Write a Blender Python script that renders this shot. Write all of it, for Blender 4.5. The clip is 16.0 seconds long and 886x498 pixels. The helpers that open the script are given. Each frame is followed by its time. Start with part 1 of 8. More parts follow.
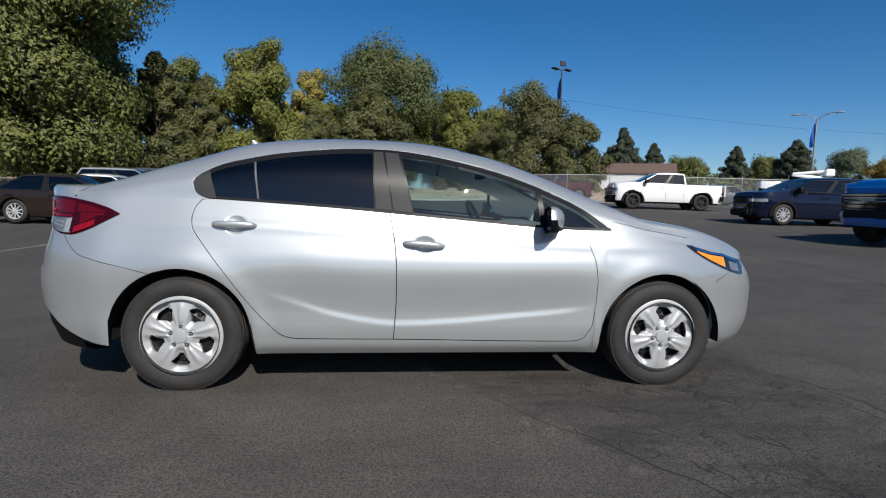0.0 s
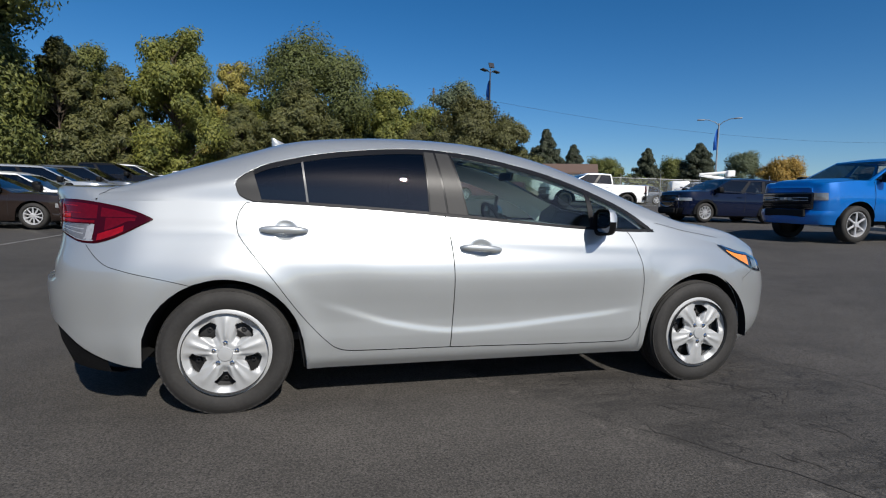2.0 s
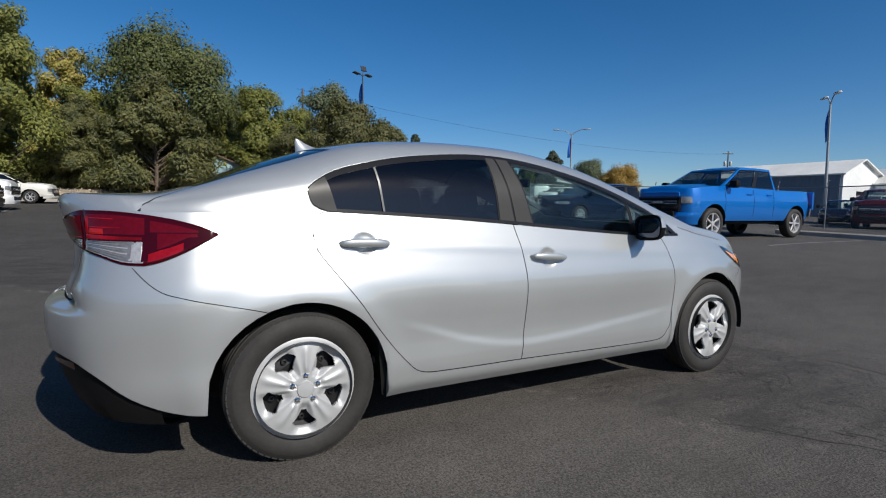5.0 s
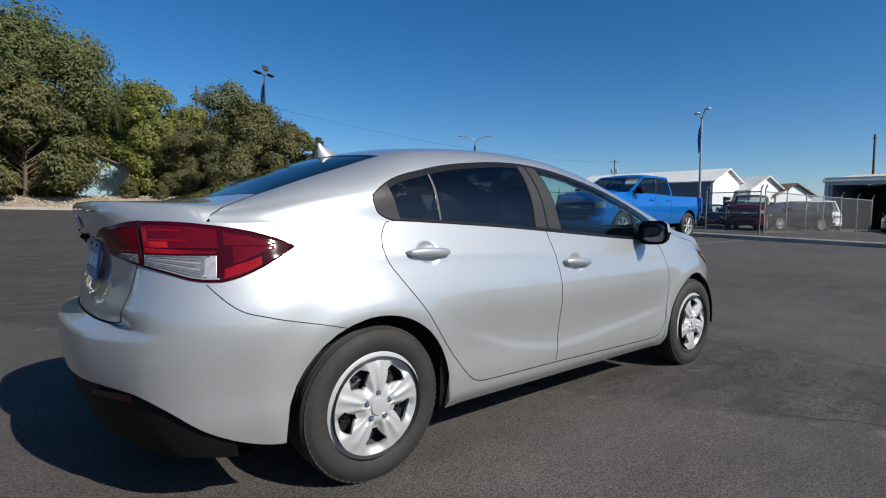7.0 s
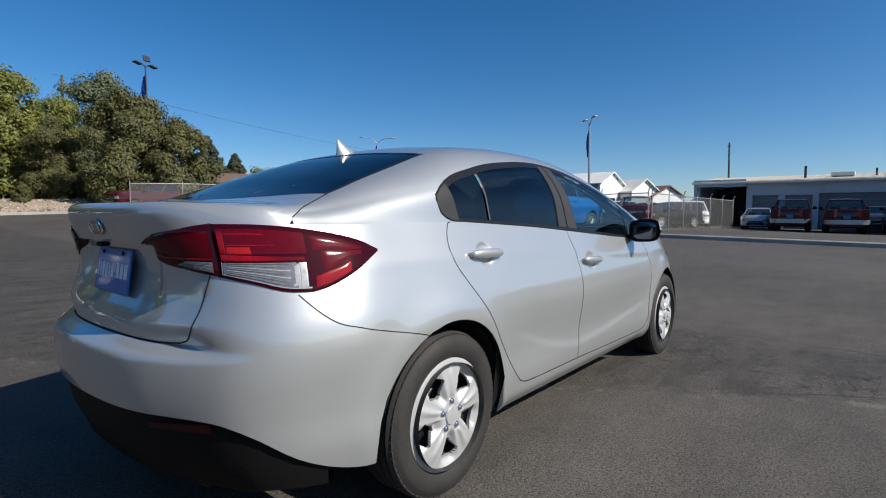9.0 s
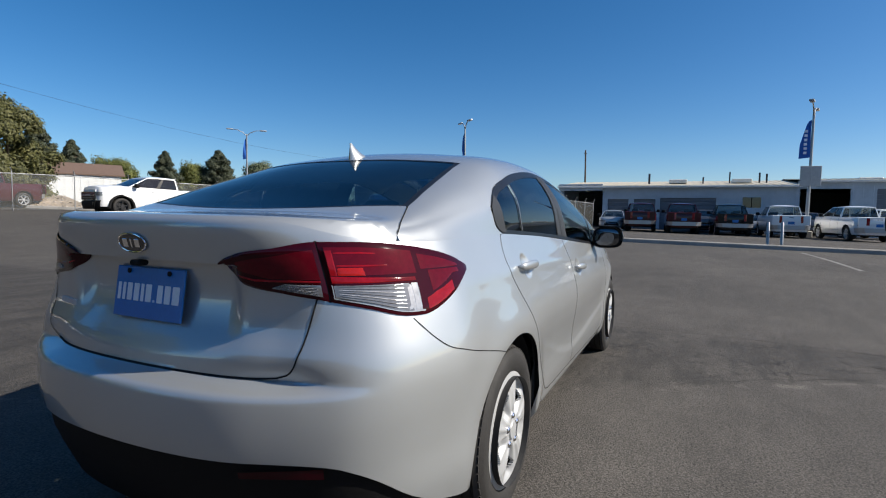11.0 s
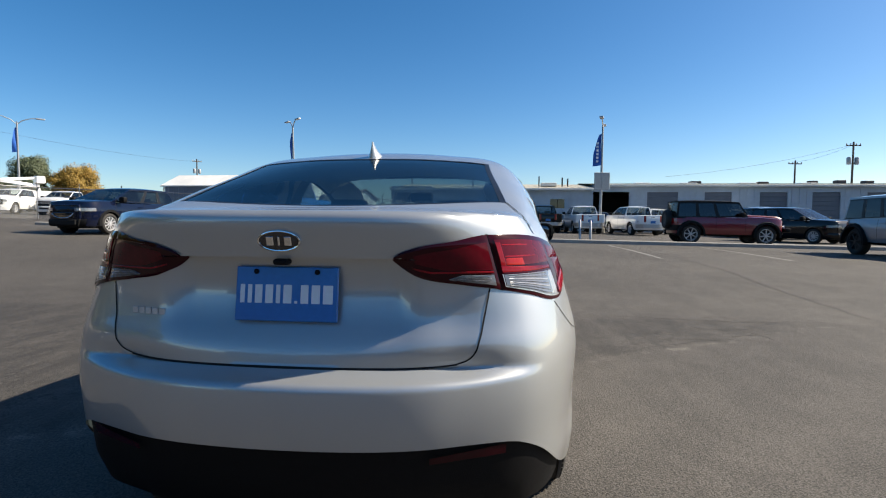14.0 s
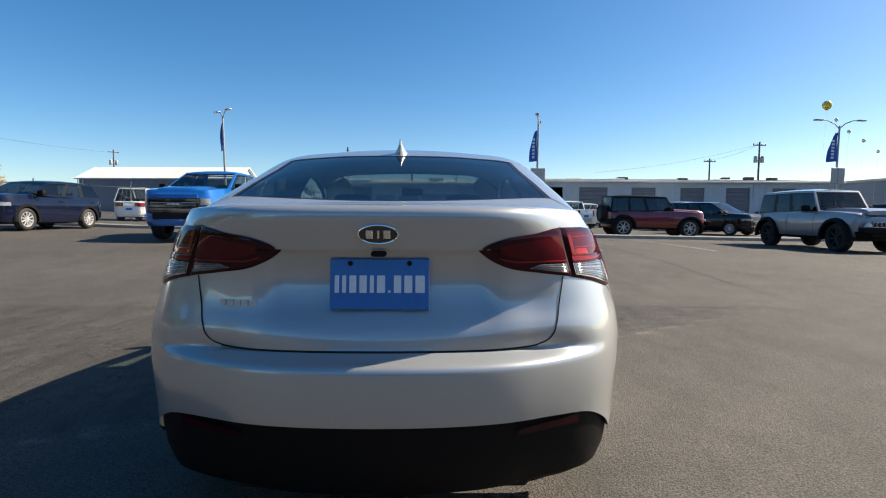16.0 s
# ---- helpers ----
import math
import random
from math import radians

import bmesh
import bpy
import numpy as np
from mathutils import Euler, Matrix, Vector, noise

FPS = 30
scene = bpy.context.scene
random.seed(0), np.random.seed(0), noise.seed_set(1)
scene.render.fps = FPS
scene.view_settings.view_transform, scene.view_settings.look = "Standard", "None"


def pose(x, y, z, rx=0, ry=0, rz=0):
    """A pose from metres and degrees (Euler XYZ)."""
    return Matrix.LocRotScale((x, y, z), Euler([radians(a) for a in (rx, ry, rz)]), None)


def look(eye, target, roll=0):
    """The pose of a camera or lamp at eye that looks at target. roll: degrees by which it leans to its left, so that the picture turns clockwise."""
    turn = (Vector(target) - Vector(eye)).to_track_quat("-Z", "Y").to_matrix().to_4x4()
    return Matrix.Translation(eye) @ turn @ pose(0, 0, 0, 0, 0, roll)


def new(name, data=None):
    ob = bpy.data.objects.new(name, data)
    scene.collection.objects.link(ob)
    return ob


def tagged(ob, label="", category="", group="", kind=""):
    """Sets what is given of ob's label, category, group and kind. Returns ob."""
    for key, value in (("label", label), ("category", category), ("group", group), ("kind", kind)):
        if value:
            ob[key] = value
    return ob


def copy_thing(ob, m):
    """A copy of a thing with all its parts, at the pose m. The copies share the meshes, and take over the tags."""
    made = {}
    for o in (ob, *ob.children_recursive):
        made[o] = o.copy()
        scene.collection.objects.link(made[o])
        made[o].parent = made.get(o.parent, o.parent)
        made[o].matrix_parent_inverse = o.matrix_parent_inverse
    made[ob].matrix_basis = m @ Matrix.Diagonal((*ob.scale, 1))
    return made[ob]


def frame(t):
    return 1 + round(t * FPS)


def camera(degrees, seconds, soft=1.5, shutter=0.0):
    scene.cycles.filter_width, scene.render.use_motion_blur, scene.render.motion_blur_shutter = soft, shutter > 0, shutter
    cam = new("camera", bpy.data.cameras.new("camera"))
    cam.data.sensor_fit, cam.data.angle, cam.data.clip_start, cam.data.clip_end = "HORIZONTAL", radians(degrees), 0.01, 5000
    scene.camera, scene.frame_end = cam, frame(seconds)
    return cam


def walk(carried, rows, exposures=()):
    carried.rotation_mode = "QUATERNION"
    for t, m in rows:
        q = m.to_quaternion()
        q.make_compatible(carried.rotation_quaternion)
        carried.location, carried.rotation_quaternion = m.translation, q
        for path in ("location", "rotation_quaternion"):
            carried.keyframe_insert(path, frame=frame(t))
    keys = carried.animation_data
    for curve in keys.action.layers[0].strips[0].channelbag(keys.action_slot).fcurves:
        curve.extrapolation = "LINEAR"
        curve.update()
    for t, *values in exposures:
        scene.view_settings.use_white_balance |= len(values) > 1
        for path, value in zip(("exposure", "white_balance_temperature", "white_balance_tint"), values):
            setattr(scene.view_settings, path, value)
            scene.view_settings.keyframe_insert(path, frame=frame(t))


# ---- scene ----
cam = camera(80.7, 16.0, soft=1.1)
PATH = [
    (0, (1.077, -3.709, 1.078), (1.296, -1.73, 0.883), 1.6),
    (0.5, (0.876, -3.693, 1.081), (1.166, -1.723, 0.889), 1.5),
    (1, (0.715, -3.651, 1.083), (1.062, -1.69, 0.894), 1.6),
    (1.5, (0.534, -3.561, 1.074), (0.951, -1.614, 0.885), 1.5),
    (2, (0.389, -3.498, 1.078), (0.888, -1.571, 0.887), 1.5),
    (2.5, (0.203, -3.458, 1.081), (0.8, -1.559, 0.896), 1.5),
    (3, (0.048, -3.412, 1.095), (0.724, -1.538, 0.914), 1.4),
    (3.5, (-0.092, -3.316, 1.087), (0.652, -1.468, 0.908), 1.4),
    (4, (-0.254, -3.197, 1.084), (0.566, -1.382, 0.905), 1.3),
    (6.3, (-0.904, -2.728, 1.062), (0.258, -1.106, 0.918), 1.0),
    (6.5, (-0.969, -2.689, 1.069), (0.224, -1.09, 0.925), 1.0),
    (7, (-1.104, -2.574, 1.077), (0.172, -1.04, 0.937), 0.9),
    (7.5, (-1.24, -2.478, 1.075), (0.098, -0.997, 0.941), 0.8),
    (8, (-1.364, -2.353, 1.074), (0.046, -0.939, 0.947), 0.8),
    (8.5, (-1.437, -2.206, 1.068), (0.031, -0.854, 0.938), 0.6),
    (9, (-1.527, -2.055, 1.063), (0.022, -0.796, 0.934), 0.4),
    (9.2, (-1.588, -2.02, 1.078), (-0.009, -0.798, 0.947), 0.3),
    (11.3, (-1.894, -1.344, 1.108), (-0.053, -0.573, 0.985), 1.0),
    (11.5, (-1.929, -1.297, 1.107), (-0.066, -0.579, 0.989), 0.9),
    (12, (-2.027, -1.148, 1.099), (-0.119, -0.559, 0.99), 0.8),
    (12.5, (-2.099, -1.008, 1.095), (-0.16, -0.527, 0.994), 0.7),
    (13, (-2.141, -0.838, 1.081), (-0.182, -0.446, 0.978), 0.6),
    (13.5, (-2.18, -0.704, 1.08), (-0.208, -0.39, 0.968), 0.5),
    (14, (-2.237, -0.585, 1.076), (-0.251, -0.377, 0.961), 0.4),
    (14.5, (-2.301, -0.484, 1.066), (-0.309, -0.361, 0.949), 0.4),
    (15, (-2.347, -0.374, 1.059), (-0.351, -0.329, 0.94), 0.3),
    (15.5, (-2.363, -0.275, 1.063), (-0.367, -0.27, 0.933), 0.2),
    (16, (-2.391, -0.156, 1.074), (-0.396, -0.197, 0.939), 0.3),
]
walk(cam, [(t, look(eye, target, roll)) for t, eye, target, roll in PATH],
     [(0, 0.08, 6450, 10), (4, 0.06, 6500, 10), (7, 0.24, 6500, 10), (8.5, 0.32, 6600, 10), (11.5, 0.54, 6850, 10), (13.5, 0.80, 7250, 10), (16, 1.0, 7700, 10)])

# ---- light ----
SUN_TO = Vector((0.27, -1.22, 1.0)).normalized()
world = bpy.data.worlds.new("sky")
scene.world = world
world.use_nodes = True
wn = world.node_tree.nodes
wl = world.node_tree.links
sky = wn.new("ShaderNodeTexSky")
sky.sky_type = "NISHITA"
sky.sun_disc = False
sky.sun_elevation = math.asin(SUN_TO.z)
sky.sun_rotation = math.atan2(SUN_TO.x, SUN_TO.y)
sky.altitude = 2200
sky.air_density = 1.0
sky.dust_density = 4.0
sky.ozone_density = 3.0
tone = wn.new("ShaderNodeHueSaturation")
tone.inputs["Saturation"].default_value = 1.34
wl.new(sky.outputs[0], tone.inputs["Color"])
wl.new(tone.outputs[0], wn["Background"].inputs[0])
wn["Background"].inputs[1].default_value = 0.094
sun_data = bpy.data.lights.new("sun", "SUN")
sun_data.energy = 5.0
sun_data.angle = radians(0.53)
sun_data.color = (1.0, 0.955, 0.88)
sun = new("sun", sun_data)
sun.matrix_world = look(SUN_TO * 50, (0, 0, 0))

# ---- materials ----
def material(name, color=(0.5, 0.5, 0.5), rough=0.5, metal=0.0, coat=0.0, grain=0.0, scale=20.0, stain=0.0, stain_scale=1.5, bump=0.0, bump_scale=60.0, spec=0.5):
    """A principled surface whose colour varies at two scales, with fine relief."""
    m = bpy.data.materials.new(name)
    m.use_nodes = True
    nt = m.node_tree
    b = nt.nodes["Principled BSDF"]
    b.inputs["Base Color"].default_value = (*color, 1)
    b.inputs["Roughness"].default_value = rough
    b.inputs["Metallic"].default_value = metal
    b.inputs["Coat Weight"].default_value = coat
    b.inputs["Coat Roughness"].default_value = 0.03
    b.inputs["Specular IOR Level"].default_value = spec
    tc = nt.nodes.new("ShaderNodeTexCoord")
    if grain or stain:
        last = None
        for amount, sc, detail in ((grain, scale, 4.0), (stain, stain_scale, 3.0)):
            if not amount:
                continue
            tex = nt.nodes.new("ShaderNodeTexNoise")
            tex.inputs["Scale"].default_value = sc
            tex.inputs["Detail"].default_value = detail
            nt.links.new(tc.outputs["Object"], tex.inputs["Vector"])
            ramp = nt.nodes.new("ShaderNodeMapRange")
            ramp.inputs["From Min"].default_value = 0.3
            ramp.inputs["From Max"].default_value = 0.7
            ramp.inputs["To Min"].default_value = 1 - amount
            ramp.inputs["To Max"].default_value = 1 + amount
            nt.links.new(tex.outputs["Fac"], ramp.inputs["Value"])
            if last is None:
                last = ramp.outputs[0]
            else:
                mul = nt.nodes.new("ShaderNodeMath")
                mul.operation = "MULTIPLY"
                nt.links.new(last, mul.inputs[0])
                nt.links.new(ramp.outputs[0], mul.inputs[1])
                last = mul.outputs[0]
        vm = nt.nodes.new("ShaderNodeVectorMath")
        vm.operation = "SCALE"
        vm.inputs[0].default_value = color
        nt.links.new(last, vm.inputs["Scale"])
        nt.links.new(vm.outputs[0], b.inputs["Base Color"])
    if bump:
        tex = nt.nodes.new("ShaderNodeTexNoise")
        tex.inputs["Scale"].default_value = bump_scale
        tex.inputs["Detail"].default_value = 3
        nt.links.new(tc.outputs["Object"], tex.inputs["Vector"])
        bp = nt.nodes.new("ShaderNodeBump")
        bp.inputs["Strength"].default_value = bump
        bp.inputs["Distance"].default_value = 0.01
        nt.links.new(tex.outputs["Fac"], bp.inputs["Height"])
        nt.links.new(bp.outputs[0], b.inputs["Normal"])
    return m


def glass(name, tint, gloss_rough=0.0, ior=1.5):
    """Tinted pane: see-through with a mirror sheen that grows at grazing angles."""
    m = bpy.data.materials.new(name)
    m.use_nodes = True
    nt = m.node_tree
    nt.nodes.remove(nt.nodes["Principled BSDF"])
    out = nt.nodes["Material Output"]
    tr = nt.nodes.new("ShaderNodeBsdfTransparent")
    tr.inputs[0].default_value = (*tint, 1)
    gl = nt.nodes.new("ShaderNodeBsdfGlossy")
    gl.inputs["Roughness"].default_value = gloss_rough
    fr = nt.nodes.new("ShaderNodeLayerWeight")
    fr.inputs["Blend"].default_value = 0.5
    pw = nt.nodes.new("ShaderNodeMath")
    pw.operation = "POWER"
    pw.inputs[1].default_value = 5.0
    nt.links.new(fr.outputs["Facing"], pw.inputs[0])
    f0 = 1.6 * ((ior - 1) / (ior + 1)) ** 2
    ma = nt.nodes.new("ShaderNodeMath")
    ma.operation = "MULTIPLY_ADD"
    ma.inputs[1].default_value = 1 - f0
    ma.inputs[2].default_value = f0
    nt.links.new(pw.outputs[0], ma.inputs[0])
    mx = nt.nodes.new("ShaderNodeMixShader")
    nt.links.new(ma.outputs[0], mx.inputs[0])
    nt.links.new(tr.outputs[0], mx.inputs[1])
    nt.links.new(gl.outputs[0], mx.inputs[2])
    nt.links.new(mx.outputs[0], out.inputs[0])
    return m


def metallic_paint(name, color, metal=0.75, rough=0.3, flake=0.06, coat=1.0):
    """Clear-coated metallic car paint with fine flakes."""
    m = material(name, color, rough, metal, coat, grain=flake, scale=900.0, stain=0.025, stain_scale=3.0)
    m.node_tree.nodes["Principled BSDF"].inputs["Coat Roughness"].default_value = 0.02
    return m


SILVER = metallic_paint("silver_paint", (0.430, 0.446, 0.448), metal=0.55, rough=0.38, flake=0.05)
SILVER.node_tree.nodes["Principled BSDF"].inputs["Coat IOR"].default_value = 1.8
TRIM_BLACK = material("black_trim", (0.010, 0.010, 0.011), 0.35, spec=0.25, grain=0.1, scale=200)
PILLAR_FILM = material("dark_grey_pillar_film", (0.042, 0.041, 0.040), 0.42, metal=0.1, spec=0.22, grain=0.08, scale=300)
PLASTIC_BLACK = material("rough_black_plastic", (0.006, 0.006, 0.0065), 0.6, spec=0.14, grain=0.15, scale=80, bump=0.15, bump_scale=400)
VOID = material("dark_cavity", (0.006, 0.006, 0.006), 0.9, grain=0.2, scale=30)
RUBBER = material("tyre_rubber", (0.019, 0.0175, 0.016), 0.75, grain=0.2, scale=60, stain=0.25, stain_scale=7, bump=0.1, bump_scale=200)
HUBCAP = material("silver_hubcap_plastic", (0.41, 0.415, 0.415), 0.46, metal=0.3, grain=0.04, scale=300, stain=0.05, stain_scale=12)
STEEL_BLACK = material("black_steel_wheel", (0.02, 0.02, 0.021), 0.5, metal=0.2, grain=0.2, scale=40)
CHROME = material("chrome", (0.82, 0.82, 0.83), 0.08, metal=1.0, grain=0.02, scale=50)
ALLOY = material("bright_alloy", (0.56, 0.56, 0.57), 0.3, metal=0.45, grain=0.05, scale=60)
GLASS_CLEAR = glass("green_window_glass", (0.74, 0.88, 0.85))
GLASS_DARK = glass("privacy_window_glass", (0.035, 0.037, 0.042), ior=1.55)
GLASS_BACK = glass("tinted_rear_glass", (0.20, 0.26, 0.28), ior=1.6)
RED_MID = material("deep_red_lens", (0.085, 0.002, 0.007), 0.07, spec=0.25, grain=0.12, scale=60)
RED_LENS = material("red_lens", (0.19, 0.003, 0.007), 0.08, spec=0.35, grain=0.12, scale=90, stain=0.45, stain_scale=7)
RED_DARK = material("dark_red_lens", (0.030, 0.001, 0.004), 0.06, spec=0.25, grain=0.1, scale=20)
# brighter red: the glow of sun in the tail lamp, put into colour
RED_BRIGHT = material("bright_red_glow", (0.34, 0.010, 0.008), 0.1, spec=0.4, grain=0.15, scale=120)
CLEAR_RIM = material("pale_lens_rim", (0.36, 0.36, 0.365), 0.22, metal=0.3, coat=1.0, grain=0.15, scale=90)
CLEAR_LENS = material("clear_lens", (0.17, 0.17, 0.175), 0.15, metal=0.3, coat=1.0, grain=0.2, scale=60)
AMBER_LENS = material("amber_lens", (0.85, 0.25, 0.01), 0.15, coat=1.0, grain=0.15, scale=40)
LAMP_BLACK = material("smoked_lamp_housing", (0.01, 0.012, 0.016), 0.05, coat=1.0)
SEAT_DARK = material("charcoal_seat_cloth", (0.06, 0.06, 0.062), 0.85, grain=0.2, scale=200, bump=0.2, bump_scale=500)
LINER = material("light_grey_headliner", (0.75, 0.75, 0.72), 0.9, grain=0.06, scale=120)
DASH_GREY = material("grey_dashboard_plastic", (0.17, 0.17, 0.165), 0.7, grain=0.1, scale=120)
PLATE_BLUE = material("blue_plate", (0.006, 0.15, 0.44), 0.35, coat=0.3, grain=0.06, scale=60)
WHITE_INK = material("white_ink", (0.75, 0.77, 0.8), 0.45, grain=0.04, scale=90)

# ---- mesh tools ----
def finish(name, bm, mats, smooth=True, angle=35):
    bmesh.ops.recalc_face_normals(bm, faces=bm.faces) if len(bm.faces) < 60000 else None
    for f in bm.faces:
        f.smooth = smooth
    if smooth and angle:
        lim = radians(angle)
        for e in bm.edges:
            if len(e.link_faces) == 2 and e.calc_face_angle(0) > lim:
                e.smooth = False
    me = bpy.data.meshes.new(name)
    bm.to_mesh(me)
    bm.free()
    for m in mats if isinstance(mats, (list, tuple)) else [mats]:
        me.materials.append(m)
    return me


def part(name, bm, mats, parent=None, label="", smooth=True, angle=35):
    ob = new(name, finish(name, bm, mats, smooth, angle))
    if parent is not None:
        ob.parent = parent
    if label:
        tagged(ob, label)
    return ob


def thing(name, label, category, group="", kind=""):
    ob = new(name)
    ob.empty_display_size = 0.2
    return tagged(ob, label, category, group, kind)


def curve1(table):
    """A smooth-enough function from (x, value) pairs."""
    xs = np.array([a for a, b in table], float)
    ys = np.array([b for a, b in table], float)
    m = np.gradient(ys, xs)

    def fn(x):
        if x <= xs[0]:
            return float(ys[0])
        if x >= xs[-1]:
            return float(ys[-1])
        i = int(np.searchsorted(xs, x) - 1)
        h = xs[i + 1] - xs[i]
        t = (x - xs[i]) / h
        a, b = ys[i], ys[i + 1]
        d = (b - a)
        m0, m1 = m[i] * h, m[i + 1] * h
        if d == 0:
            m0 = m1 = 0
        else:
            m0 = max(min(m0 / d, 3), 0) * d
            m1 = max(min(m1 / d, 3), 0) * d
        return float((2 * t**3 - 3 * t**2 + 1) * a + (t**3 - 2 * t**2 + t) * m0 + (3 * t**2 - 2 * t**3) * b + (t**3 - t**2) * m1)
    return fn


def smooth01(x):
    x = min(1.0, max(0.0, x))
    return x * x * (3 - 2 * x)


def sheet(bm, rows, mat=0, close=False):
    """Quads between rows of points."""
    vs = [[bm.verts.new(p) for p in r] for r in rows]
    for a, b in zip(vs, vs[1:]):
        n = len(a)
        for j in range(n if close else n - 1):
            k = (j + 1) % n
            try:
                f = bm.faces.new((a[j], a[k], b[k], b[j]))
                f.material_index = mat
            except ValueError:
                pass
    return vs


def tidy(bm, d=0.0004):
    bmesh.ops.remove_doubles(bm, verts=bm.verts, dist=d)
    bmesh.ops.dissolve_degenerate(bm, dist=d * 0.5, edges=bm.edges)


def rim(bm, depth):
    """Turns the open edges of a sheet inwards, so that it has a visible thickness. inward: along the averaged normal."""
    bm.normal_update()
    edges = [e for e in bm.edges if len(e.link_faces) == 1]
    normals = {v: v.normal.copy() for e in edges for v in e.verts}
    got = bmesh.ops.extrude_edge_only(bm, edges=edges)["geom"]
    olds = {}
    for g in got:
        if isinstance(g, bmesh.types.BMVert):
            near = [e.other_vert(g) for e in g.link_edges if e.other_vert(g) in normals]
            olds[g] = normals[near[0]] if near else Vector((0, 0, 0))
    for v, n in olds.items():
        v.co += n * depth


def box(bm, lo, hi, bevel=0.0, mat=0, m=None, seg=1):
    got = bmesh.ops.create_cube(bm, size=1.0)
    vs = got["verts"]
    for v in vs:
        v.co = Vector([lo[i] + (v.co[i] + 0.5) * (hi[i] - lo[i]) for i in range(3)])
    faces = {f for v in vs for f in v.link_faces}
    for f in faces:
        f.material_index = mat
    if bevel:
        out = bmesh.ops.bevel(bm, geom=list({e for v in vs for e in v.link_edges}), offset=bevel, segments=seg, profile=0.5, affect="EDGES")
        vs = list({v for f in out["faces"] for v in f.verts} | {v for v in vs if v.is_valid})
        for v in vs:
            for f in v.link_faces:
                f.material_index = mat
    if m is not None:
        bmesh.ops.transform(bm, matrix=m, verts=vs)
    return vs


def tube(bm, pts, r, n=8, mat=0, cap=True, flat=1.0):
    """A round bar along points; r may be one radius or one for each point."""
    pts = [Vector(p) for p in pts]
    rs = r if isinstance(r, (list, tuple)) else [r] * len(pts)
    rings = []
    up = Vector((0, 0, 1))
    for i, p in enumerate(pts):
        d = (pts[min(i + 1, len(pts) - 1)] - pts[max(i - 1, 0)]).normalized()
        side = d.cross(up)
        if side.length < 1e-3:
            side = d.cross(Vector((0, 1, 0)))
        side.normalize()
        other = side.cross(d).normalized()
        rings.append([p + (side * math.cos(2 * math.pi * k / n) + other * math.sin(2 * math.pi * k / n) * flat) * rs[i] for k in range(n)])
    vs = sheet(bm, rings, mat, close=True)
    if cap:
        for ring in (vs[0], vs[-1]):
            try:
                f = bm.faces.new(ring)
                f.material_index = mat
            except ValueError:
                pass
    return vs


def lathe(bm, prof, n=48, axis="y", centre=(0, 0, 0), mat=0, phase=0.0):
    """Turns (radius, along) pairs round an axis."""
    c = Vector(centre)
    rows = []
    for r, a in prof:
        ring = []
        for k in range(n):
            w = 2 * math.pi * k / n + phase
            if axis == "y":
                ring.append(c + Vector((r * math.cos(w), a, r * math.sin(w))))
            elif axis == "x":
                ring.append(c + Vector((a, r * math.cos(w), r * math.sin(w))))
            else:
                ring.append(c + Vector((r * math.cos(w), r * math.sin(w), a)))
        rows.append(ring)
    return sheet(bm, rows, mat, close=True)

# ---- ground ----
def lift(x, y):
    """The lot is level round the sedan and rises gently away from it."""
    s = smooth01((x - 3) / 12)
    z = s * min(0.45, max(0.02, 0.24 + 0.0155 * min(y, 12)))
    return z + 0.033 * max(0, y - 12) if y < 60 else z + 0.033 * 48


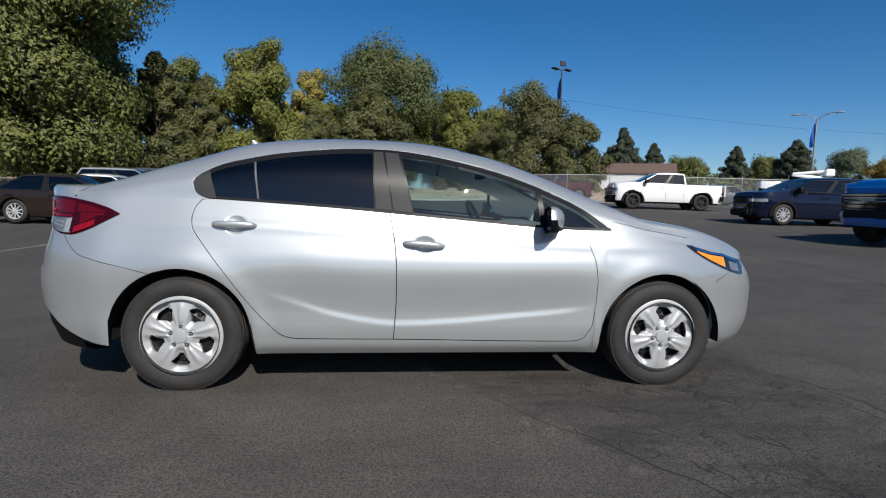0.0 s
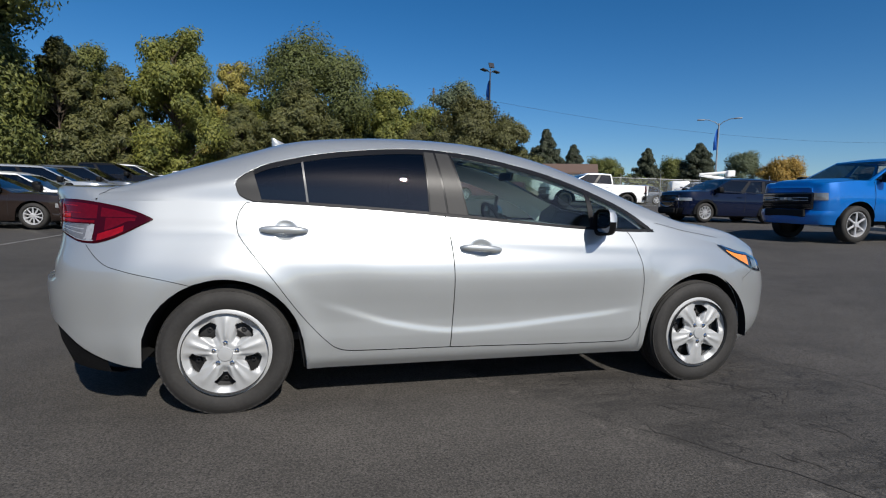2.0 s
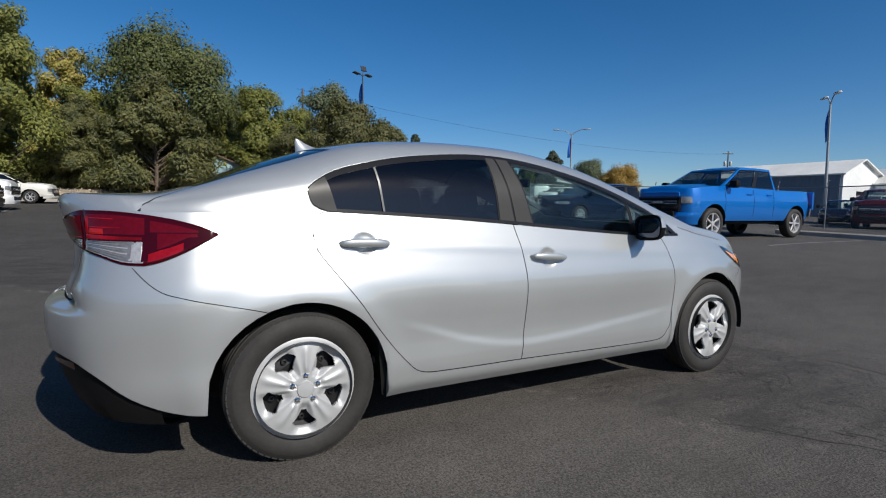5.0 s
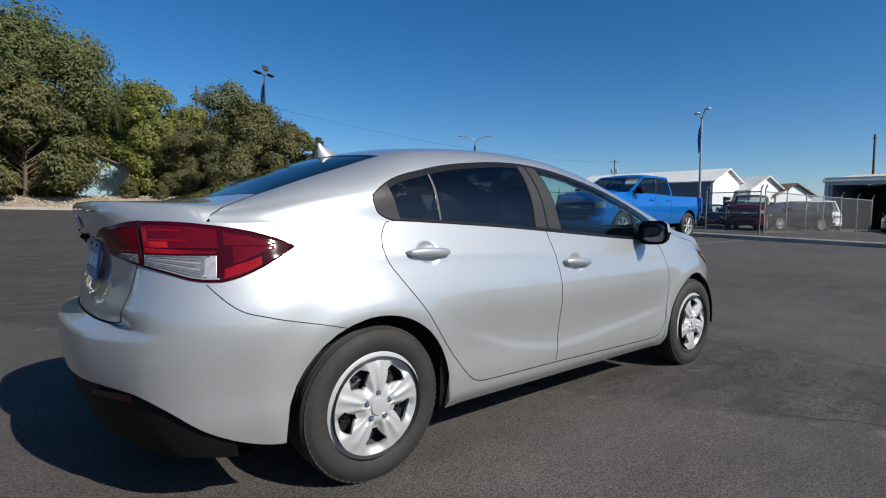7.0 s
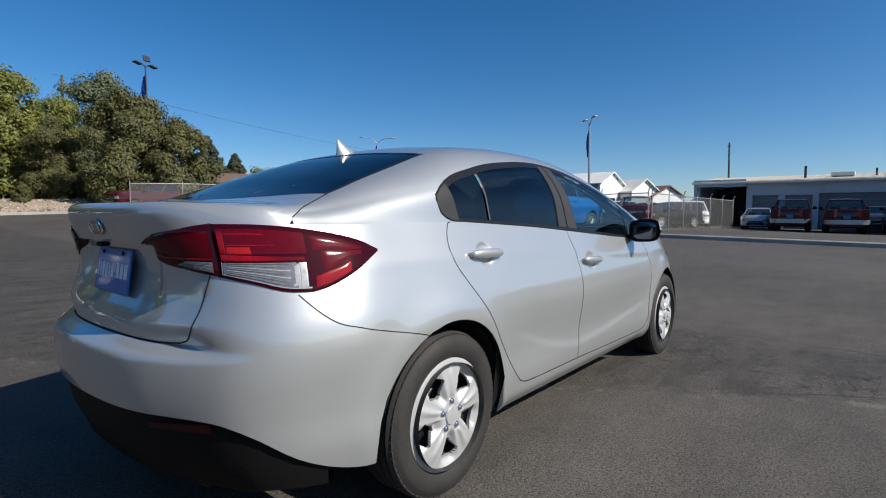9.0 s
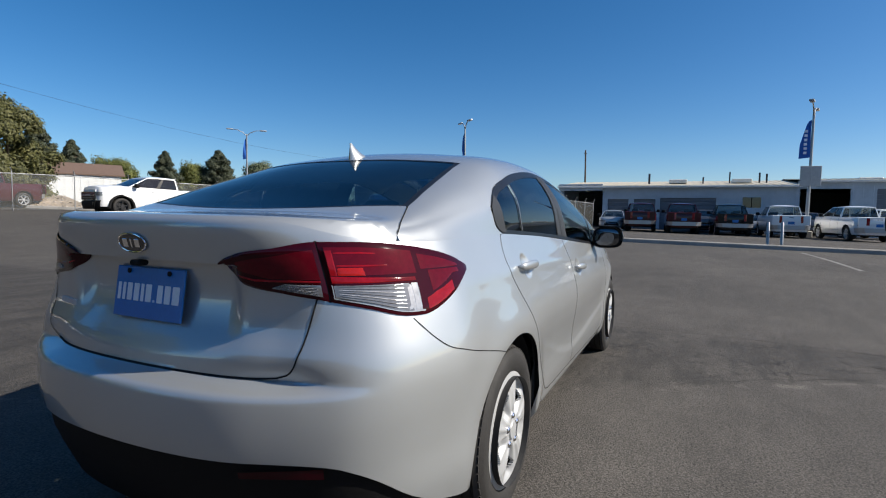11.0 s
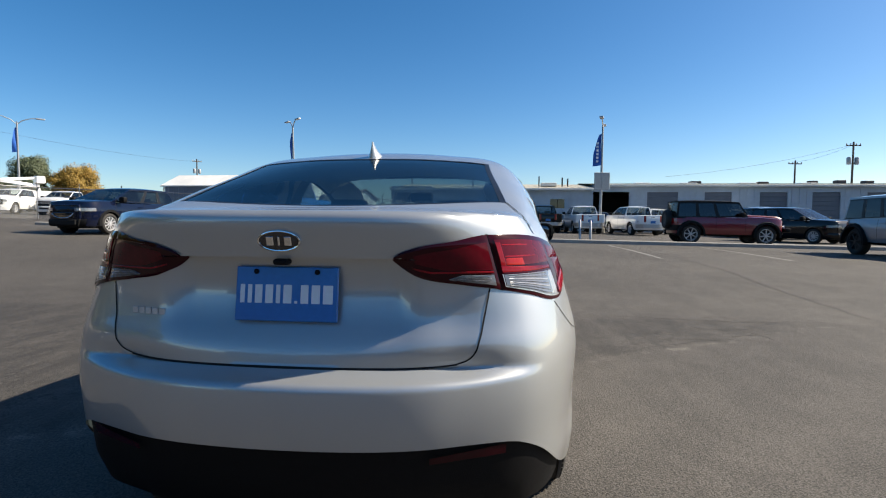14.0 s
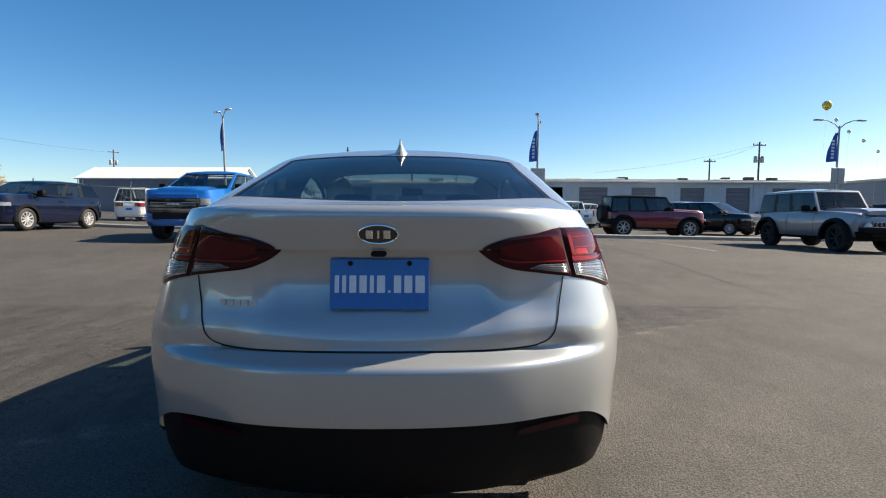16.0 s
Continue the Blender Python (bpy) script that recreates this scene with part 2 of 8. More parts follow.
def asphalt():
    """Worn asphalt: stone grain, pale worn patches, darker crazed zones and a light dust."""
    m = bpy.data.materials.new("worn_asphalt")
    m.use_nodes = True
    nt = m.node_tree
    N, L = nt.nodes, nt.links
    b = N["Principled BSDF"]
    b.inputs["Roughness"].default_value = 0.88
    tc = N.new("ShaderNodeTexCoord")

    def noise_tex(scale, detail, rough=0.5, stretch=None):
        t = N.new("ShaderNodeTexNoise")
        t.inputs["Scale"].default_value = scale
        t.inputs["Detail"].default_value = detail
        t.inputs["Roughness"].default_value = rough
        if stretch:
            mp = N.new("ShaderNodeMapping")
            mp.inputs["Scale"].default_value = stretch
            mp.inputs["Rotation"].default_value = (0, 0, 0.5)
            L.new(tc.outputs["Object"], mp.inputs["Vector"])
            L.new(mp.outputs[0], t.inputs["Vector"])
        else:
            L.new(tc.outputs["Object"], t.inputs["Vector"])
        return t.outputs["Fac"]

    def span(v, a, b_, lo, hi):
        r = N.new("ShaderNodeMapRange")
        for key, val in (("From Min", a), ("From Max", b_), ("To Min", lo), ("To Max", hi)):
            r.inputs[key].default_value = val
        L.new(v, r.inputs["Value"])
        return r.outputs[0]

    def times(x, y):
        q = N.new("ShaderNodeMath")
        q.operation = "MULTIPLY"
        L.new(x, q.inputs[0])
        L.new(y, q.inputs[1])
        return q.outputs[0]
    vor = N.new("ShaderNodeTexVoronoi")
    vor.inputs["Scale"].default_value = 110.0
    L.new(tc.outputs["Object"], vor.inputs["Vector"])
    stones = span(vor.outputs["Distance"], 0.1, 0.7, 1.30, 0.62)
    pits = span(noise_tex(85, 4, 0.6), 0.38, 0.47, 0.36, 1.0)
    fine = times(span(noise_tex(230, 2), 0.3, 0.7, 0.78, 1.22), pits)
    mid = span(noise_tex(2.2, 5, 0.65), 0.3, 0.7, 0.84, 1.17)
    wide = span(noise_tex(0.28, 3), 0.3, 0.7, 0.82, 1.20)
    streak = span(noise_tex(1.1, 6, 0.72, (0.55, 2.2, 1)), 0.38, 0.54, 0.82, 1.0)
    # faint streaks follow the worn zones only
    zone = span(noise_tex(0.22, 2), 0.46, 0.56, 0.0, 1.0)
    mixs = N.new("ShaderNodeMix")
    L.new(zone, mixs.inputs["Factor"])
    mixs.inputs["A"].default_value = 1.0
    L.new(streak, mixs.inputs["B"])
    # old crazed wedge of asphalt beside the sedan, with wandering edges
    bent = N.new("ShaderNodeTexNoise")
    bent.inputs["Scale"].default_value = 2.4
    bent.inputs["Detail"].default_value = 5
    bent.inputs["Roughness"].default_value = 0.65
    L.new(tc.outputs["Object"], bent.inputs["Vector"])
    shift = N.new("ShaderNodeVectorMath")
    shift.operation = "MULTIPLY_ADD"
    shift.inputs[1].default_value = (0.55, 0.55, 0)
    L.new(bent.outputs["Color"], shift.inputs[0])
    L.new(tc.outputs["Object"], shift.inputs[2])
    xyz = N.new("ShaderNodeSeparateXYZ")
    L.new(shift.outputs[0], xyz.inputs[0])
    slant = N.new("ShaderNodeMath")
    slant.operation = "MULTIPLY_ADD"
    slant.inputs[1].default_value = 0.62
    L.new(xyz.outputs["Y"], slant.inputs[0])
    L.new(xyz.outputs["X"], slant.inputs[2])
    near_edge = span(slant.outputs[0], 1.40, 1.62, 0.0, 1.0)
    far_edge = span(xyz.outputs["X"], 3.75, 3.95, 1.0, 0.0)
    end_edge = span(xyz.outputs["Y"], -4.4, -3.4, 0.0, 1.0)
    patch = times(times(near_edge, far_edge), end_edge)
    cells = N.new("ShaderNodeTexVoronoi")
    cells.feature = "DISTANCE_TO_EDGE"
    cells.inputs["Scale"].default_value = 4.6
    L.new(shift.outputs[0], cells.inputs["Vector"])
    gaps = times(span(cells.outputs["Distance"], 0.008, 0.040, 1.0, 0.0), span(noise_tex(4.0, 3), 0.44, 0.56, 0.0, 1.0))
    stain = span(noise_tex(1.9, 7, 0.72, (0.55, 2.0, 1)), 0.40, 0.56, 0.62, 0.0)
    chips = span(noise_tex(26, 3, 0.6, (0.7, 1.6, 1)), 0.36, 0.42, 0.5, 0.0)
    both = N.new("ShaderNodeMath")
    both.operation = "MAXIMUM"
    L.new(gaps, both.inputs[0])
    L.new(stain, both.inputs[1])
    more = N.new("ShaderNodeMath")
    more.operation = "MAXIMUM"
    L.new(both.outputs[0], more.inputs[0])
    L.new(chips, more.inputs[1])
    broken = times(span(times(patch, more.outputs[0]), 0.0, 1.0, 1.0, 0.28), span(patch, 0.0, 1.0, 1.0, 0.88))
    # pale crumbs along the near edge of the wedge
    rim_line = times(span(slant.outputs[0], 1.38, 1.47, 0.0, 1.0), span(slant.outputs[0], 1.47, 1.56, 1.0, 0.0))
    crumbs = span(times(times(rim_line, span(noise_tex(5.5, 4), 0.50, 0.60, 0.0, 1.0)), times(far_edge, end_edge)), 0.0, 1.0, 1.0, 1.9)
    v = times(times(times(times(stones, fine), times(mid, wide)), mixs.outputs["Result"]), times(broken, crumbs))
    sc = N.new("ShaderNodeVectorMath")
    sc.operation = "SCALE"
    sc.inputs[0].default_value = (0.077, 0.069, 0.060)
    L.new(v, sc.inputs["Scale"])
    L.new(sc.outputs[0], b.inputs["Base Color"])
    bp = N.new("ShaderNodeBump")
    bp.inputs["Strength"].default_value = 0.45
    bp.inputs["Distance"].default_value = 0.008
    L.new(times(times(stones, pits), broken), bp.inputs["Height"])
    L.new(bp.outputs[0], b.inputs["Normal"])
    return m


ASPHALT = asphalt()


def graded(a, b, fine_a, fine_b, fine, coarse):
    out, v = [], a
    while v < b:
        out.append(v)
        v += fine if fine_a <= v < fine_b else coarse
    return out + [b]


bm = bmesh.new()
gx = [-1500, -400, -150, -80] + graded(-50, 60, -20, 40, 1.0, 3.0) + [90, 160, 400, 1500]
gy = [-1500, -400, -150, -80] + graded(-50, 66, -20, 46, 1.0, 3.0) + [90, 160, 400, 1500]
sheet(bm, [[Vector((x, y, lift(x, y))) for y in gy] for x in gx])
tagged(part("ground", bm, ASPHALT), "worn grey asphalt lot with cracks and patches", "asphalt lot", kind="structure")

# ---- the silver sedan ----
W_OF_Z = curve1([(0.10, 0.74), (0.19, 0.80), (0.24, 0.838), (0.30, 0.852), (0.36, 0.858), (0.44, 0.858), (0.52, 0.864), (0.60, 0.872), (0.66, 0.875), (0.72, 0.870), (0.80, 0.850), (0.88, 0.825), (0.95, 0.798), (1.0, 0.778), (1.05, 0.757), (1.15, 0.715)])
XR_OF_Z = curve1([(0.10, -0.83), (0.20, -0.87), (0.30, -0.908), (0.42, -0.946), (0.50, -0.962), (0.58, -0.967), (0.62, -0.966), (0.634, -0.963), (0.643, -0.954), (0.651, -0.933), (0.659, -0.908), (0.664, -0.894), (0.668, -0.886), (0.70, -0.882), (0.74, -0.870), (0.79, -0.850), (0.85, -0.845), (0.93, -0.856), (0.98, -0.872), (1.03, -0.889), (1.06, -0.897), (1.076, -0.897), (1.088, -0.889), (1.10, -0.868)])
XR_SIDE = curve1([(0.10, -0.83), (0.20, -0.87), (0.40, -0.930), (0.55, -0.944), (0.68, -0.925), (0.80, -0.895), (0.90, -0.875), (0.98, -0.872), (1.05, -0.870), (1.10, -0.860)])
XF_OF_Z = curve1([(0.10, 3.40), (0.20, 3.50), (0.30, 3.555), (0.45, 3.58), (0.55, 3.575), (0.65, 3.54), (0.72, 3.49), (0.80, 3.40), (0.88, 3.25), (1.0, 3.0)])
SEAM = curve1([(-0.88, 1.097), (-0.845, 1.094), (-0.80, 1.078), (-0.74, 1.055), (-0.66, 1.036), (-0.5, 1.03), (-0.2, 1.035), (0.11, 1.038), (0.385, 1.027), (0.75, 1.008), (1.1, 0.986), (1.54, 0.951), (1.985, 0.922), (2.2, 0.914), (2.37, 0.914), (2.6, 0.888), (2.88, 0.842), (3.1, 0.79), (3.3, 0.745), (3.5, 0.70)])
CREASE = curve1([(0.2, 0.62), (0.53, 0.511), (0.83, 0.418), (1.138, 0.372), (1.45, 0.385), (1.776, 0.414), (2.24, 0.461)])
SKIRT = curve1([(0, 0.468), (0.55, 0.468), (0.68, 0.466), (0.76, 0.452), (0.82, 0.405), (0.87, 0.33), (0.92, 0.27), (0.96, 0.245), (1, 0.235)])
X0, X1 = 0.1, 2.3
R_ARCH = 0.372


def corner_fill(r):
    """Fills out the rear corners, so that the flanks stay full until close to the tail."""
    return 1 + 0.044 * smooth01((r - 0.68) / 0.2) * (1 - smooth01((r - 0.93) / 0.07))


def arch_z(x):
    """The lower edge of the body."""
    z = 0.195 if x > -0.2 else 0.236
    for c in (0.0, 2.70):
        d = R_ARCH**2 - (x - c + 0.004) ** 2
        if d > 0:
            z = max(z, 0.30 + math.sqrt(d))
    if x > 3.05:
        z = max(z, 0.16)
    return z


def side_y(x, z):
    """Half the width of the body at a place along it and a height."""
    w = W_OF_Z(z)
    if x < X0:
        xr = XR_SIDE(z)
        f = min(1, max(0, (x - xr) / (X0 - xr)))
        r = (1 - (1 - f) ** 2) ** 0.2
        w *= r * corner_fill(r)
    elif x > X1:
        xf = XF_OF_Z(z)
        f = min(1, max(0, (xf - x) / (xf - X1)))
        w *= (1 - (1 - f) ** 2) ** 0.25
    # flared wheel arches
    for c in (0.0, 2.70):
        d = math.hypot(x - c + 0.004, z - 0.30) - R_ARCH
        w += 0.012 * math.exp(-((d - 0.02) / 0.07) ** 2)
    # hollow above the rising crease of the doors
    zc = CREASE(x)
    win = smooth01((x - 0.36) / 0.3) * smooth01((2.34 - x) / 0.25)
    dz = z - zc
    w -= 0.0065 * win * smooth01((dz + 0.016) / 0.046) * (1 - smooth01((dz - 0.03) / 0.26))
    # cups behind the door handles
    for hx, hz in ((0.276, 0.903), (1.292, 0.816)):
        q = math.hypot((x - hx) / 0.056, (z - hz) / 0.047)
        if q < 1:
            w -= 0.016 * (1 - q * q) ** 0.7
    # shoulder line that runs through both door handles
    zs = 0.905 - 0.085 * smooth01((x - 0.0) / 2.6) * 1.0
    w += 0.004 * math.exp(-((z - zs) / 0.03) ** 2)
    return w


def tail_point(r, z):
    """A place on the rear end: r is the share of the half width."""
    w = W_OF_Z(z)
    k = smooth01((r - 0.52) / 0.32)
    bow = 0.08 * min(1, r / 0.7) ** 2 * (0.35 + 0.65 * smooth01((0.74 - z) / 0.1))
    xr = (XR_OF_Z(z) + bow) * (1 - k) + XR_SIDE(z) * k
    c = math.sqrt(max(0, 1 - r**5))
    x = xr + (X0 - xr) * (1 - c)
    y = w * r * corner_fill(r)
    for cc in (0.0,):
        d = math.hypot(x - cc + 0.004, z - 0.30) - R_ARCH
        y += 0.012 * math.exp(-((d - 0.02) / 0.07) ** 2)
    zs = 0.905
    y += 0.004 * math.exp(-((z - zs) / 0.03) ** 2) * smooth01((r - 0.9) / 0.08)
    # hollow round the plate, under the overhanging lip
    inside = smooth01((0.375 - abs(y)) / 0.075)
    depth = 0.034 * smooth01((z - 0.70) / 0.20) * (1 if z <= 0.9655 else 0)
    x += inside * depth
    return x, y


def nose_point(r, z):
    w = W_OF_Z(z)
    xf = XF_OF_Z(z)
    c = math.sqrt(max(0, 1 - r**4))
    return xf - (xf - X1) * (1 - c), w * r


def spread(a, b, n):
    return [a + (b - a) * i / (n - 1) for i in range(n)]


ROOF_C = curve1([(-0.88, 1.098), (-0.84, 1.10), (-0.7, 1.105), (-0.52, 1.115), (-0.40, 1.155), (-0.196, 1.236), (0.125, 1.345), (0.353, 1.400), (0.65, 1.434), (0.92, 1.445), (1.335, 1.430), (1.69, 1.363), (2.06, 1.232), (2.41, 1.076), (2.62, 0.995), (2.75, 0.975), (2.917, 0.952), (3.16, 0.892), (3.35, 0.815), (3.46, 0.74), (3.52, 0.71)])
RAIL_Y = curve1([(-0.85, 0.62), (-0.5, 0.62), (0.0, 0.605), (0.45, 0.588), (1.0, 0.58), (1.6, 0.59), (2.2, 0.65), (2.6, 0.70), (3.0, 0.66), (3.4, 0.5)])


def upper(x, s, sg):
    """The skin above the belt line: s runs from the belt (0) over the roof rail to the middle (1)."""
    zb = SEAM(x)
    yb = side_y(x, zb)
    zc = max(ROOF_C(x), zb + 0.002)
    yr = min(RAIL_Y(x), yb * 0.92)
    zr = zb + (zc - zb) * (0.86 - 0.07 * smooth01((0.35 - x) / 0.4))
    h = zc - zb
    knots = [(yb, zb), (yb + (yr - yb) * 0.46 + 0.042 * min(1, h / 0.3), zb + (zr - zb) * 0.55), (yr, zr), (yr * 0.55, zc - 0.035 * h), (0, zc)]
    pre = (2 * knots[0][0] - knots[1][0], 2 * knots[0][1] - knots[1][1])
    post = (-knots[3][0], knots[3][1])
    k = [pre, *knots, post]
    t = min(3.99999, max(0, s * 4))
    i = int(t)
    t -= i
    p = []
    for d in (0, 1):
        a, b, c, e = (k[i + j][d] for j in range(4))
        p.append(0.5 * (2 * b + (c - a) * t + (2 * a - 5 * b + 4 * c - e) * t * t + (3 * b - a - 3 * c + e) * t**3))
    return Vector((x, sg * p[0], p[1]))


def s_at_z(x, z):
    lo, hi = 0.0, 0.75
    for _ in range(18):
        m = (lo + hi) / 2
        lo, hi = (m, hi) if upper(x, m, 1).z < z else (lo, m)
    return lo


def s_at_y(x, y):
    lo, hi = 0.0, 1.0
    for _ in range(18):
        m = (lo + hi) / 2
        lo, hi = (m, hi) if upper(x, m, 1).y > y else (lo, m)
    return lo


DLO_TOP = curve1([(0.030, 1.125), (0.036, 1.138), (0.05, 1.152), (0.075, 1.172), (0.125, 1.203), (0.344, 1.273), (0.679, 1.328), (0.995, 1.348), (1.124, 1.343), (1.452, 1.297), (1.791, 1.213), (2.036, 1.120), (2.22, 1.03), (2.38, 0.92)])
DLO_REAR = curve1([(0.030, 1.136), (0.035, 1.13), (0.05, 1.085), (0.08, 1.055), (0.114, 1.042), (0.13, 1.036), (0.2, 1.0)])
WIN_Y = curve1([(-0.55, 0.625), (-0.4, 0.615), (-0.2, 0.588), (0.2, 0.54), (0.5, 0.54), (1.5, 0.54), (1.7, 0.525), (2.0, 0.565), (2.4, 0.63), (2.62, 0.665)])
LID_EDGE = curve1([(-0.65, 0.7138), (-0.57, 0.6850), (-0.385, 0.615)])
LID_END = curve1([(0.615, -0.385), (0.6850, -0.57), (0.7138, -0.65)])
BACK_LOW = lambda y: -0.385 - 0.125 * (1 - min(1, abs(y) / 0.615) ** 2)
BACK_TOP = lambda y: 0.20 - 0.05 * (1 - min(1, abs(y) / 0.53) ** 2)
WIND_TOP = lambda y: 1.50 + 0.08 * (1 - min(1, abs(y) / 0.56) ** 2)
WIND_LOW = lambda y: 2.50 + 0.17 * (1 - min(1, abs(y) / 0.68) ** 2)


def panel(xs, s_lo, s_hi, n, sg):
    """Rows of points on the upper skin."""
    rows = []
    for x in xs:
        a, b = s_lo(x), s_hi(x)
        rows.append([upper(x, a + (b - a) * j / n, sg) for j in range(n + 1)])
    return rows


def sided(bm, rows, sg, out=0.0):
    sheet(bm, rows if sg > 0 else [r[::-1] for r in rows])


def band(bm, pts, normal_of, w, lift):
    """A narrow strip along a line on a skin."""
    rows = []
    for i, p in enumerate(pts):
        d = (pts[min(i + 1, len(pts) - 1)] - pts[max(i - 1, 0)]).normalized()
        n = normal_of(i)
        side = d.cross(n).normalized()
        rows.append([p - side * w / 2 + n * lift, p + side * w / 2 + n * lift])
    sheet(bm, rows)


def side_patch(xs, lo, hi, n, sg, warp=None, inset=0.0):
    rows = []
    for x in xs:
        a, b = lo(x), hi(x)
        row = []
        for j in range(n + 1):
            z = a + (b - a) * j / n
            xx = x + (warp(x, z) if warp else 0)
            row.append(Vector((xx, sg * (side_y(xx, z) - inset), z)))
        rows.append(row)
    return rows


REAR_EDGE_LOW = curve1([(0.050, 0.935), (0.056, 0.898), (0.070, 0.867), (0.10, 0.824), (0.14, 0.772), (0.226, 0.663), (0.342, 0.503), (0.461, 0.365), (0.521, 0.312), (0.56, 0.297), (0.60, 0.291), (1.14, 0.286)])
REAR_EDGE_TOP = curve1([(0.050, 0.940), (0.057, 0.975), (0.072, 1.008), (0.093, 1.035), (0.2, 1.042)])
FRONT_LOW = curve1([(1.13, 0.286), (2.12, 0.272), (2.189, 0.276), (2.247, 0.325), (2.280, 0.44), (2.289, 0.56)])
FRONT_TOP = curve1([(2.15, 0.92), (2.19, 0.916), (2.216, 0.885), (2.25, 0.80), (2.276, 0.718), (2.289, 0.62)])


def b_warp(x, z):
    c = curve1([(0.28, -0.004), (0.5, 0.008), (0.62, 0.008), (0.8, -0.002), (1.0, -0.036)])(z)
    return c * max(0, 1 - abs(x - 1.132) / 0.35)


DECK_R = spread(0, 0.72, 24) + spread(0.75, 0.90, 10) + spread(0.91, 0.995, 16)


def sedan_body(car):
    g = 0.0025
    # rear quarters and bumper: from the middle of the tail to the rear door
    levels = sorted({round(v, 4) for v in spread(0.2, 0.62, 22) + [0.628, 0.634, 0.639, 0.643, 0.647, 0.651, 0.655, 0.659, 0.664, 0.669, 0.68, 0.70] + spread(0.72, 0.95, 14) + [0.962, 0.9655, 0.967, 0.98, 0.99, 1.0, 1.015, 1.03, 1.045, 1.06, 1.075, 1.085, 1.092, 1.097]})
    rs = DECK_R
    bm = bmesh.new()
    bb = bmesh.new()
    for sg in (1, -1):
        rows, low = [], []
        for r in rs:
            row = []
            x = -0.6
            for _ in range(12):
                x = tail_point(r, SEAM(x))[0]
            peak = SEAM(x)
            for z in levels:
                z = z if z < 1.0 else 1.0 + (z - 1.0) * (peak - 1.0) / 0.097
                x, y = tail_point(r, z)
                zz = max(z, arch_z(x) if x > -0.376 else SKIRT(r))
                for _ in range(3):
                    x, y = tail_point(r, zz)
                    zz = max(z, arch_z(x) if x > -0.376 else SKIRT(r))
                x, y = tail_point(r, zz)
                row.append(Vector((x, sg * y, zz)))
            rows.append(row)
        # behind the arch the columns go on at even steps along the body
        xs0 = [rows[-1][i].x for i in range(len(levels))]
        sided(bm, rows, -sg)
        last = rows[-1]
        for k in range(1, 19):
            col = []
            for i, z in enumerate(levels):
                x = xs0[i] + (0.050 - g - xs0[i]) * k / 18
                z = z if z < 1.0 else 1.0 + (z - 1.0) * (SEAM(xs0[-1] + (0.050 - g - xs0[-1]) * k / 18) - 1.0) / 0.097
                zz = max(z, arch_z(x))
                col.append(Vector((x, sg * side_y(x, zz), zz)))
            sided(bm, [last, col], -sg)
            last = col
        # under and in front of the rear door, and the sill
        xs = spread(0.042 - g, 0.35, 64) + spread(0.362, 1.136, 40)
        sided(bm, side_patch(xs, arch_z, lambda x: max(arch_z(x) + 0.0005, REAR_EDGE_LOW(x) - g), 14, sg), -sg)
        sided(bm, side_patch(spread(0.042 - g, 0.12, 18), lambda x: min(REAR_EDGE_TOP(x) + g, SEAM(x) - 0.0005), SEAM, 4, sg), -sg)
        xs = spread(1.13, 2.352, 40)
        sided(bm, side_patch(spread(1.13, 2.289 + g, 40), arch_z, lambda x: max(arch_z(x) + 0.0005, FRONT_LOW(x) - g), 10, sg), -sg)
        sided(bm, side_patch(spread(2.16, 2.289 + g, 14), lambda x: min(FRONT_TOP(x) + g, SEAM(x) - 0.0005), SEAM, 10, sg), -sg)
        # gap between the two side patches of the wing and the door
        rows = side_patch([2.283 + g] + spread(2.29, 2.36, 6) + spread(2.362, 3.08, 60), arch_z, SEAM, 26, sg)
        sided(bm, rows, -sg)
        x_end = 3.08
        last = rows[-1]
        for k in range(1, 41):
            f = k / 40
            col = []
            for j in range(27):
                # round the nose
                z = last[j].z
                r0 = min(0.9999, side_y(x_end, z) / W_OF_Z(z))
                r = r0 * (1 - f ** 1.6)
                zz = max(z, 0.17) if j else 0.17
                zz = min(zz, 0.70 + 0.045 * (1 - f))
                x, y = nose_point(r, zz)
                col.append(Vector((x, sg * y, zz)))
            if k == 1:
                prev = rows[-1]
            sided(bm, [prev, col], -sg)
            prev = col
    tidy(bm)
    part("body_shell", bm, SILVER, car, "silver metallic quarter panels, sills and bumpers", angle=50)
    # dark inner skin behind the gaps
    bm = bmesh.new()
    for sg in (1, -1):
        sided(bm, side_patch(spread(-0.30, 3.0, 80), lambda x: arch_z(x) + 0.004, lambda x: SEAM(x) - 0.012, 8, sg, inset=0.022), -sg)
    part("inner_body", bm, VOID, car)


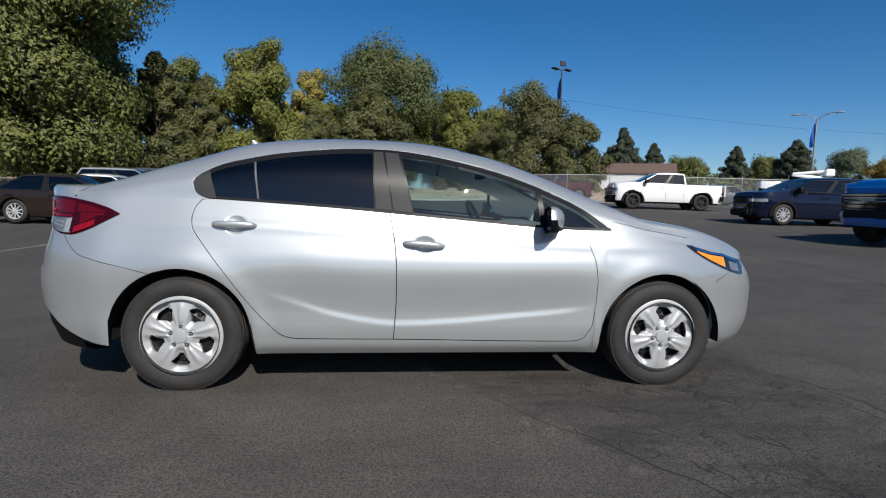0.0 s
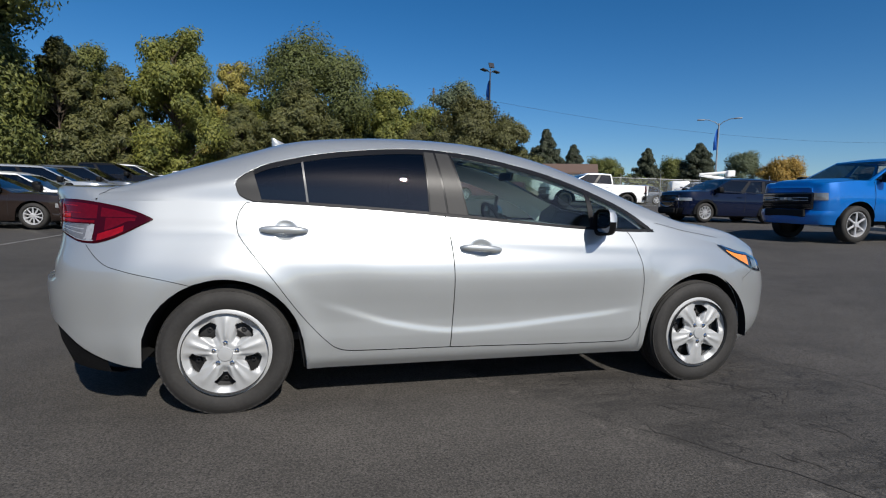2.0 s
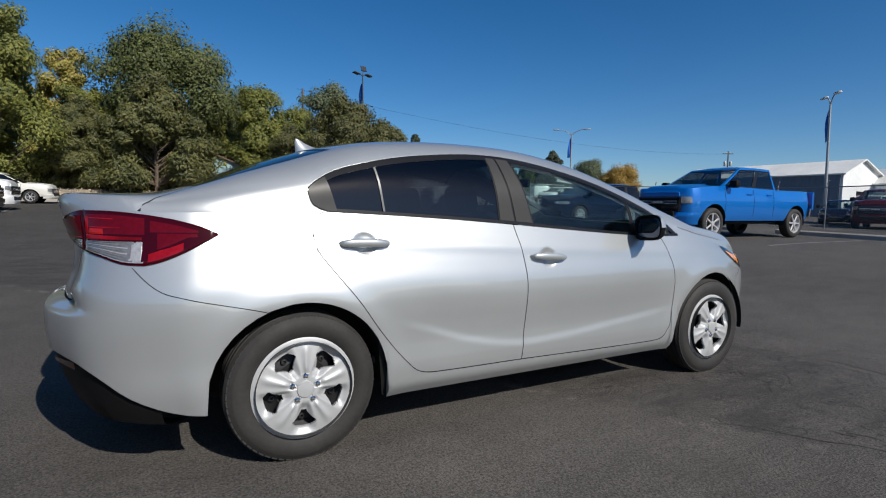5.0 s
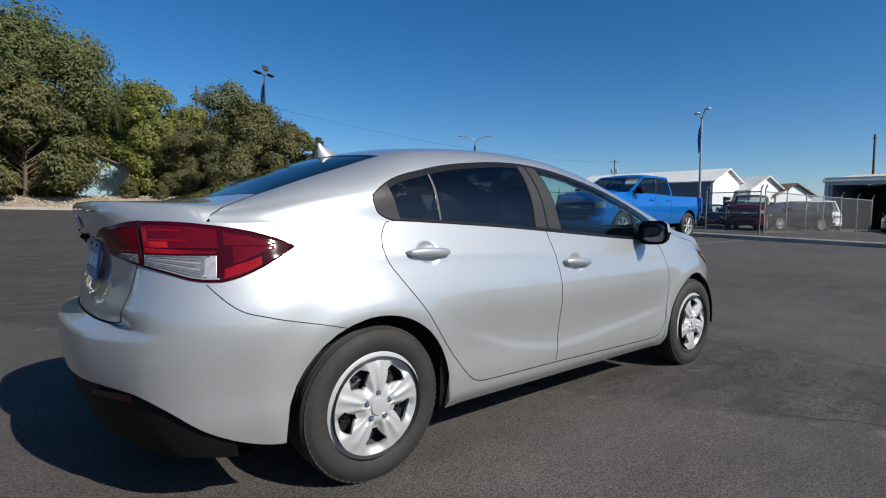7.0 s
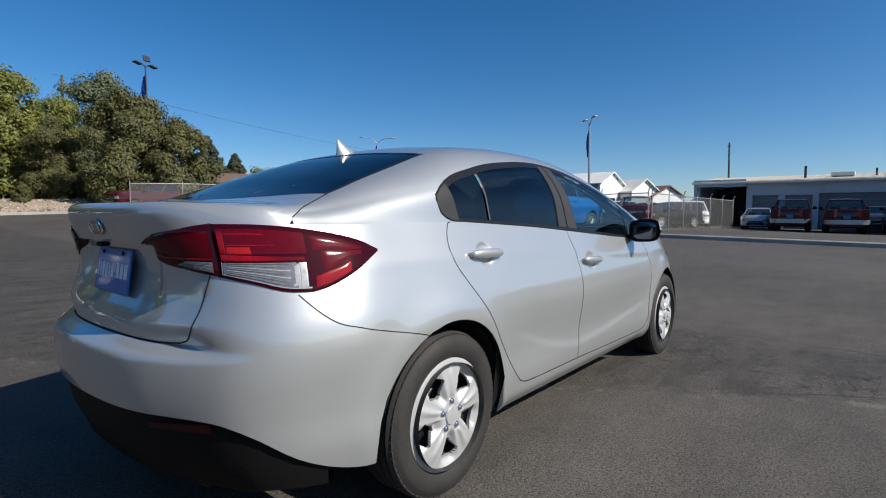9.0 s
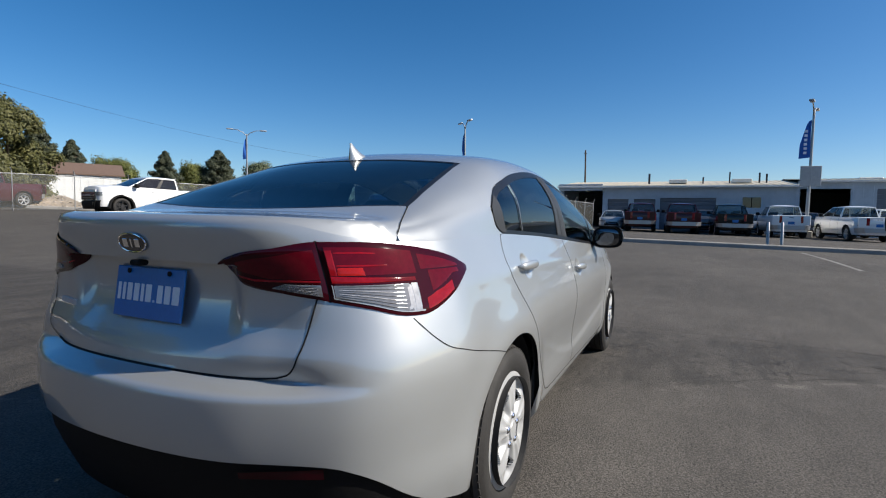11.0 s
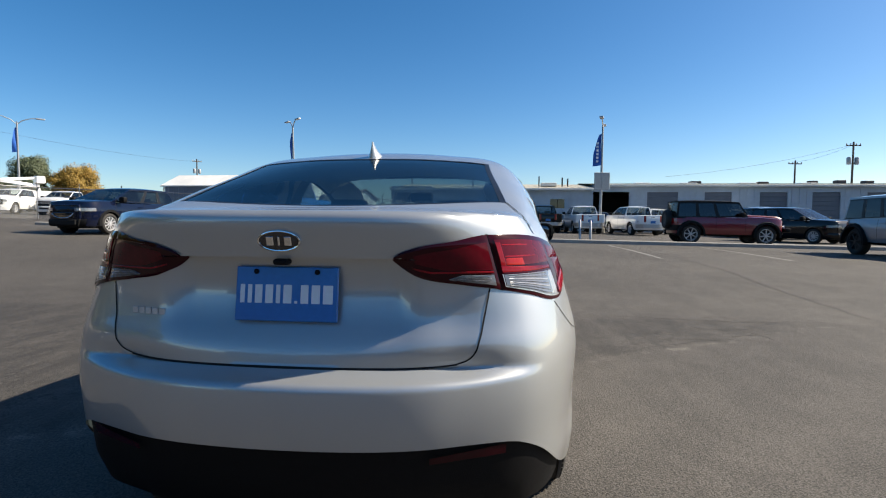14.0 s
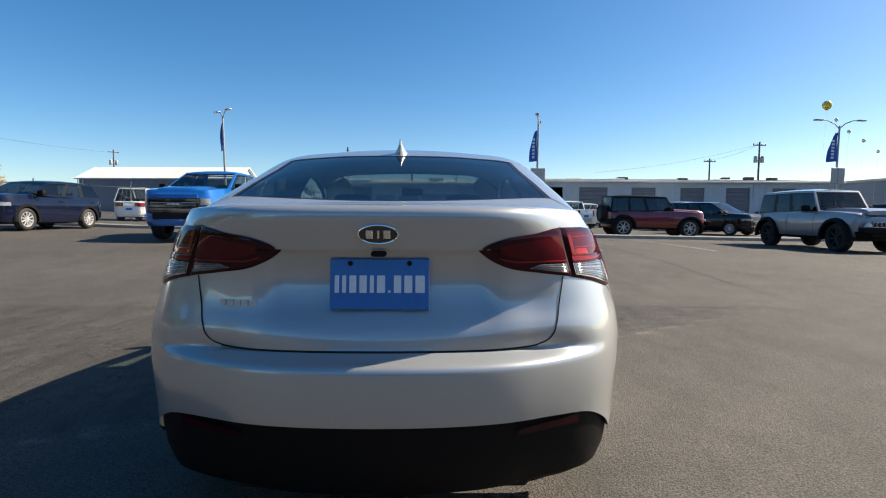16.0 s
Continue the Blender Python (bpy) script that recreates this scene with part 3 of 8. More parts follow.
def sedan_doors(car):
    g = 0.0025
    for sg, side in ((-1, "right"), (1, "left")):
        bm = bmesh.new()
        xs = spread(0.050 + g, 0.13, 26) + spread(0.14, 1.132 - g, 100)
        sided(bm, side_patch(xs, lambda x: REAR_EDGE_LOW(x) + g, lambda x: min(SEAM(x), REAR_EDGE_TOP(x) - g if x < 0.11 else 9), 80, sg, b_warp), -sg)
        tidy(bm)
        bmesh.ops.recalc_face_normals(bm, faces=bm.faces)
        rim(bm, -0.012)
        rear = part("rear_door", bm, SILVER, car, angle=50)
        bm = bmesh.new()
        xs = spread(1.132 + g, 2.14, 100) + spread(2.15, 2.289 - g, 22)
        sided(bm, side_patch(xs, lambda x: FRONT_LOW(x) + g, lambda x: min(SEAM(x), FRONT_TOP(x) - g if x > 2.16 else 9), 80, sg, b_warp), -sg)
        tidy(bm)
        bmesh.ops.recalc_face_normals(bm, faces=bm.faces)
        rim(bm, -0.012)
        front = part("front_door", bm, SILVER, car, angle=50)
        for door, cx, cz, tilt in ((rear, 0.272, 0.905, -1.0), (front, 1.288, 0.818, -3.5)):
            door_handle(door, cx, cz, tilt, sg)


def door_handle(door, cx, cz, tilt, sg):
    # grip bar
    bm = bmesh.new()
    rows = []
    for i in range(25):
        u = -1 + 2 * i / 24
        w = 0.118 * u
        fat = (1 - abs(u) ** 2.6) ** 0.5 if abs(u) < 1 else 0.0
        hh = 0.004 + 0.015 * fat
        zc = cz + math.tan(radians(tilt)) * w + 0.004 * (1 - u * u)
        yy = HANDLE_BASE(cz) + 0.004 + 0.028 * fat ** 0.7
        ring = []
        for k in range(12):
            a = 2 * math.pi * k / 12
            ring.append(Vector((cx + w, sg * (yy + 0.009 * (0.3 + fat) * math.cos(a)), zc + hh * math.sin(a))))
        rows.append(ring)
    vs = sheet(bm, rows, close=True)
    bm.faces.new(vs[0])
    bm.faces.new(vs[-1])
    part("door_handle", bm, SILVER, door, "body-coloured pull handle")


def upper_normals(ob):
    """Shades the panels above the belt as one even skin across their joins."""
    me = ob.data
    out = []
    for v in me.vertices:
        x, y, z = v.co.x, abs(v.co.y), v.co.z
        sg = 1 if v.co.y >= 0 else -1
        best = None
        for s in (s_at_y(x, y), s_at_z(x, z)):
            d = (upper(x, s, sg) - v.co).length
            if best is None or d < best[0]:
                best = (d, s)
        if best[0] > 0.003 or x < -0.80:
            out.append(v.normal.copy())
            continue
        s0, s1 = max(0, best[1] - 0.015), min(1, best[1] + 0.015)
        a = upper(x, s1, sg) - upper(x, s0, sg)
        b = upper(x + 0.006, best[1], sg) - upper(x - 0.006, best[1], sg)
        n = a.cross(b).normalized()
        if best[1] > 0.985:
            n.y = 0
            n.normalize()
        out.append(n if n.dot(Vector((0, v.co.y, 0.6))) > 0 else -n)
    me.normals_split_custom_set_from_vertices(out)


def sedan_top(car):
    # roof skin with rails and pillars, hood, boot lid deck
    win = lambda x: s_at_y(x, WIN_Y(x))
    sx = lambda fn: lambda x: fn(x)
    bm = bmesh.new()
    for sg in (1, -1):
        # rear pillar and quarter: belt to the rear window's edge
        xs = spread(-0.578, -0.386, 22) + spread(-0.385, 0.0345, 30) + [0.0349] + spread(0.0350, 0.075, 10) + spread(0.09, 0.20, 14)
        lo = lambda x: 0.0 if x < 0.035 else s_at_z(x, DLO_TOP(x))
        sided(bm, panel(xs, lo, lambda x: win(x) if x >= -0.385 else s_at_y(x, min(LID_EDGE(x), side_y(x, SEAM(x)))), 26, sg), sg)
        sided(bm, panel(spread(0.0349, 0.132, 22), lambda x: 0.0, lambda x: s_at_z(x, max(SEAM(x) + 0.0004, min(DLO_REAR(x), DLO_TOP(x)))), 5, sg), sg)
        # roof between the windows
        rows = []
        for i in range(41):
            row = []
            for j in range(27):
                f = j / 26
                x_mid = 0.20 + (1.50 - 0.20) * i / 40
                s0 = s_at_z(x_mid, DLO_TOP(x_mid))
                s = s0 + (1 - s0) * f
                p = upper(x_mid, s, 1)
                if abs(p.y) < 0.56:
                    x = BACK_TOP(p.y) + (WIND_TOP(p.y) - BACK_TOP(p.y)) * i / 40
                else:
                    x = x_mid
                row.append(upper(x, s, sg))
            rows.append(row)
        sided(bm, rows, sg)
        # front pillar
        xs = spread(1.50, 2.38, 60)
        sided(bm, panel(xs, lambda x: s_at_z(x, DLO_TOP(x)), win, 8, sg), sg)
        sided(bm, panel(spread(2.38, 2.53, 10), lambda x: 0.0, win, 10, sg), sg)
    tidy(bm)
    bmesh.ops.recalc_face_normals(bm, faces=bm.faces)
    rim(bm, -0.01)
    upper_normals(part("roof", bm, SILVER, car, angle=45))

    bm = bmesh.new()
    for sg in (1, -1):
        rows = []
        for i in range(44):
            t = i / 43
            row = []
            for j in range(25):
                s = j / 24
                y = upper(2.6, s, 1).y
                x0 = WIND_LOW(y) + 0.012 if y < 0.68 else 2.50 + 0.012
                x = x0 + (3.515 - x0) * t ** 0.85
                row.append(upper(x, s, sg))
            rows.append(row)
        sided(bm, rows, sg)
    tidy(bm)
    bmesh.ops.recalc_face_normals(bm, faces=bm.faces)
    rim(bm, -0.01)
    part("bonnet", bm, SILVER, car, angle=45)

    bm = bmesh.new()
    for sg in (1, -1):
        rows = []
        tops = []
        for r in sorted([q for q in DECK_R if q < 0.884] + [0.885], reverse=True):
            x = -0.6
            for _ in range(25):
                x = tail_point(r, SEAM(x))[0]
            tops.append(tail_point(r, SEAM(x)))
        for i in range(30):
            row = []
            for x_, y_ in tops:
                x1 = max(BACK_LOW(y_) if y_ < 0.615 else LID_END(y_) - 0.003, x_)
                x = x_ + (x1 - x_) * i / 29
                row.append(upper(x, s_at_y(x, min(y_, side_y(x, SEAM(x)))), sg) if i else Vector((x_, sg * y_, SEAM(x_))))
            rows.append(row)
        sided(bm, rows, sg)
    tidy(bm)
    bmesh.ops.recalc_face_normals(bm, faces=bm.faces)
    part("boot_deck", bm, SILVER, car, angle=45)


def sedan_glass(car):
    def outset(rows, d, sg):
        return rows
    for nm, lo, hi, mat, x_a, x_b in (("rear_window", BACK_LOW, BACK_TOP, GLASS_BACK, 0, 0), ("windscreen", WIND_TOP, WIND_LOW, GLASS_CLEAR, 0, 0)):
        bm = bmesh.new()
        edge = bmesh.new()
        for sg in (1, -1):
            rows = []
            for i in range(41):
                t = i / 40
                row = []
                for j in range(25):
                    f = j / 24
                    y = 0.6 * (1 - f)
                    x = lo(y) + (hi(y) - lo(y)) * t
                    y = WIN_Y(x) * (1 - f) * 1.0
                    x = lo(y) + (hi(y) - lo(y)) * t
                    row.append(upper(x, s_at_y(x, y), sg) + Vector((0, 0, -0.003)))
                rows.append(row)
            sided(bm, rows, sg)
            # black printed border
            for a, b in ((rows, 0),):
                border = [[r[0] + Vector((0, 0, 0.0015)), r[0].lerp(r[1], 0.9) + Vector((0, 0, 0.0015))] for r in rows]
                sided(edge, border, sg)
                w = 2 if nm == "windscreen" else 1
                sided(edge, [[p + Vector((0, 0, 0.0015)) for p in rows[0]], [p + Vector((0, 0, 0.0015)) for p in rows[w]]], sg)
                sided(edge, [[p + Vector((0, 0, 0.0015)) for p in rows[-1 - w]], [p + Vector((0, 0, 0.0015)) for p in rows[-1]]], sg)
        tidy(bm)
        ob = part(nm, bm, mat, car)
        part("window_border", edge, TRIM_BLACK, ob)
    for sg in (-1, 1):
        def edge_z(x, f):
            a, b = SEAM(x), DLO_TOP(x)
            return a + (b - a) * f

        def pt(x, z, lift=0.0):
            p = upper(x, s_at_z(x, z), sg)
            return p + Vector((0, sg * lift, lift * 0.4))

        def region(bm, x_lo, x_hi, z_lo, z_hi, n, m, lift):
            """Fills between two slanted ends."""
            rows = []
            for i in range(n + 1):
                row = []
                for j in range(m + 1):
                    v = j / m
                    x = x_lo(v) + (x_hi(v) - x_lo(v)) * i / n
                    a, b = z_lo(x), z_hi(x)
                    row.append(pt(x, a + (b - a) * v, lift))
                rows.append(row)
            sided(bm, rows, sg)

        low = lambda x: max(SEAM(x), DLO_REAR(x) if x < 0.14 else 0) + 0.001
        top = lambda x: max(DLO_TOP(x) - 0.001, low(x) + 0.001)
        glow = lambda x: max(SEAM(x), DLO_REAR(x) if x < 0.14 else 0) + 0.016
        gtop = lambda x: max(DLO_TOP(x) - 0.030, glow(x) + 0.002)
        # black frame round the whole window line: four strips
        bm = bmesh.new()
        region(bm, lambda v: 0.04, lambda v: 2.375, low, glow, 90, 1, 0.001)
        region(bm, lambda v: 0.05, lambda v: 2.35, gtop, top, 90, 2, 0.001)
        region(bm, lambda v: 0.046 + 0.02 * v, lambda v: 0.135 - 0.03 * v, low, top, 8, 8, 0.0012)
        region(bm, lambda v: 1.012 - 0.020 * v, lambda v: 1.235 - 0.085 * v, low, top, 4, 8, 0.0008)
        region(bm, lambda v: 1.955 - 0.02 * v, lambda v: 1.985 - 0.02 * v, low, top, 2, 6, 0.0014)
        part("window_frame", bm, TRIM_BLACK, car)
        bm = bmesh.new()
        region(bm, lambda v: 0.040 + 0.006 * v, lambda v: 0.165 - 0.045 * v, lambda x: low(x) + 0.004, lambda x: max(top(x) - 0.007, low(x) + 0.006), 12, 8, 0.0030)
        part("quarter_trim", bm, PILLAR_FILM, car)
        bm = bmesh.new()
        region(bm, lambda v: 1.020 - 0.020 * v, lambda v: 1.108 - 0.055 * v, glow, lambda x: DLO_TOP(x) - 0.018, 4, 8, 0.0028)
        region(bm, lambda v: 1.120 - 0.055 * v, lambda v: 1.225 - 0.085 * v, glow, lambda x: DLO_TOP(x) - 0.018, 4, 8, 0.0028)
        part("door_pillar", bm, PILLAR_FILM, car)
        bm = bmesh.new()
        region(bm, lambda v: 0.379 - 0.028 * v, lambda v: 0.389 - 0.028 * v, glow, gtop, 2, 6, 0.004)
        part("window_divider", bm, DIVIDER, car)
        bm = bmesh.new()
        region(bm, lambda v: 0.155 - 0.04 * v, lambda v: 0.38 - 0.03 * v, glow, gtop, 10, 8, -0.001)
        part("quarter_window", bm, GLASS_DARK, car, "near-black privacy glass")
        bm = bmesh.new()
        region(bm, lambda v: 0.39 - 0.03 * v, lambda v: 1.02 - 0.02 * v, glow, gtop, 24, 8, -0.001)
        part("rear_door_window", bm, GLASS_DARK, car, "near-black privacy glass")
        bm = bmesh.new()
        region(bm, lambda v: 1.22 - 0.085 * v, lambda v: 1.97 - 0.02 * v, glow, gtop, 24, 8, -0.001)
        part("front_door_window", bm, GLASS_CLEAR, car, "clear greenish glass")
        bm = bmesh.new()
        region(bm, lambda v: 1.985 - 0.01 * v, lambda v: 2.31 - 0.06 * v, glow, gtop, 12, 6, -0.001)
        part("corner_window", bm, GLASS_CLEAR, car)


def tyre_mesh(r_out, r_in, width, grooves=4, n=72):
    bm = bmesh.new()
    h = width / 2
    side = r_out - r_in
    prof = [(r_in, h * 0.72), (r_in + 0.004, h * 0.82), (r_in + side * 0.18, h * 0.93), (r_in + side * 0.45, h), (r_in + side * 0.70, h * 0.97), (r_in + side * 0.72, h * 0.955), (r_in + side * 0.86, h * 0.88), (r_in + side * 0.93, h * 0.80), (r_out - 0.002, h * 0.70)]
    t = []
    for g in range(grooves):
        y = h * 0.60 * (1 - 2 * g / (grooves - 1))
        t += [(r_out, y + 0.007), (r_out - 0.007, y + 0.005), (r_out - 0.007, y - 0.005), (r_out, y - 0.007)]
    prof = prof + t + [(r, -y) for r, y in prof[::-1]]
    lathe(bm, prof, n)
    return bm


TYRE = finish("tyre", tyre_mesh(0.316, 0.206, 0.20), RUBBER, angle=40)


def shoulder_blocks():
    bm = bmesh.new()
    for k in range(64):
        a = 2 * math.pi * k / 64
        m = Matrix.Rotation(a, 4, "Y") @ Matrix.Translation((0.3065, 0.079, 0))
        box(bm, (-0.008, -0.012, -0.0115), (0.0012, 0.0075, 0.0115), 0, 0, m)
    return bm


BLOCKS = finish("tread_block", shoulder_blocks(), RUBBER, smooth=False)


def cover_height(r, a):
    """Relief of the wheel cover: five broad ridged spokes between five openings."""
    k = (a / (2 * math.pi / 5)) % 1.0
    d = abs(k - 0.5) * 2           # 1 at a spoke's middle, 0 between two
    q = (r - 0.05) / 0.155
    h = 0.022 - 0.012 * q * q
    ridge = math.exp(-((1 - d) / 0.16) ** 2)
    h += 0.007 * ridge * smooth01((r - 0.06) / 0.03) * (1 - smooth01((r - 0.15) / 0.05))
    h -= 0.020 * (1 - smooth01((d - 0.16) / 0.40)) * smooth01((r - 0.05) / 0.04) * (1 - smooth01((r - 0.165) / 0.035))
    h -= 0.006 * math.exp(-((r - 0.054) / 0.016) ** 2) * smooth01((d - 0.5) / 0.3)
    h -= 0.0015 * smooth01((r - 0.204) / 0.006)
    return h


def cover_mesh():
    bm = bmesh.new()
    nr, na = 34, 240
    grid = []
    for i in range(nr + 1):
        r = 0.034 + (0.2115 - 0.034) * i / nr
        grid.append([Vector((r * math.cos(2 * math.pi * j / na), cover_height(r, 2 * math.pi * j / na), r * math.sin(2 * math.pi * j / na))) for j in range(na)])
    vs = [[bm.verts.new(p) for p in row] for row in grid]
    for i in range(nr):
        for j in range(na):
            r = 0.034 + 0.1775 * (i + 0.5) / nr
            a = 2 * math.pi * (j + 0.5) / na
            d = abs((a / (2 * math.pi / 5)) % 1.0 - 0.5) * 2
            wide = (0.22 + 0.31 * smooth01((r - 0.095) / 0.05)) * (1 - 0.35 * smooth01((r - 0.148) / 0.014))
            if 0.092 < r < 0.165 and d < wide:
                continue
            k = (j + 1) % na
            bm.faces.new((vs[i][j], vs[i][k], vs[i + 1][k], vs[i + 1][j]))
    bmesh.ops.recalc_face_normals(bm, faces=bm.faces)
    bm.normal_update()
    edges = [e for e in bm.edges if len(e.link_faces) == 1]
    got = bmesh.ops.extrude_edge_only(bm, edges=edges)["geom"]
    for v in got:
        if isinstance(v, bmesh.types.BMVert):
            v.co.y -= 0.014
    return bm


COVER = finish("wheel_cover", cover_mesh(), HUBCAP, angle=45)


def cap_mesh():
    bm = bmesh.new()
    prof = [(0.036, 0.012), (0.036, 0.024), (0.033, 0.028), (0.012, 0.030), (0.0005, 0.030)]
    lathe(bm, prof, 30)
    return bm


CAP = finish("centre_cap", cap_mesh(), HUBCAP)


def nut_mesh():
    bm = bmesh.new()
    lathe(bm, [(0.0145, 0.0), (0.0145, 0.010), (0.012, 0.013)], 6)
    lathe(bm, [(0.011, 0.013), (0.007, 0.017), (0.0004, 0.018)], 12)
    return bm


NUT = finish("wheel_nut", nut_mesh(), CHROME)


def rim_mesh():
    bm = bmesh.new()
    lathe(bm, [(0.20, 0.07), (0.198, 0.03), (0.185, 0.015), (0.16, -0.012), (0.125, -0.004), (0.115, 0.004), (0.09, -0.004), (0.0004, -0.004)], 48)
    for k in range(10):
        a = 2 * math.pi * k / 10
        m = Matrix.Rotation(a, 4, "Y") @ Matrix.Translation((0.133, 0.0, 0))
        lathe(bm, [(0.015, -0.0035), (0.012, 0.006), (0.007, 0.007), (0.0065, -0.004)], 10, centre=m.translation)
    return bm


RIM = finish("steel_rim", rim_mesh(), STEEL_BLACK)


def sedan_wheels(car):
    for x, turn in ((0.0, -91.5), (2.70, 87)):
        for sg in (-1, 1):
            hub = new("wheel")
            hub.parent = car
            hub.matrix_basis = Matrix.Translation((x, sg * 0.758, 0.305)) @ (Matrix.Rotation(math.pi, 4, "Z") if sg < 0 else Matrix.Identity(4)) @ Matrix.Rotation(radians(turn), 4, "Y")
            for nm, me, dy in (("tyre", TYRE, 0), ("tread_block", BLOCKS, 0), ("wheel_cover", COVER, 0.081), ("centre_cap", CAP, 0.081), ("steel_rim", RIM, 0.045)):
                o = new(nm, me)
                o.parent = hub
                o.location = (0, dy, 0)
                if nm == "wheel_cover":
                    o.scale = (1.02, 1, 1.02)
            for k in range(5):
                a = 2 * math.pi * k / 5
                o = new("wheel_nut", NUT)
                o.parent = hub
                o.location = (0.054 * math.cos(a), 0.093, 0.054 * math.sin(a))


def sedan_underside(car):
    for x in (0.0, 2.70):
        for sg in (1, -1):
            bm = bmesh.new()
            rows = []
            for y in (0.50, 0.70, 0.835):
                rows.append([Vector((x - 0.004 + (R_ARCH + 0.006) * math.cos(a), sg * y, 0.30 + (R_ARCH + 0.006) * math.sin(a))) for a in spread(-0.10, math.pi + 0.10, 33)])
            sheet(bm, rows)
            sheet(bm, [rows[0], [Vector((x, sg * 0.5, 0.3))] * 33])
            tidy(bm)
            part("wheel_well", bm, VOID, car)
    bm = bmesh.new()
    box(bm, (-0.78, -0.49, 0.19), (3.2, 0.49, 0.32), 0.03)
    for sg in (1, -1):
        box(bm, (0.42, sg * 0.55 - 0.25, 0.185), (2.30, sg * 0.55 + 0.25, 0.30), 0.02)
    part("floor_pan", bm, VOID, car)
    # black lower diffuser of the rear bumper
    bm = bmesh.new()
    rows = []
    for k in range(61):
        r = -0.9 + 1.8 * k / 60
        rr, sg = abs(r), (1 if r >= 0 else -1)
        top = SKIRT(rr) + 0.02
        row = []
        for f, ins in ((0.0, 0.10), (0.02, 0.045), (0.12, 0.016), (0.5, 0.010), (1.0, 0.012)):
            z = 0.205 + (top - 0.205) * f
            x, y = tail_point(rr, max(z, 0.24))
            row.append(Vector((x + ins, sg * max(0, y - ins * rr), z)))
        rows.append(row)
    sheet(bm, rows)
    part("rear_diffuser", bm, PLASTIC_BLACK, car, "black plastic lower bumper")
    for sg in (1, -1):
        bm = bmesh.new()
        rows = []
        for k in range(13):
            rr = 0.48 + 0.235 * k / 12
            h = 0.010 + 0.006 * (k / 12)
            row = []
            for z in (0.448 - h, 0.448, 0.448 + h * 0.8):
                x, y = tail_point(rr, z)
                row.append(Vector((x + 0.004, sg * y, z - 0.012 * (1 - k / 12) - 0.004)))
            rows.append(row)
        sheet(bm, rows)
        part("rear_reflector", bm, RED_DARK, car)



def tail_row(bm, rs, zlo, zhi, n, sg, lift, mat=0, edge=0.0):
    """A patch on the tail, lifted off it; its rim sinks by edge."""
    rows = []
    for i, r in enumerate(rs):
        a, b = zlo(r), zhi(r)
        row = []
        for j in range(n + 1):
            z = a + (b - a) * j / n
            x, y = tail_point(r, z)
            x2, y2 = tail_point(r + 0.002, z)
            t = Vector((x2 - x, sg * (y2 - y), 0)).normalized()
            nrm = Vector((-abs(t.y), sg * abs(t.x), 0))
            e = lift - (edge if j in (0, n) or i in (0, len(rs) - 1) else 0)
            row.append(Vector((x, sg * y, z)) + nrm * e)
        rows.append(row)
    sided_rows = rows if sg < 0 else [q[::-1] for q in rows]
    vs = sheet(bm, sided_rows, mat)


LAMP_TOP = curve1([(0.372, 0.9635), (0.40, 0.978), (0.45, 0.993), (0.60, 1.015), (0.72, 1.033), (0.80, 1.033), (0.86, 1.026), (0.90, 1.014), (0.93, 0.996), (0.95, 0.972), (0.9605, 0.950)])
LAMP_LOW = curve1([(0.372, 0.9615), (0.40, 0.940), (0.45, 0.918), (0.60, 0.893), (0.72, 0.878), (0.80, 0.858), (0.86, 0.834), (0.885, 0.833), (0.91, 0.850), (0.93, 0.878), (0.95, 0.920), (0.9605, 0.946)])


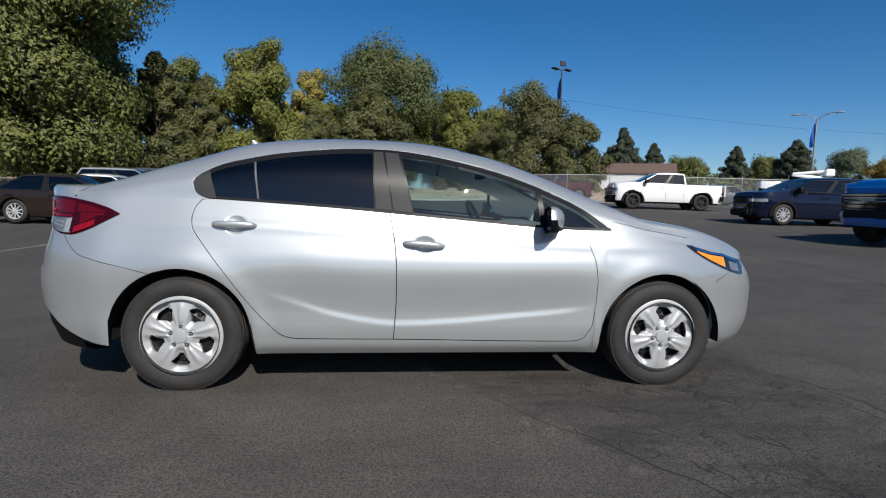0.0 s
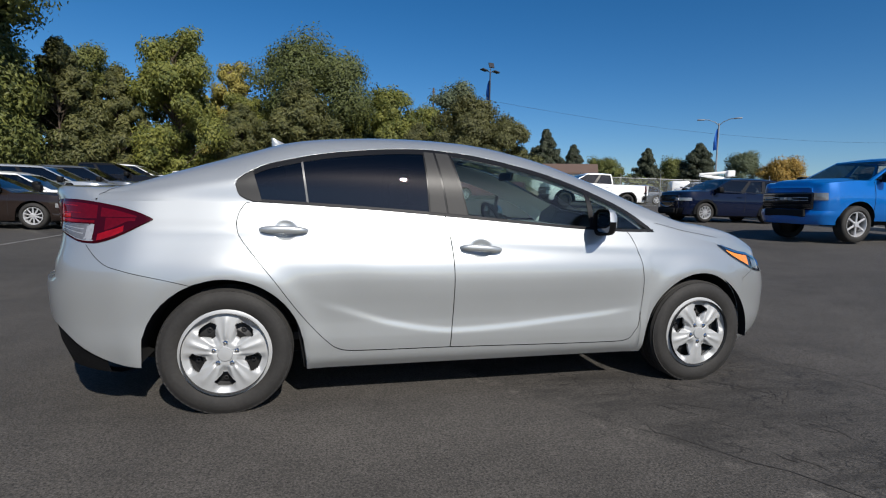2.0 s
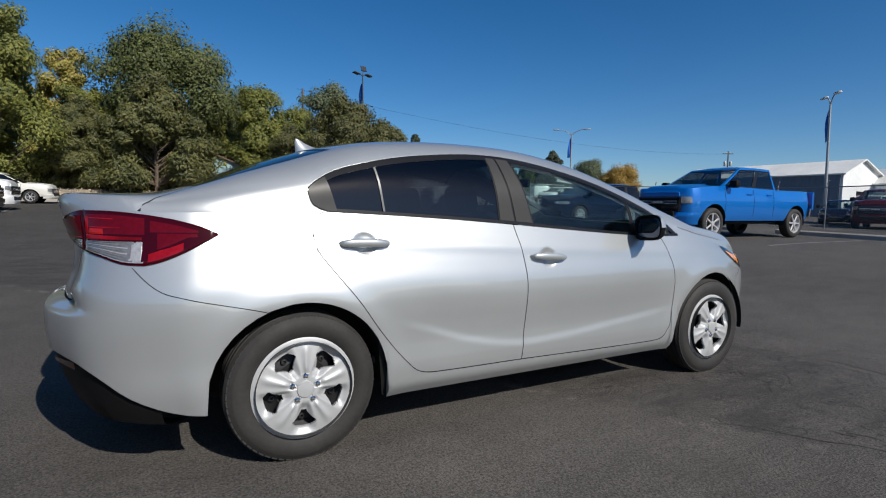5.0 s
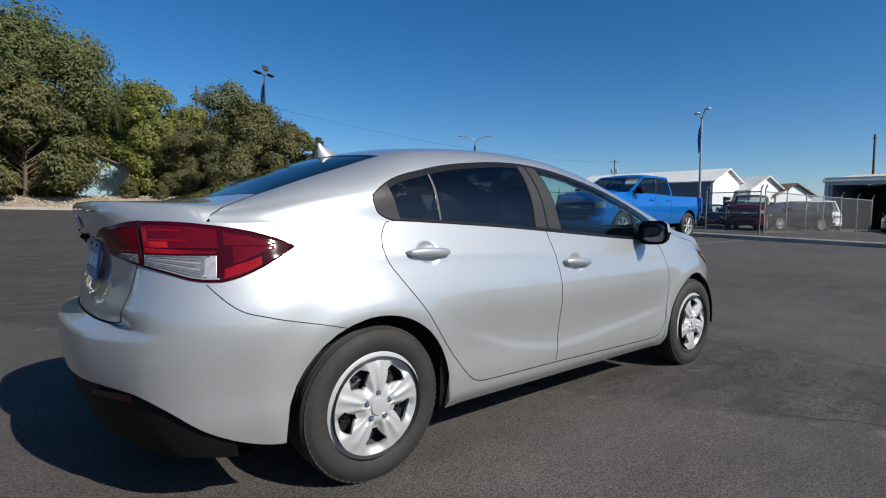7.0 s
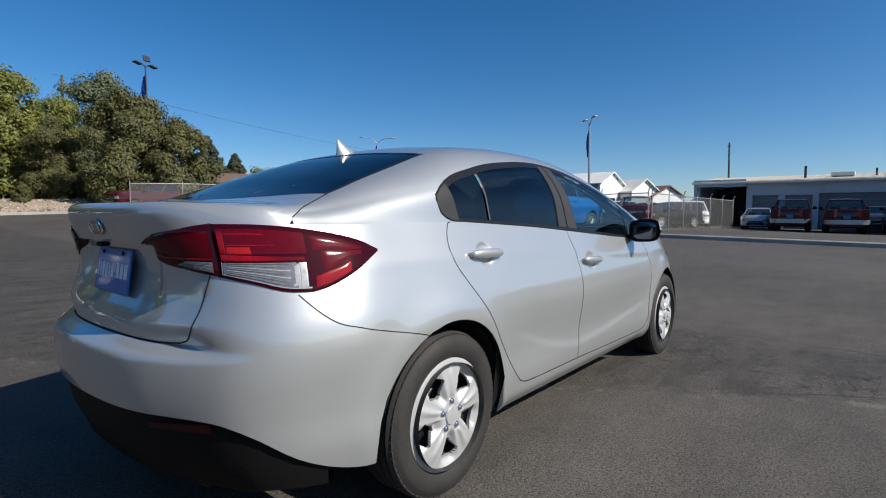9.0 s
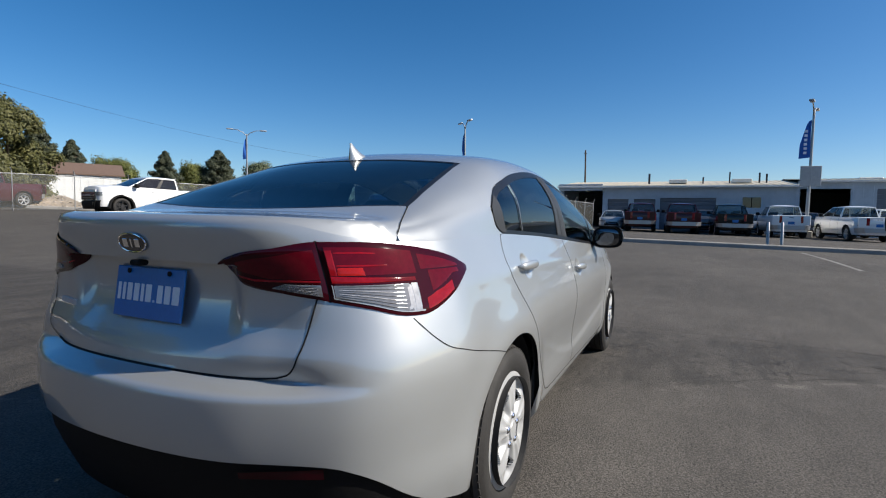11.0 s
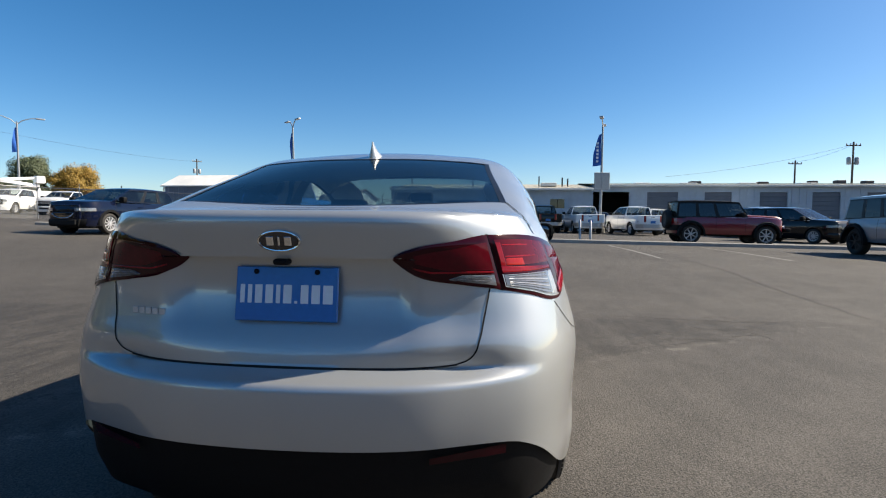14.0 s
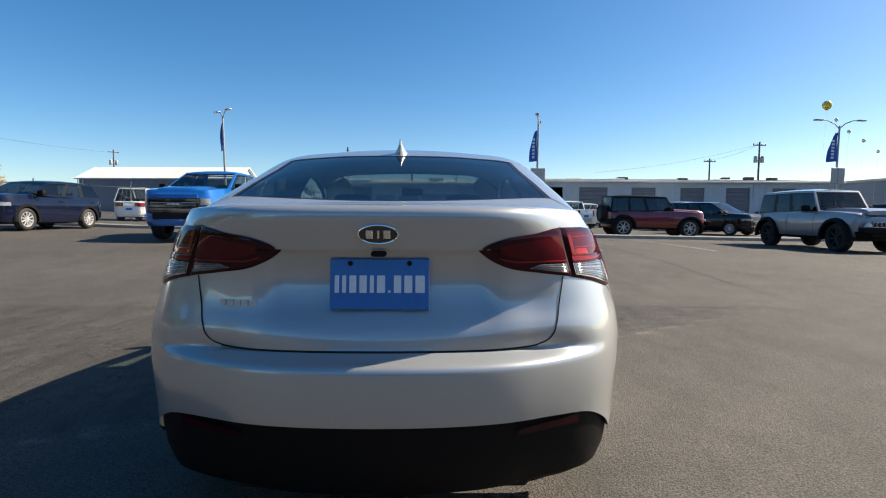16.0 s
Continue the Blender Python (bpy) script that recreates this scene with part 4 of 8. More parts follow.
def sedan_lamps(car):
    for sg in (-1, 1):
        lamp = new("tail_lamp")
        lamp.parent = car
        a, b = 0.7185, 0.7215
        inner = spread(0.374, a, 26)
        bm = bmesh.new()
        tail_row(bm, spread(a - 0.002, b + 0.002, 4), lambda r: LAMP_LOW(r) - 0.002, lambda r: LAMP_TOP(r) + 0.002, 12, sg, 0.0022)
        part("lamp_gap", bm, VOID, lamp)
        outer = spread(b, 0.88, 14) + spread(0.885, 0.96, 22)
        for rs, nm in ((inner, "boot_lens"), (outer, "corner_lens")):
            bm = bmesh.new()
            tail_row(bm, rs, LAMP_LOW, LAMP_TOP, 12, sg, 0.0085, 0, 0.005)
            part(nm, bm, RED_DARK, lamp, "dark red lens")
        clear_low = lambda r: LAMP_LOW(r) + 0.013
        clear_top = lambda r: 0.920
        boot_top = lambda r: 0.921 - 0.012 * max(0, (0.60 - r) / 0.05)
        for nm, mat, r0, r1, lo, hi, lf in (
            ("red_reflector", RED_MID, 0.455, 0.708, lambda r: 0.934 + 0.02 * max(0, (0.55 - r) / 0.1), lambda r: LAMP_TOP(r) - 0.020, 0.0098),
            ("light_bar", RED_LENS, 0.440, 0.708, lambda r: 0.926 + 0.012 * max(0, (0.50 - r) / 0.06), lambda r: 0.9315 + 0.012 * max(0, (0.50 - r) / 0.06), 0.0098),
            ("reversing_lens", CLEAR_LENS, 0.555, 0.706, lambda r: LAMP_LOW(r) + 0.010, boot_top, 0.0098),
            ("brake_reflector", RED_MID, 0.733, 0.882, lambda r: 0.946, lambda r: LAMP_TOP(r) - 0.014, 0.0098),
            ("light_bar", RED_LENS, 0.733, 0.878, lambda r: 0.926, lambda r: 0.944 - 0.008 * (r - 0.733) / 0.145, 0.0098),
            ("light_bar", RED_LENS, 0.733, 0.748, lambda r: 0.945, lambda r: LAMP_TOP(r) - 0.022, 0.0106),
            ("light_bar", RED_LENS, 0.750, 0.840, lambda r: 0.968, lambda r: 0.973, 0.0106),
            ("light_bar", RED_LENS, 0.750, 0.826, lambda r: LAMP_TOP(r) - 0.031, lambda r: LAMP_TOP(r) - 0.027, 0.0106),
            # bright block painting the sun's glow inside the corner lens
            ("red_glow_patch", RED_BRIGHT, 0.750, 0.800, lambda r: 0.9455, lambda r: 0.9665, 0.0104),
            ("lens_rim", CLEAR_RIM, 0.731, 0.883, lambda r: clear_low(r) - 0.003, lambda r: clear_top(r) + 0.0015, 0.0092),
            ("turn_lens", CLEAR_LENS, 0.735, 0.866, clear_low, clear_top, 0.0098),
            ("turn_lens", CLEAR_RIM, 0.869, 0.879, clear_low, clear_top, 0.0098),
            ("side_reflector", RED_MID, 0.890, 0.944, lambda r: 0.955, lambda r: max(0.957, LAMP_TOP(r) - 0.020), 0.0098),
            ("side_reflector", RED_MID, 0.900, 0.943, lambda r: min(0.938, LAMP_LOW(r) + 0.052), lambda r: 0.951, 0.0098),
            ("side_reflector", RED_LENS, 0.889, 0.930, lambda r: LAMP_LOW(r) + 0.012, lambda r: LAMP_LOW(r) + 0.046 - 0.25 * abs(r - 0.905), 0.0098),
        ):
            bm = bmesh.new()
            tail_row(bm, spread(r0, r1, 14), lo, hi, 6, sg, lf, 0, 0.001)
            lens = part(nm, bm, mat, lamp, "clear ribbed lens" if mat is CLEAR_LENS else "bright red lens" if mat is RED_LENS else "")
            if mat is CLEAR_LENS:
                for k in range(7):
                    f0 = (k + 0.5) / 7
                    bm = bmesh.new()
                    tail_row(bm, spread(r0 + 0.010, r1 - 0.010, 12), lambda r: lo(r) + (hi(r) - lo(r)) * f0, lambda r: lo(r) + (hi(r) - lo(r)) * (f0 + 0.06), 2, sg, lf + 0.0016, 0, 0.001)
                    part("lens_rib", bm, CLEAR_RIM if k in (2, 4) else CLEAR_LENS, lens)
        # headlamp
        head = new("headlamp")
        head.parent = car
        top = lambda x: SEAM(x) - 0.006
        low = curve1([(2.868, 0.832), (2.93, 0.79), (3.0, 0.752), (3.12, 0.702), (3.22, 0.668), (3.30, 0.652)])

        def nose_patch(x0, x1, lo, hi, lf, n=16):
            rows = []
            for x in spread(x0, x1, n):
                a_, b_ = lo(x), max(hi(x), lo(x) + 0.001)
                row = []
                for j in range(7):
                    z = a_ + (b_ - a_) * j / 6
                    dy = side_y(x + 0.01, z) - side_y(x - 0.01, z)
                    n_ = Vector((-dy / 0.02, 1, 0.3)).normalized()
                    row.append(Vector((x + n_.x * lf, sg * (side_y(x, z) + n_.y * lf), z + n_.z * lf)))
                rows.append(row)
            b2 = bmesh.new()
            sided(b2, rows, -sg)
            return b2
        part("lamp_housing", nose_patch(2.868, 3.33, low, top, 0.004), LAMP_BLACK, head)
        part("amber_marker", nose_patch(2.935, 3.15, lambda x: low(x) + 0.010, lambda x: low(x) + 0.016 + 0.055 * (x - 2.93) / 0.22, 0.0065), AMBER_LENS, head)
        part("chrome_strip", nose_patch(2.90, 3.27, lambda x: low(x) + 0.022 + 0.055 * min(1, max(0, (x - 2.93) / 0.22)), lambda x: low(x) + 0.030 + 0.062 * min(1, max(0, (x - 2.93) / 0.22)), 0.0065), CHROME, head)
        part("lamp_lens", nose_patch(3.19, 3.28, lambda x: low(x) + 0.012, lambda x: low(x) + 0.062, 0.0065), CLEAR_LENS, head)


def skin_line(car, name, pts, w, mat, lift=0.0012):
    """A narrow joint line along points with normals."""
    bm = bmesh.new()
    rows = []
    for i, (p, n) in enumerate(pts):
        d = (pts[min(i + 1, len(pts) - 1)][0] - pts[max(i - 1, 0)][0]).normalized()
        side = d.cross(n).normalized()
        rows.append([p - side * w / 2 + n * lift, p + n * (lift - 0.0004), p + side * w / 2 + n * lift])
    sheet(bm, rows)
    return part(name, bm, mat, car)


def tail_normal(r, z, sg):
    x, y = tail_point(r, z)
    x2, y2 = tail_point(r + 0.004, z)
    x3, y3 = tail_point(r, z + 0.004)
    a = Vector((x2 - x, sg * (y2 - y), 0))
    b = Vector((x3 - x, sg * (y3 - y), 0.004))
    n = a.cross(b).normalized()
    return n if n.x < 0 or n.y * sg > 0 else -n


def sedan_joints(car):
    # joints of the boot lid
    for sg in (-1, 1):
        pts = []
        for z in spread(0.676, 0.882, 24):
            y = curve1([(0.676, 0.475), (0.684, 0.500), (0.70, 0.520), (0.74, 0.538), (0.80, 0.550), (0.89, 0.566)])(z)
            r = y / W_OF_Z(z)
            x, yy = tail_point(r, z)
            pts.append((Vector((x, sg * yy, z)), tail_normal(r, z, sg)))
        skin_line(car, "lid_joint", pts, 0.0048, VOID)
        # over the deck to the rear window
        pts = []
        for t in spread(0, 1, 24):
            x = -0.572 + 0.184 * t
            y = LID_EDGE(x) - 0.001
            q = upper(x, s_at_y(x, min(y, side_y(x, SEAM(x)) - 0.002)), sg)
            e1 = upper(x + 0.01, s_at_y(x + 0.01, abs(q.y)), sg) - q
            e2 = upper(x, s_at_y(x, abs(q.y) - 0.01), sg) - q
            nn = e1.cross(e2).normalized()
            pts.append((q, nn if nn.z > 0 else -nn))
        skin_line(car, "deck_joint", pts, 0.0035, VOID, 0.0025)
        # shut lines of the doors
        line = [(x, REAR_EDGE_TOP(x)) for x in spread(0.094, 0.051, 12)] + [(x, REAR_EDGE_LOW(x)) for x in spread(0.0505, 0.12, 14) + spread(0.13, 0.56, 44)]
        edge = [(1.132 + b_warp(1.132, z), z) for z in spread(0.30, SEAM(1.132) - 0.004, 30)]
        front = [(x, FRONT_LOW(x)) for x in spread(2.14, 2.288, 24)] + [(x, FRONT_TOP(x)) for x in spread(2.288, 2.195, 16)]
        for path in (line, edge, front):
            pts = []
            for x, z in path:
                dy = (side_y(x + 0.01, z) - side_y(x - 0.01, z)) / 0.02
                pts.append((Vector((x, sg * side_y(x, z), z)), Vector((-dy, sg, 0.1)).normalized()))
            skin_line(car, "door_joint", pts, 0.0034, VOID, 0.0009)
        # between rear quarter and bumper
        pts = []
        seam = curve1([(-0.61, 0.826), (-0.575, 0.785), (-0.53, 0.745), (-0.44, 0.712), (-0.32, 0.682), (-0.20, 0.655), (-0.145, 0.640)])
        for x in spread(-0.61, -0.145, 26):
            z = seam(x)
            y = side_y(x, z)
            dy = (side_y(x + 0.01, z) - side_y(x - 0.01, z)) / 0.02
            pts.append((Vector((x, sg * y, z)), Vector((-dy, sg, 0.15)).normalized()))
        skin_line(car, "bumper_joint", pts, 0.003, VOID, 0.001)
        pts = []
        for t in spread(0, 1, 10):
            x, z = 3.19 - 0.11 * t, 0.672 - 0.05 * t
            pts.append((Vector((x, sg * side_y(x, z), z)), Vector((0.5, sg, 0)).normalized()))
        skin_line(car, "front_bumper_joint", pts, 0.003, VOID)
        pts = []
        for x in spread(2.39, 2.88, 24):
            s_ = 0.16
            pts.append((upper(x, s_, sg), Vector((0, sg * 0.6, 0.8))))
        skin_line(car, "bonnet_joint", pts, 0.0025, VOID, 0.002)
    pts = []
    for k in range(61):
        y = -0.478 + 0.956 * k / 60
        z = 0.668 + 0.008 * (abs(y) / 0.478) ** 6
        x, yy = tail_point(abs(y) / W_OF_Z(z), z)
        pts.append((Vector((x, y, z)), Vector((-0.7, 0, 0.7))))
    skin_line(car, "lid_joint", pts, 0.010, VOID, 0.002)


def sedan_rear_details(car):
    # plate with its raised print, drawn as plain bars
    plate = new("plate")
    plate.parent = car
    plate.matrix_basis = pose(-0.840, 0, 0.863, 0, 8, 0)
    bm = bmesh.new()
    box(bm, (-0.004, -0.1485, -0.076), (0.004, 0.1485, 0.076), 0.003)
    part("plate_face", bm, PLATE_BLUE, plate, "bright blue dealer plate with white print")
    widths = (0.013, 0.012, 0.021, 0.022, 0.012, 0.024, 0.008, 0.022, 0.024, 0.028)
    y = 0.134
    gap = (0.268 - sum(widths)) / (len(widths) - 1)
    for i, w in enumerate(widths):
        bm = bmesh.new()
        h = 0.026 if i != 6 else 0.004
        box(bm, (-0.0055, y - w, -0.026), (-0.0035, y, -0.026 + 2 * h), 0.0015)
        part("print_bar", bm, WHITE_INK, plate)
        y -= w + gap
    for sg in (-1, 1):
        bm = bmesh.new()
        lathe(bm, [(0.0075, -0.006), (0.0075, -0.009), (0.0003, -0.0095)], 12, "x", (0, sg * 0.088, 0.062))
        part("plate_screw", bm, PLASTIC_BLACK, plate)
    # oval emblem with three plain bars
    emblem = new("emblem")
    emblem.parent = car
    emblem.matrix_basis = pose(-0.8865, 0, 1.0145, 0, -14, 0)
    bm = bmesh.new()
    sheet(bm, [[Vector((-0.001 - d, 0.056 * q * math.cos(a), 0.026 * q * math.sin(a))) for a in spread(0, 2 * math.pi * 47 / 48, 48)] for q, d in ((1.0, 0.0), (0.97, 0.003), (0.5, 0.004), (0.001, 0.004))], close=True)
    part("emblem_face", bm, LAMP_BLACK, emblem)
    bm = bmesh.new()
    ring = [Vector((-0.003, 0.0575 * math.cos(a), 0.0275 * math.sin(a))) for a in spread(0, 2 * math.pi, 49)]
    tube(bm, ring, 0.0028, 8, cap=False)
    part("emblem_ring", bm, CHROME, emblem)
    for y, w in ((0.025, 0.020), (0.0, 0.006), (-0.025, 0.020)):
        bm = bmesh.new()
        box(bm, (-0.0065, y - w / 2, -0.0125), (-0.0045, y + w / 2, 0.0125), 0.001)
        part("emblem_bar", bm, CHROME, emblem)
    # model name, five small bars
    for k in range(5):
        y = 0.478 - 0.0245 * k
        bm = bmesh.new()
        box(bm, (-0.003, -0.0085, -0.0085), (0.002, 0.0085, 0.0098), 0.001)
        r = y / W_OF_Z(0.80)
        x, yy = tail_point(r, 0.80)
        o = part("name_bar", bm, ALLOY, car)
        o.location = (x - 0.0015, y, 0.802)
        o.rotation_euler = (0, 0, 0)
    # camera under the lip
    bm = bmesh.new()
    box(bm, (-0.885, -0.022, 0.948), (-0.852, 0.022, 0.9645), 0.005)
    part("rear_camera", bm, PLASTIC_BLACK, car)
    # fin aerial
    bm = bmesh.new()
    rows = []
    for i in range(13):
        t = i / 12
        x0, x1 = 0.165 - 0.003 * t, 0.335 - 0.155 * t ** 0.8
        z = ROOF_C(0.25) - 0.012 + 0.066 * t
        w = 0.038 * (1 - t) ** 1.5 + 0.0045
        ring = []
        for k in range(20):
            a = 2 * math.pi * k / 20
            cx = (x0 + x1) / 2 + (x1 - x0) / 2 * math.cos(a)
            zz = z + (ROOF_C(cx) - ROOF_C(0.25)) * (1 - t)
            ring.append(Vector((cx, w * math.sin(a) * (1 if math.cos(a) < 0 else 1 - 0.6 * math.cos(a)), zz)))
        rows.append(ring)
    vs = sheet(bm, rows, close=True)
    bm.faces.new(vs[-1])
    part("fin_aerial", bm, SILVER, car)


def sedan_mirror(car, sg):
    m = new("side_mirror")
    m.parent = car
    c = Vector((2.03, sg * 0.912, 0.972))

    def shell(bm, a0, a1, k):
        rows = []
        for i in range(17):
            u = -1 + 2 * i / 16
            hh = 0.074 * (1 - abs(u) ** 4) ** 0.4
            y = c.y + sg * (0.106 * u + 0.008)
            row = []
            for j in range(13):
                w = a0 + (a1 - a0) * j / 12
                # front bulges forward, back is flat
                px = c.x - 0.058 + (0.098 - 0.04 * max(0, u)) * max(0, math.cos(w)) ** 0.6 * (1 - 0.35 * u * u) + 0.02 * (u + 1) * -0.6
                pz = c.z + hh * math.sin(w) + 0.006 * u
                row.append(Vector((px, y, pz)))
            rows.append(row)
        sided(bm, rows, -sg)
    bm = bmesh.new()
    shell(bm, -0.55, math.pi / 2, 1)
    tidy(bm)
    part("mirror_cover", bm, SILVER, m, "silver upper cover")
    bm = bmesh.new()
    shell(bm, -math.pi / 2, -0.55, 1)
    tidy(bm)
    part("mirror_base", bm, PLASTIC_BLACK, m, "black lower shell")
    bm = bmesh.new()
    rows = []
    for q in (1.0, 0.9, 0.5, 0.02):
        rows.append([Vector((c.x - 0.057 - (0.0 if q < 1 else -0.004), c.y + sg * 0.086 * q * math.copysign(abs(math.cos(a)) ** 0.6, math.cos(a)), c.z + 0.062 * q * math.copysign(abs(math.sin(a)) ** 0.6, math.sin(a)) )) for a in spread(0, 2 * math.pi * 31 / 32, 32)])
    sheet(bm, rows, close=True)
    part("mirror_glass", bm, MIRROR, m, "mirror glass")
    bm = bmesh.new()
    oval = lambda a, q: Vector((c.x - 0.062, c.y + sg * 0.093 * q * math.copysign(abs(math.cos(a)) ** 0.6, math.cos(a)), c.z + 0.069 * q * math.copysign(abs(math.sin(a)) ** 0.6, math.sin(a))))
    ends = [spread(0, 2 * math.pi * 39 / 40, 40)]
    sheet(bm, [[oval(a, 1.0) + Vector((0.03, 0, 0)) for a in ends[0]], [oval(a, 1.02) for a in ends[0]], [oval(a, 0.9) for a in ends[0]], [oval(a, 0.88) + Vector((0.01, 0, 0)) for a in ends[0]]], close=True)
    part("mirror_rim", bm, PLASTIC_BLACK, m, "black housing rim")
    bm = bmesh.new()
    tube(bm, [(2.045, sg * 0.79, 0.928), (2.04, sg * 0.84, 0.925), (2.03, sg * 0.90, 0.93)], [0.035, 0.028, 0.03], 10, flat=0.7)
    part("mirror_arm", bm, PLASTIC_BLACK, m)


def seat(car, name, x, y, w, rear=False):
    s = new(name)
    s.parent = car
    bm = bmesh.new()
    box(bm, (x - 0.25, y - w / 2, 0.38), (x + 0.27, y + w / 2, 0.56), 0.05, seg=2)
    part("cushion", bm, SEAT_DARK, s)
    bm = bmesh.new()
    m = Matrix.Translation((x - 0.22, y, 0.52)) @ Matrix.Rotation(radians(-16), 4, "Y")
    box(bm, (-0.07, -w / 2, 0), (0.07, w / 2, 0.52), 0.05, m=m, seg=2)
    part("backrest", bm, SEAT_DARK, s)
    for dy in ((0,) if not rear else (-0.36, 0.36)):
        bm = bmesh.new()
        box(bm, (-0.045, dy - 0.125, 0.54), (0.05, dy + 0.125, 0.70 if not rear else 0.63), 0.04, m=m, seg=2)
        part("headrest", bm, SEAT_DARK, s)


def sedan_inside(car):
    seat(car, "front_seat", 1.42, -0.36, 0.50)
    seat(car, "front_seat", 1.42, 0.36, 0.50)
    seat(car, "rear_bench", 0.52, 0.0, 1.25, True)
    bm = bmesh.new()
    rows = []
    for k in range(13):
        y = -0.68 + 1.36 * k / 12
        row = [Vector((1.95, y, 0.45)), Vector((1.88, y, 0.74)), Vector((1.93, y, 0.86)), Vector((2.08, y, 0.91 + 0.02 * math.exp(-((y - 0.36) / 0.16) ** 2))), Vector((2.35, y, 0.90)), Vector((2.46, y, 0.86))]
        rows.append(row)
    sheet(bm, rows)
    part("dashboard", bm, DASH_GREY, car)
    wheel_ = new("steering_wheel")
    wheel_.parent = car
    wheel_.matrix_basis = Matrix.Translation((1.79, 0.34, 0.885)) @ Matrix.Rotation(radians(-25), 4, "Y")
    bm = bmesh.new()
    tube(bm, [Vector((0, 0.185 * math.cos(a), 0.185 * math.sin(a))) for a in spread(0, 2 * math.pi, 41)], 0.016, 8, cap=False)
    part("wheel_ring", bm, PLASTIC_BLACK, wheel_)
    bm = bmesh.new()
    box(bm, (-0.02, -0.07, -0.05), (0.03, 0.07, 0.05), 0.02)
    for a in (0, math.pi, -math.pi / 2):
        tube(bm, [Vector((0, 0.05 * math.cos(a), 0.04 * math.sin(a))), Vector((0, 0.18 * math.cos(a), 0.18 * math.sin(a)))], 0.016, 6)
    part("wheel_hub", bm, PLASTIC_BLACK, wheel_)
    # lining of the roof and pillars
    bm = bmesh.new()
    rows = []
    for i in range(31):
        x = 0.22 + 1.26 * i / 30
        s0 = s_at_z(x, DLO_TOP(x) - 0.01)
        row = []
        for j in range(21):
            s_ = s0 + (1 - s0) * j / 20
            q = upper(x, s_, 1)
            row.append(q - Vector((0, 0.02 * (q.y > 0.3), 0.03)))
        rows.append(row + [Vector((v.x, -v.y, v.z)) for v in row[-2::-1]])
    sheet(bm, rows)
    part("headliner", bm, LINER, car)
    for sg in (-1, 1):
        bm = bmesh.new()
        rows = []
        for x in spread(1.50, 2.36, 24):
            a_, b_ = s_at_z(x, DLO_TOP(x)), s_at_y(x, WIN_Y(x))
            rows.append([upper(x, a_ + (b_ - a_) * q, sg) * 1.0 - Vector((0.0, sg * 0.03, 0.03)) for q in (-0.1, 0.5, 1.1)])
        sheet(bm, rows)
        part("pillar_lining", bm, LINER, car)
        bm = bmesh.new()
        rows = []
        for x in spread(0.1, 2.3, 30):
            zb = SEAM(x) - 0.01
            rows.append([Vector((x, sg * (side_y(x, zb) - 0.03), zb)), Vector((x, sg * (side_y(x, zb) - 0.085), zb - 0.01)), Vector((x, sg * (side_y(x, zb) - 0.09), 0.4))])
        sheet(bm, rows)
        part("door_lining", bm, PLASTIC_BLACK, car)
    bm = bmesh.new()
    rows = []
    for k in range(11):
        y = -0.6 + 1.2 * k / 10
        rows.append([Vector((-0.36, y, 1.03)), Vector((-0.05, y, 1.02)), Vector((0.16, y, 0.97)), Vector((0.18, y, 0.5))])
    sheet(bm, rows)
    part("parcel_shelf", bm, SEAT_DARK, car)
    bm = bmesh.new()
    box(bm, (0.2, -0.7, 0.32), (2.2, 0.7, 0.36))
    part("cabin_floor", bm, SEAT_DARK, car)
    bm = bmesh.new()
    box(bm, (-0.012, -0.085, -0.03), (0.012, 0.085, 0.03), 0.011)
    mm = part("interior_mirror", bm, PLASTIC_BLACK, car)
    mm.location = (1.74, 0, 1.245)
    mm.rotation_euler = (0, radians(8), radians(12))
    # wiper and cowl
    bm = bmesh.new()
    rows = []
    for k in range(21):
        y = -0.66 + 1.32 * k / 20
        x = WIND_LOW(y)
        q = upper(x, s_at_y(x, abs(y)), 1)
        rows.append([Vector((x - 0.02, y, q.z + 0.001)), Vector((x + 0.03, y, q.z - 0.008))])
    sheet(bm, rows)
    part("cowl", bm, PLASTIC_BLACK, car)
    # dark grille of the nose
    bm = bmesh.new()
    rows = []
    for k in range(31):
        r = -0.62 + 1.24 * k / 30
        row = []
        for z in (0.34, 0.40, 0.50):
            x, y = nose_point(abs(r), z)
            row.append(Vector((x + 0.003, math.copysign(y, r), z)))
        rows.append(row)
    sheet(bm, rows)
    part("lower_grille", bm, PLASTIC_BLACK, car)


MIRROR = material("mirror_glass", (0.16, 0.17, 0.19), 0.03, metal=1.0, grain=0.01, scale=5)
DIVIDER = material("dull_bright_trim", (0.12, 0.12, 0.12), 0.4, metal=0.5, grain=0.05)
HANDLE_BASE = W_OF_Z
car = thing("sedan", "silver compact sedan with five-spoke wheel covers, parked alone on asphalt", "car")
sedan_body(car)
sedan_doors(car)
sedan_top(car)
sedan_glass(car)
sedan_wheels(car)
sedan_underside(car)
sedan_lamps(car)
sedan_joints(car)
sedan_rear_details(car)
sedan_mirror(car, -1)
sedan_mirror(car, 1)
sedan_inside(car)

# ---- parked vehicles ----
def paint(name, color, metal=0.4, rough=0.3):
    return metallic_paint(name, color, metal=metal, rough=rough, flake=0.05, coat=1.0 if max(color) > 0.08 else 0.3) if max(color) > 0.08 else material(name, color, 0.14, metal, 0.3, grain=0.05, scale=900, stain=0.03, spec=0.3)


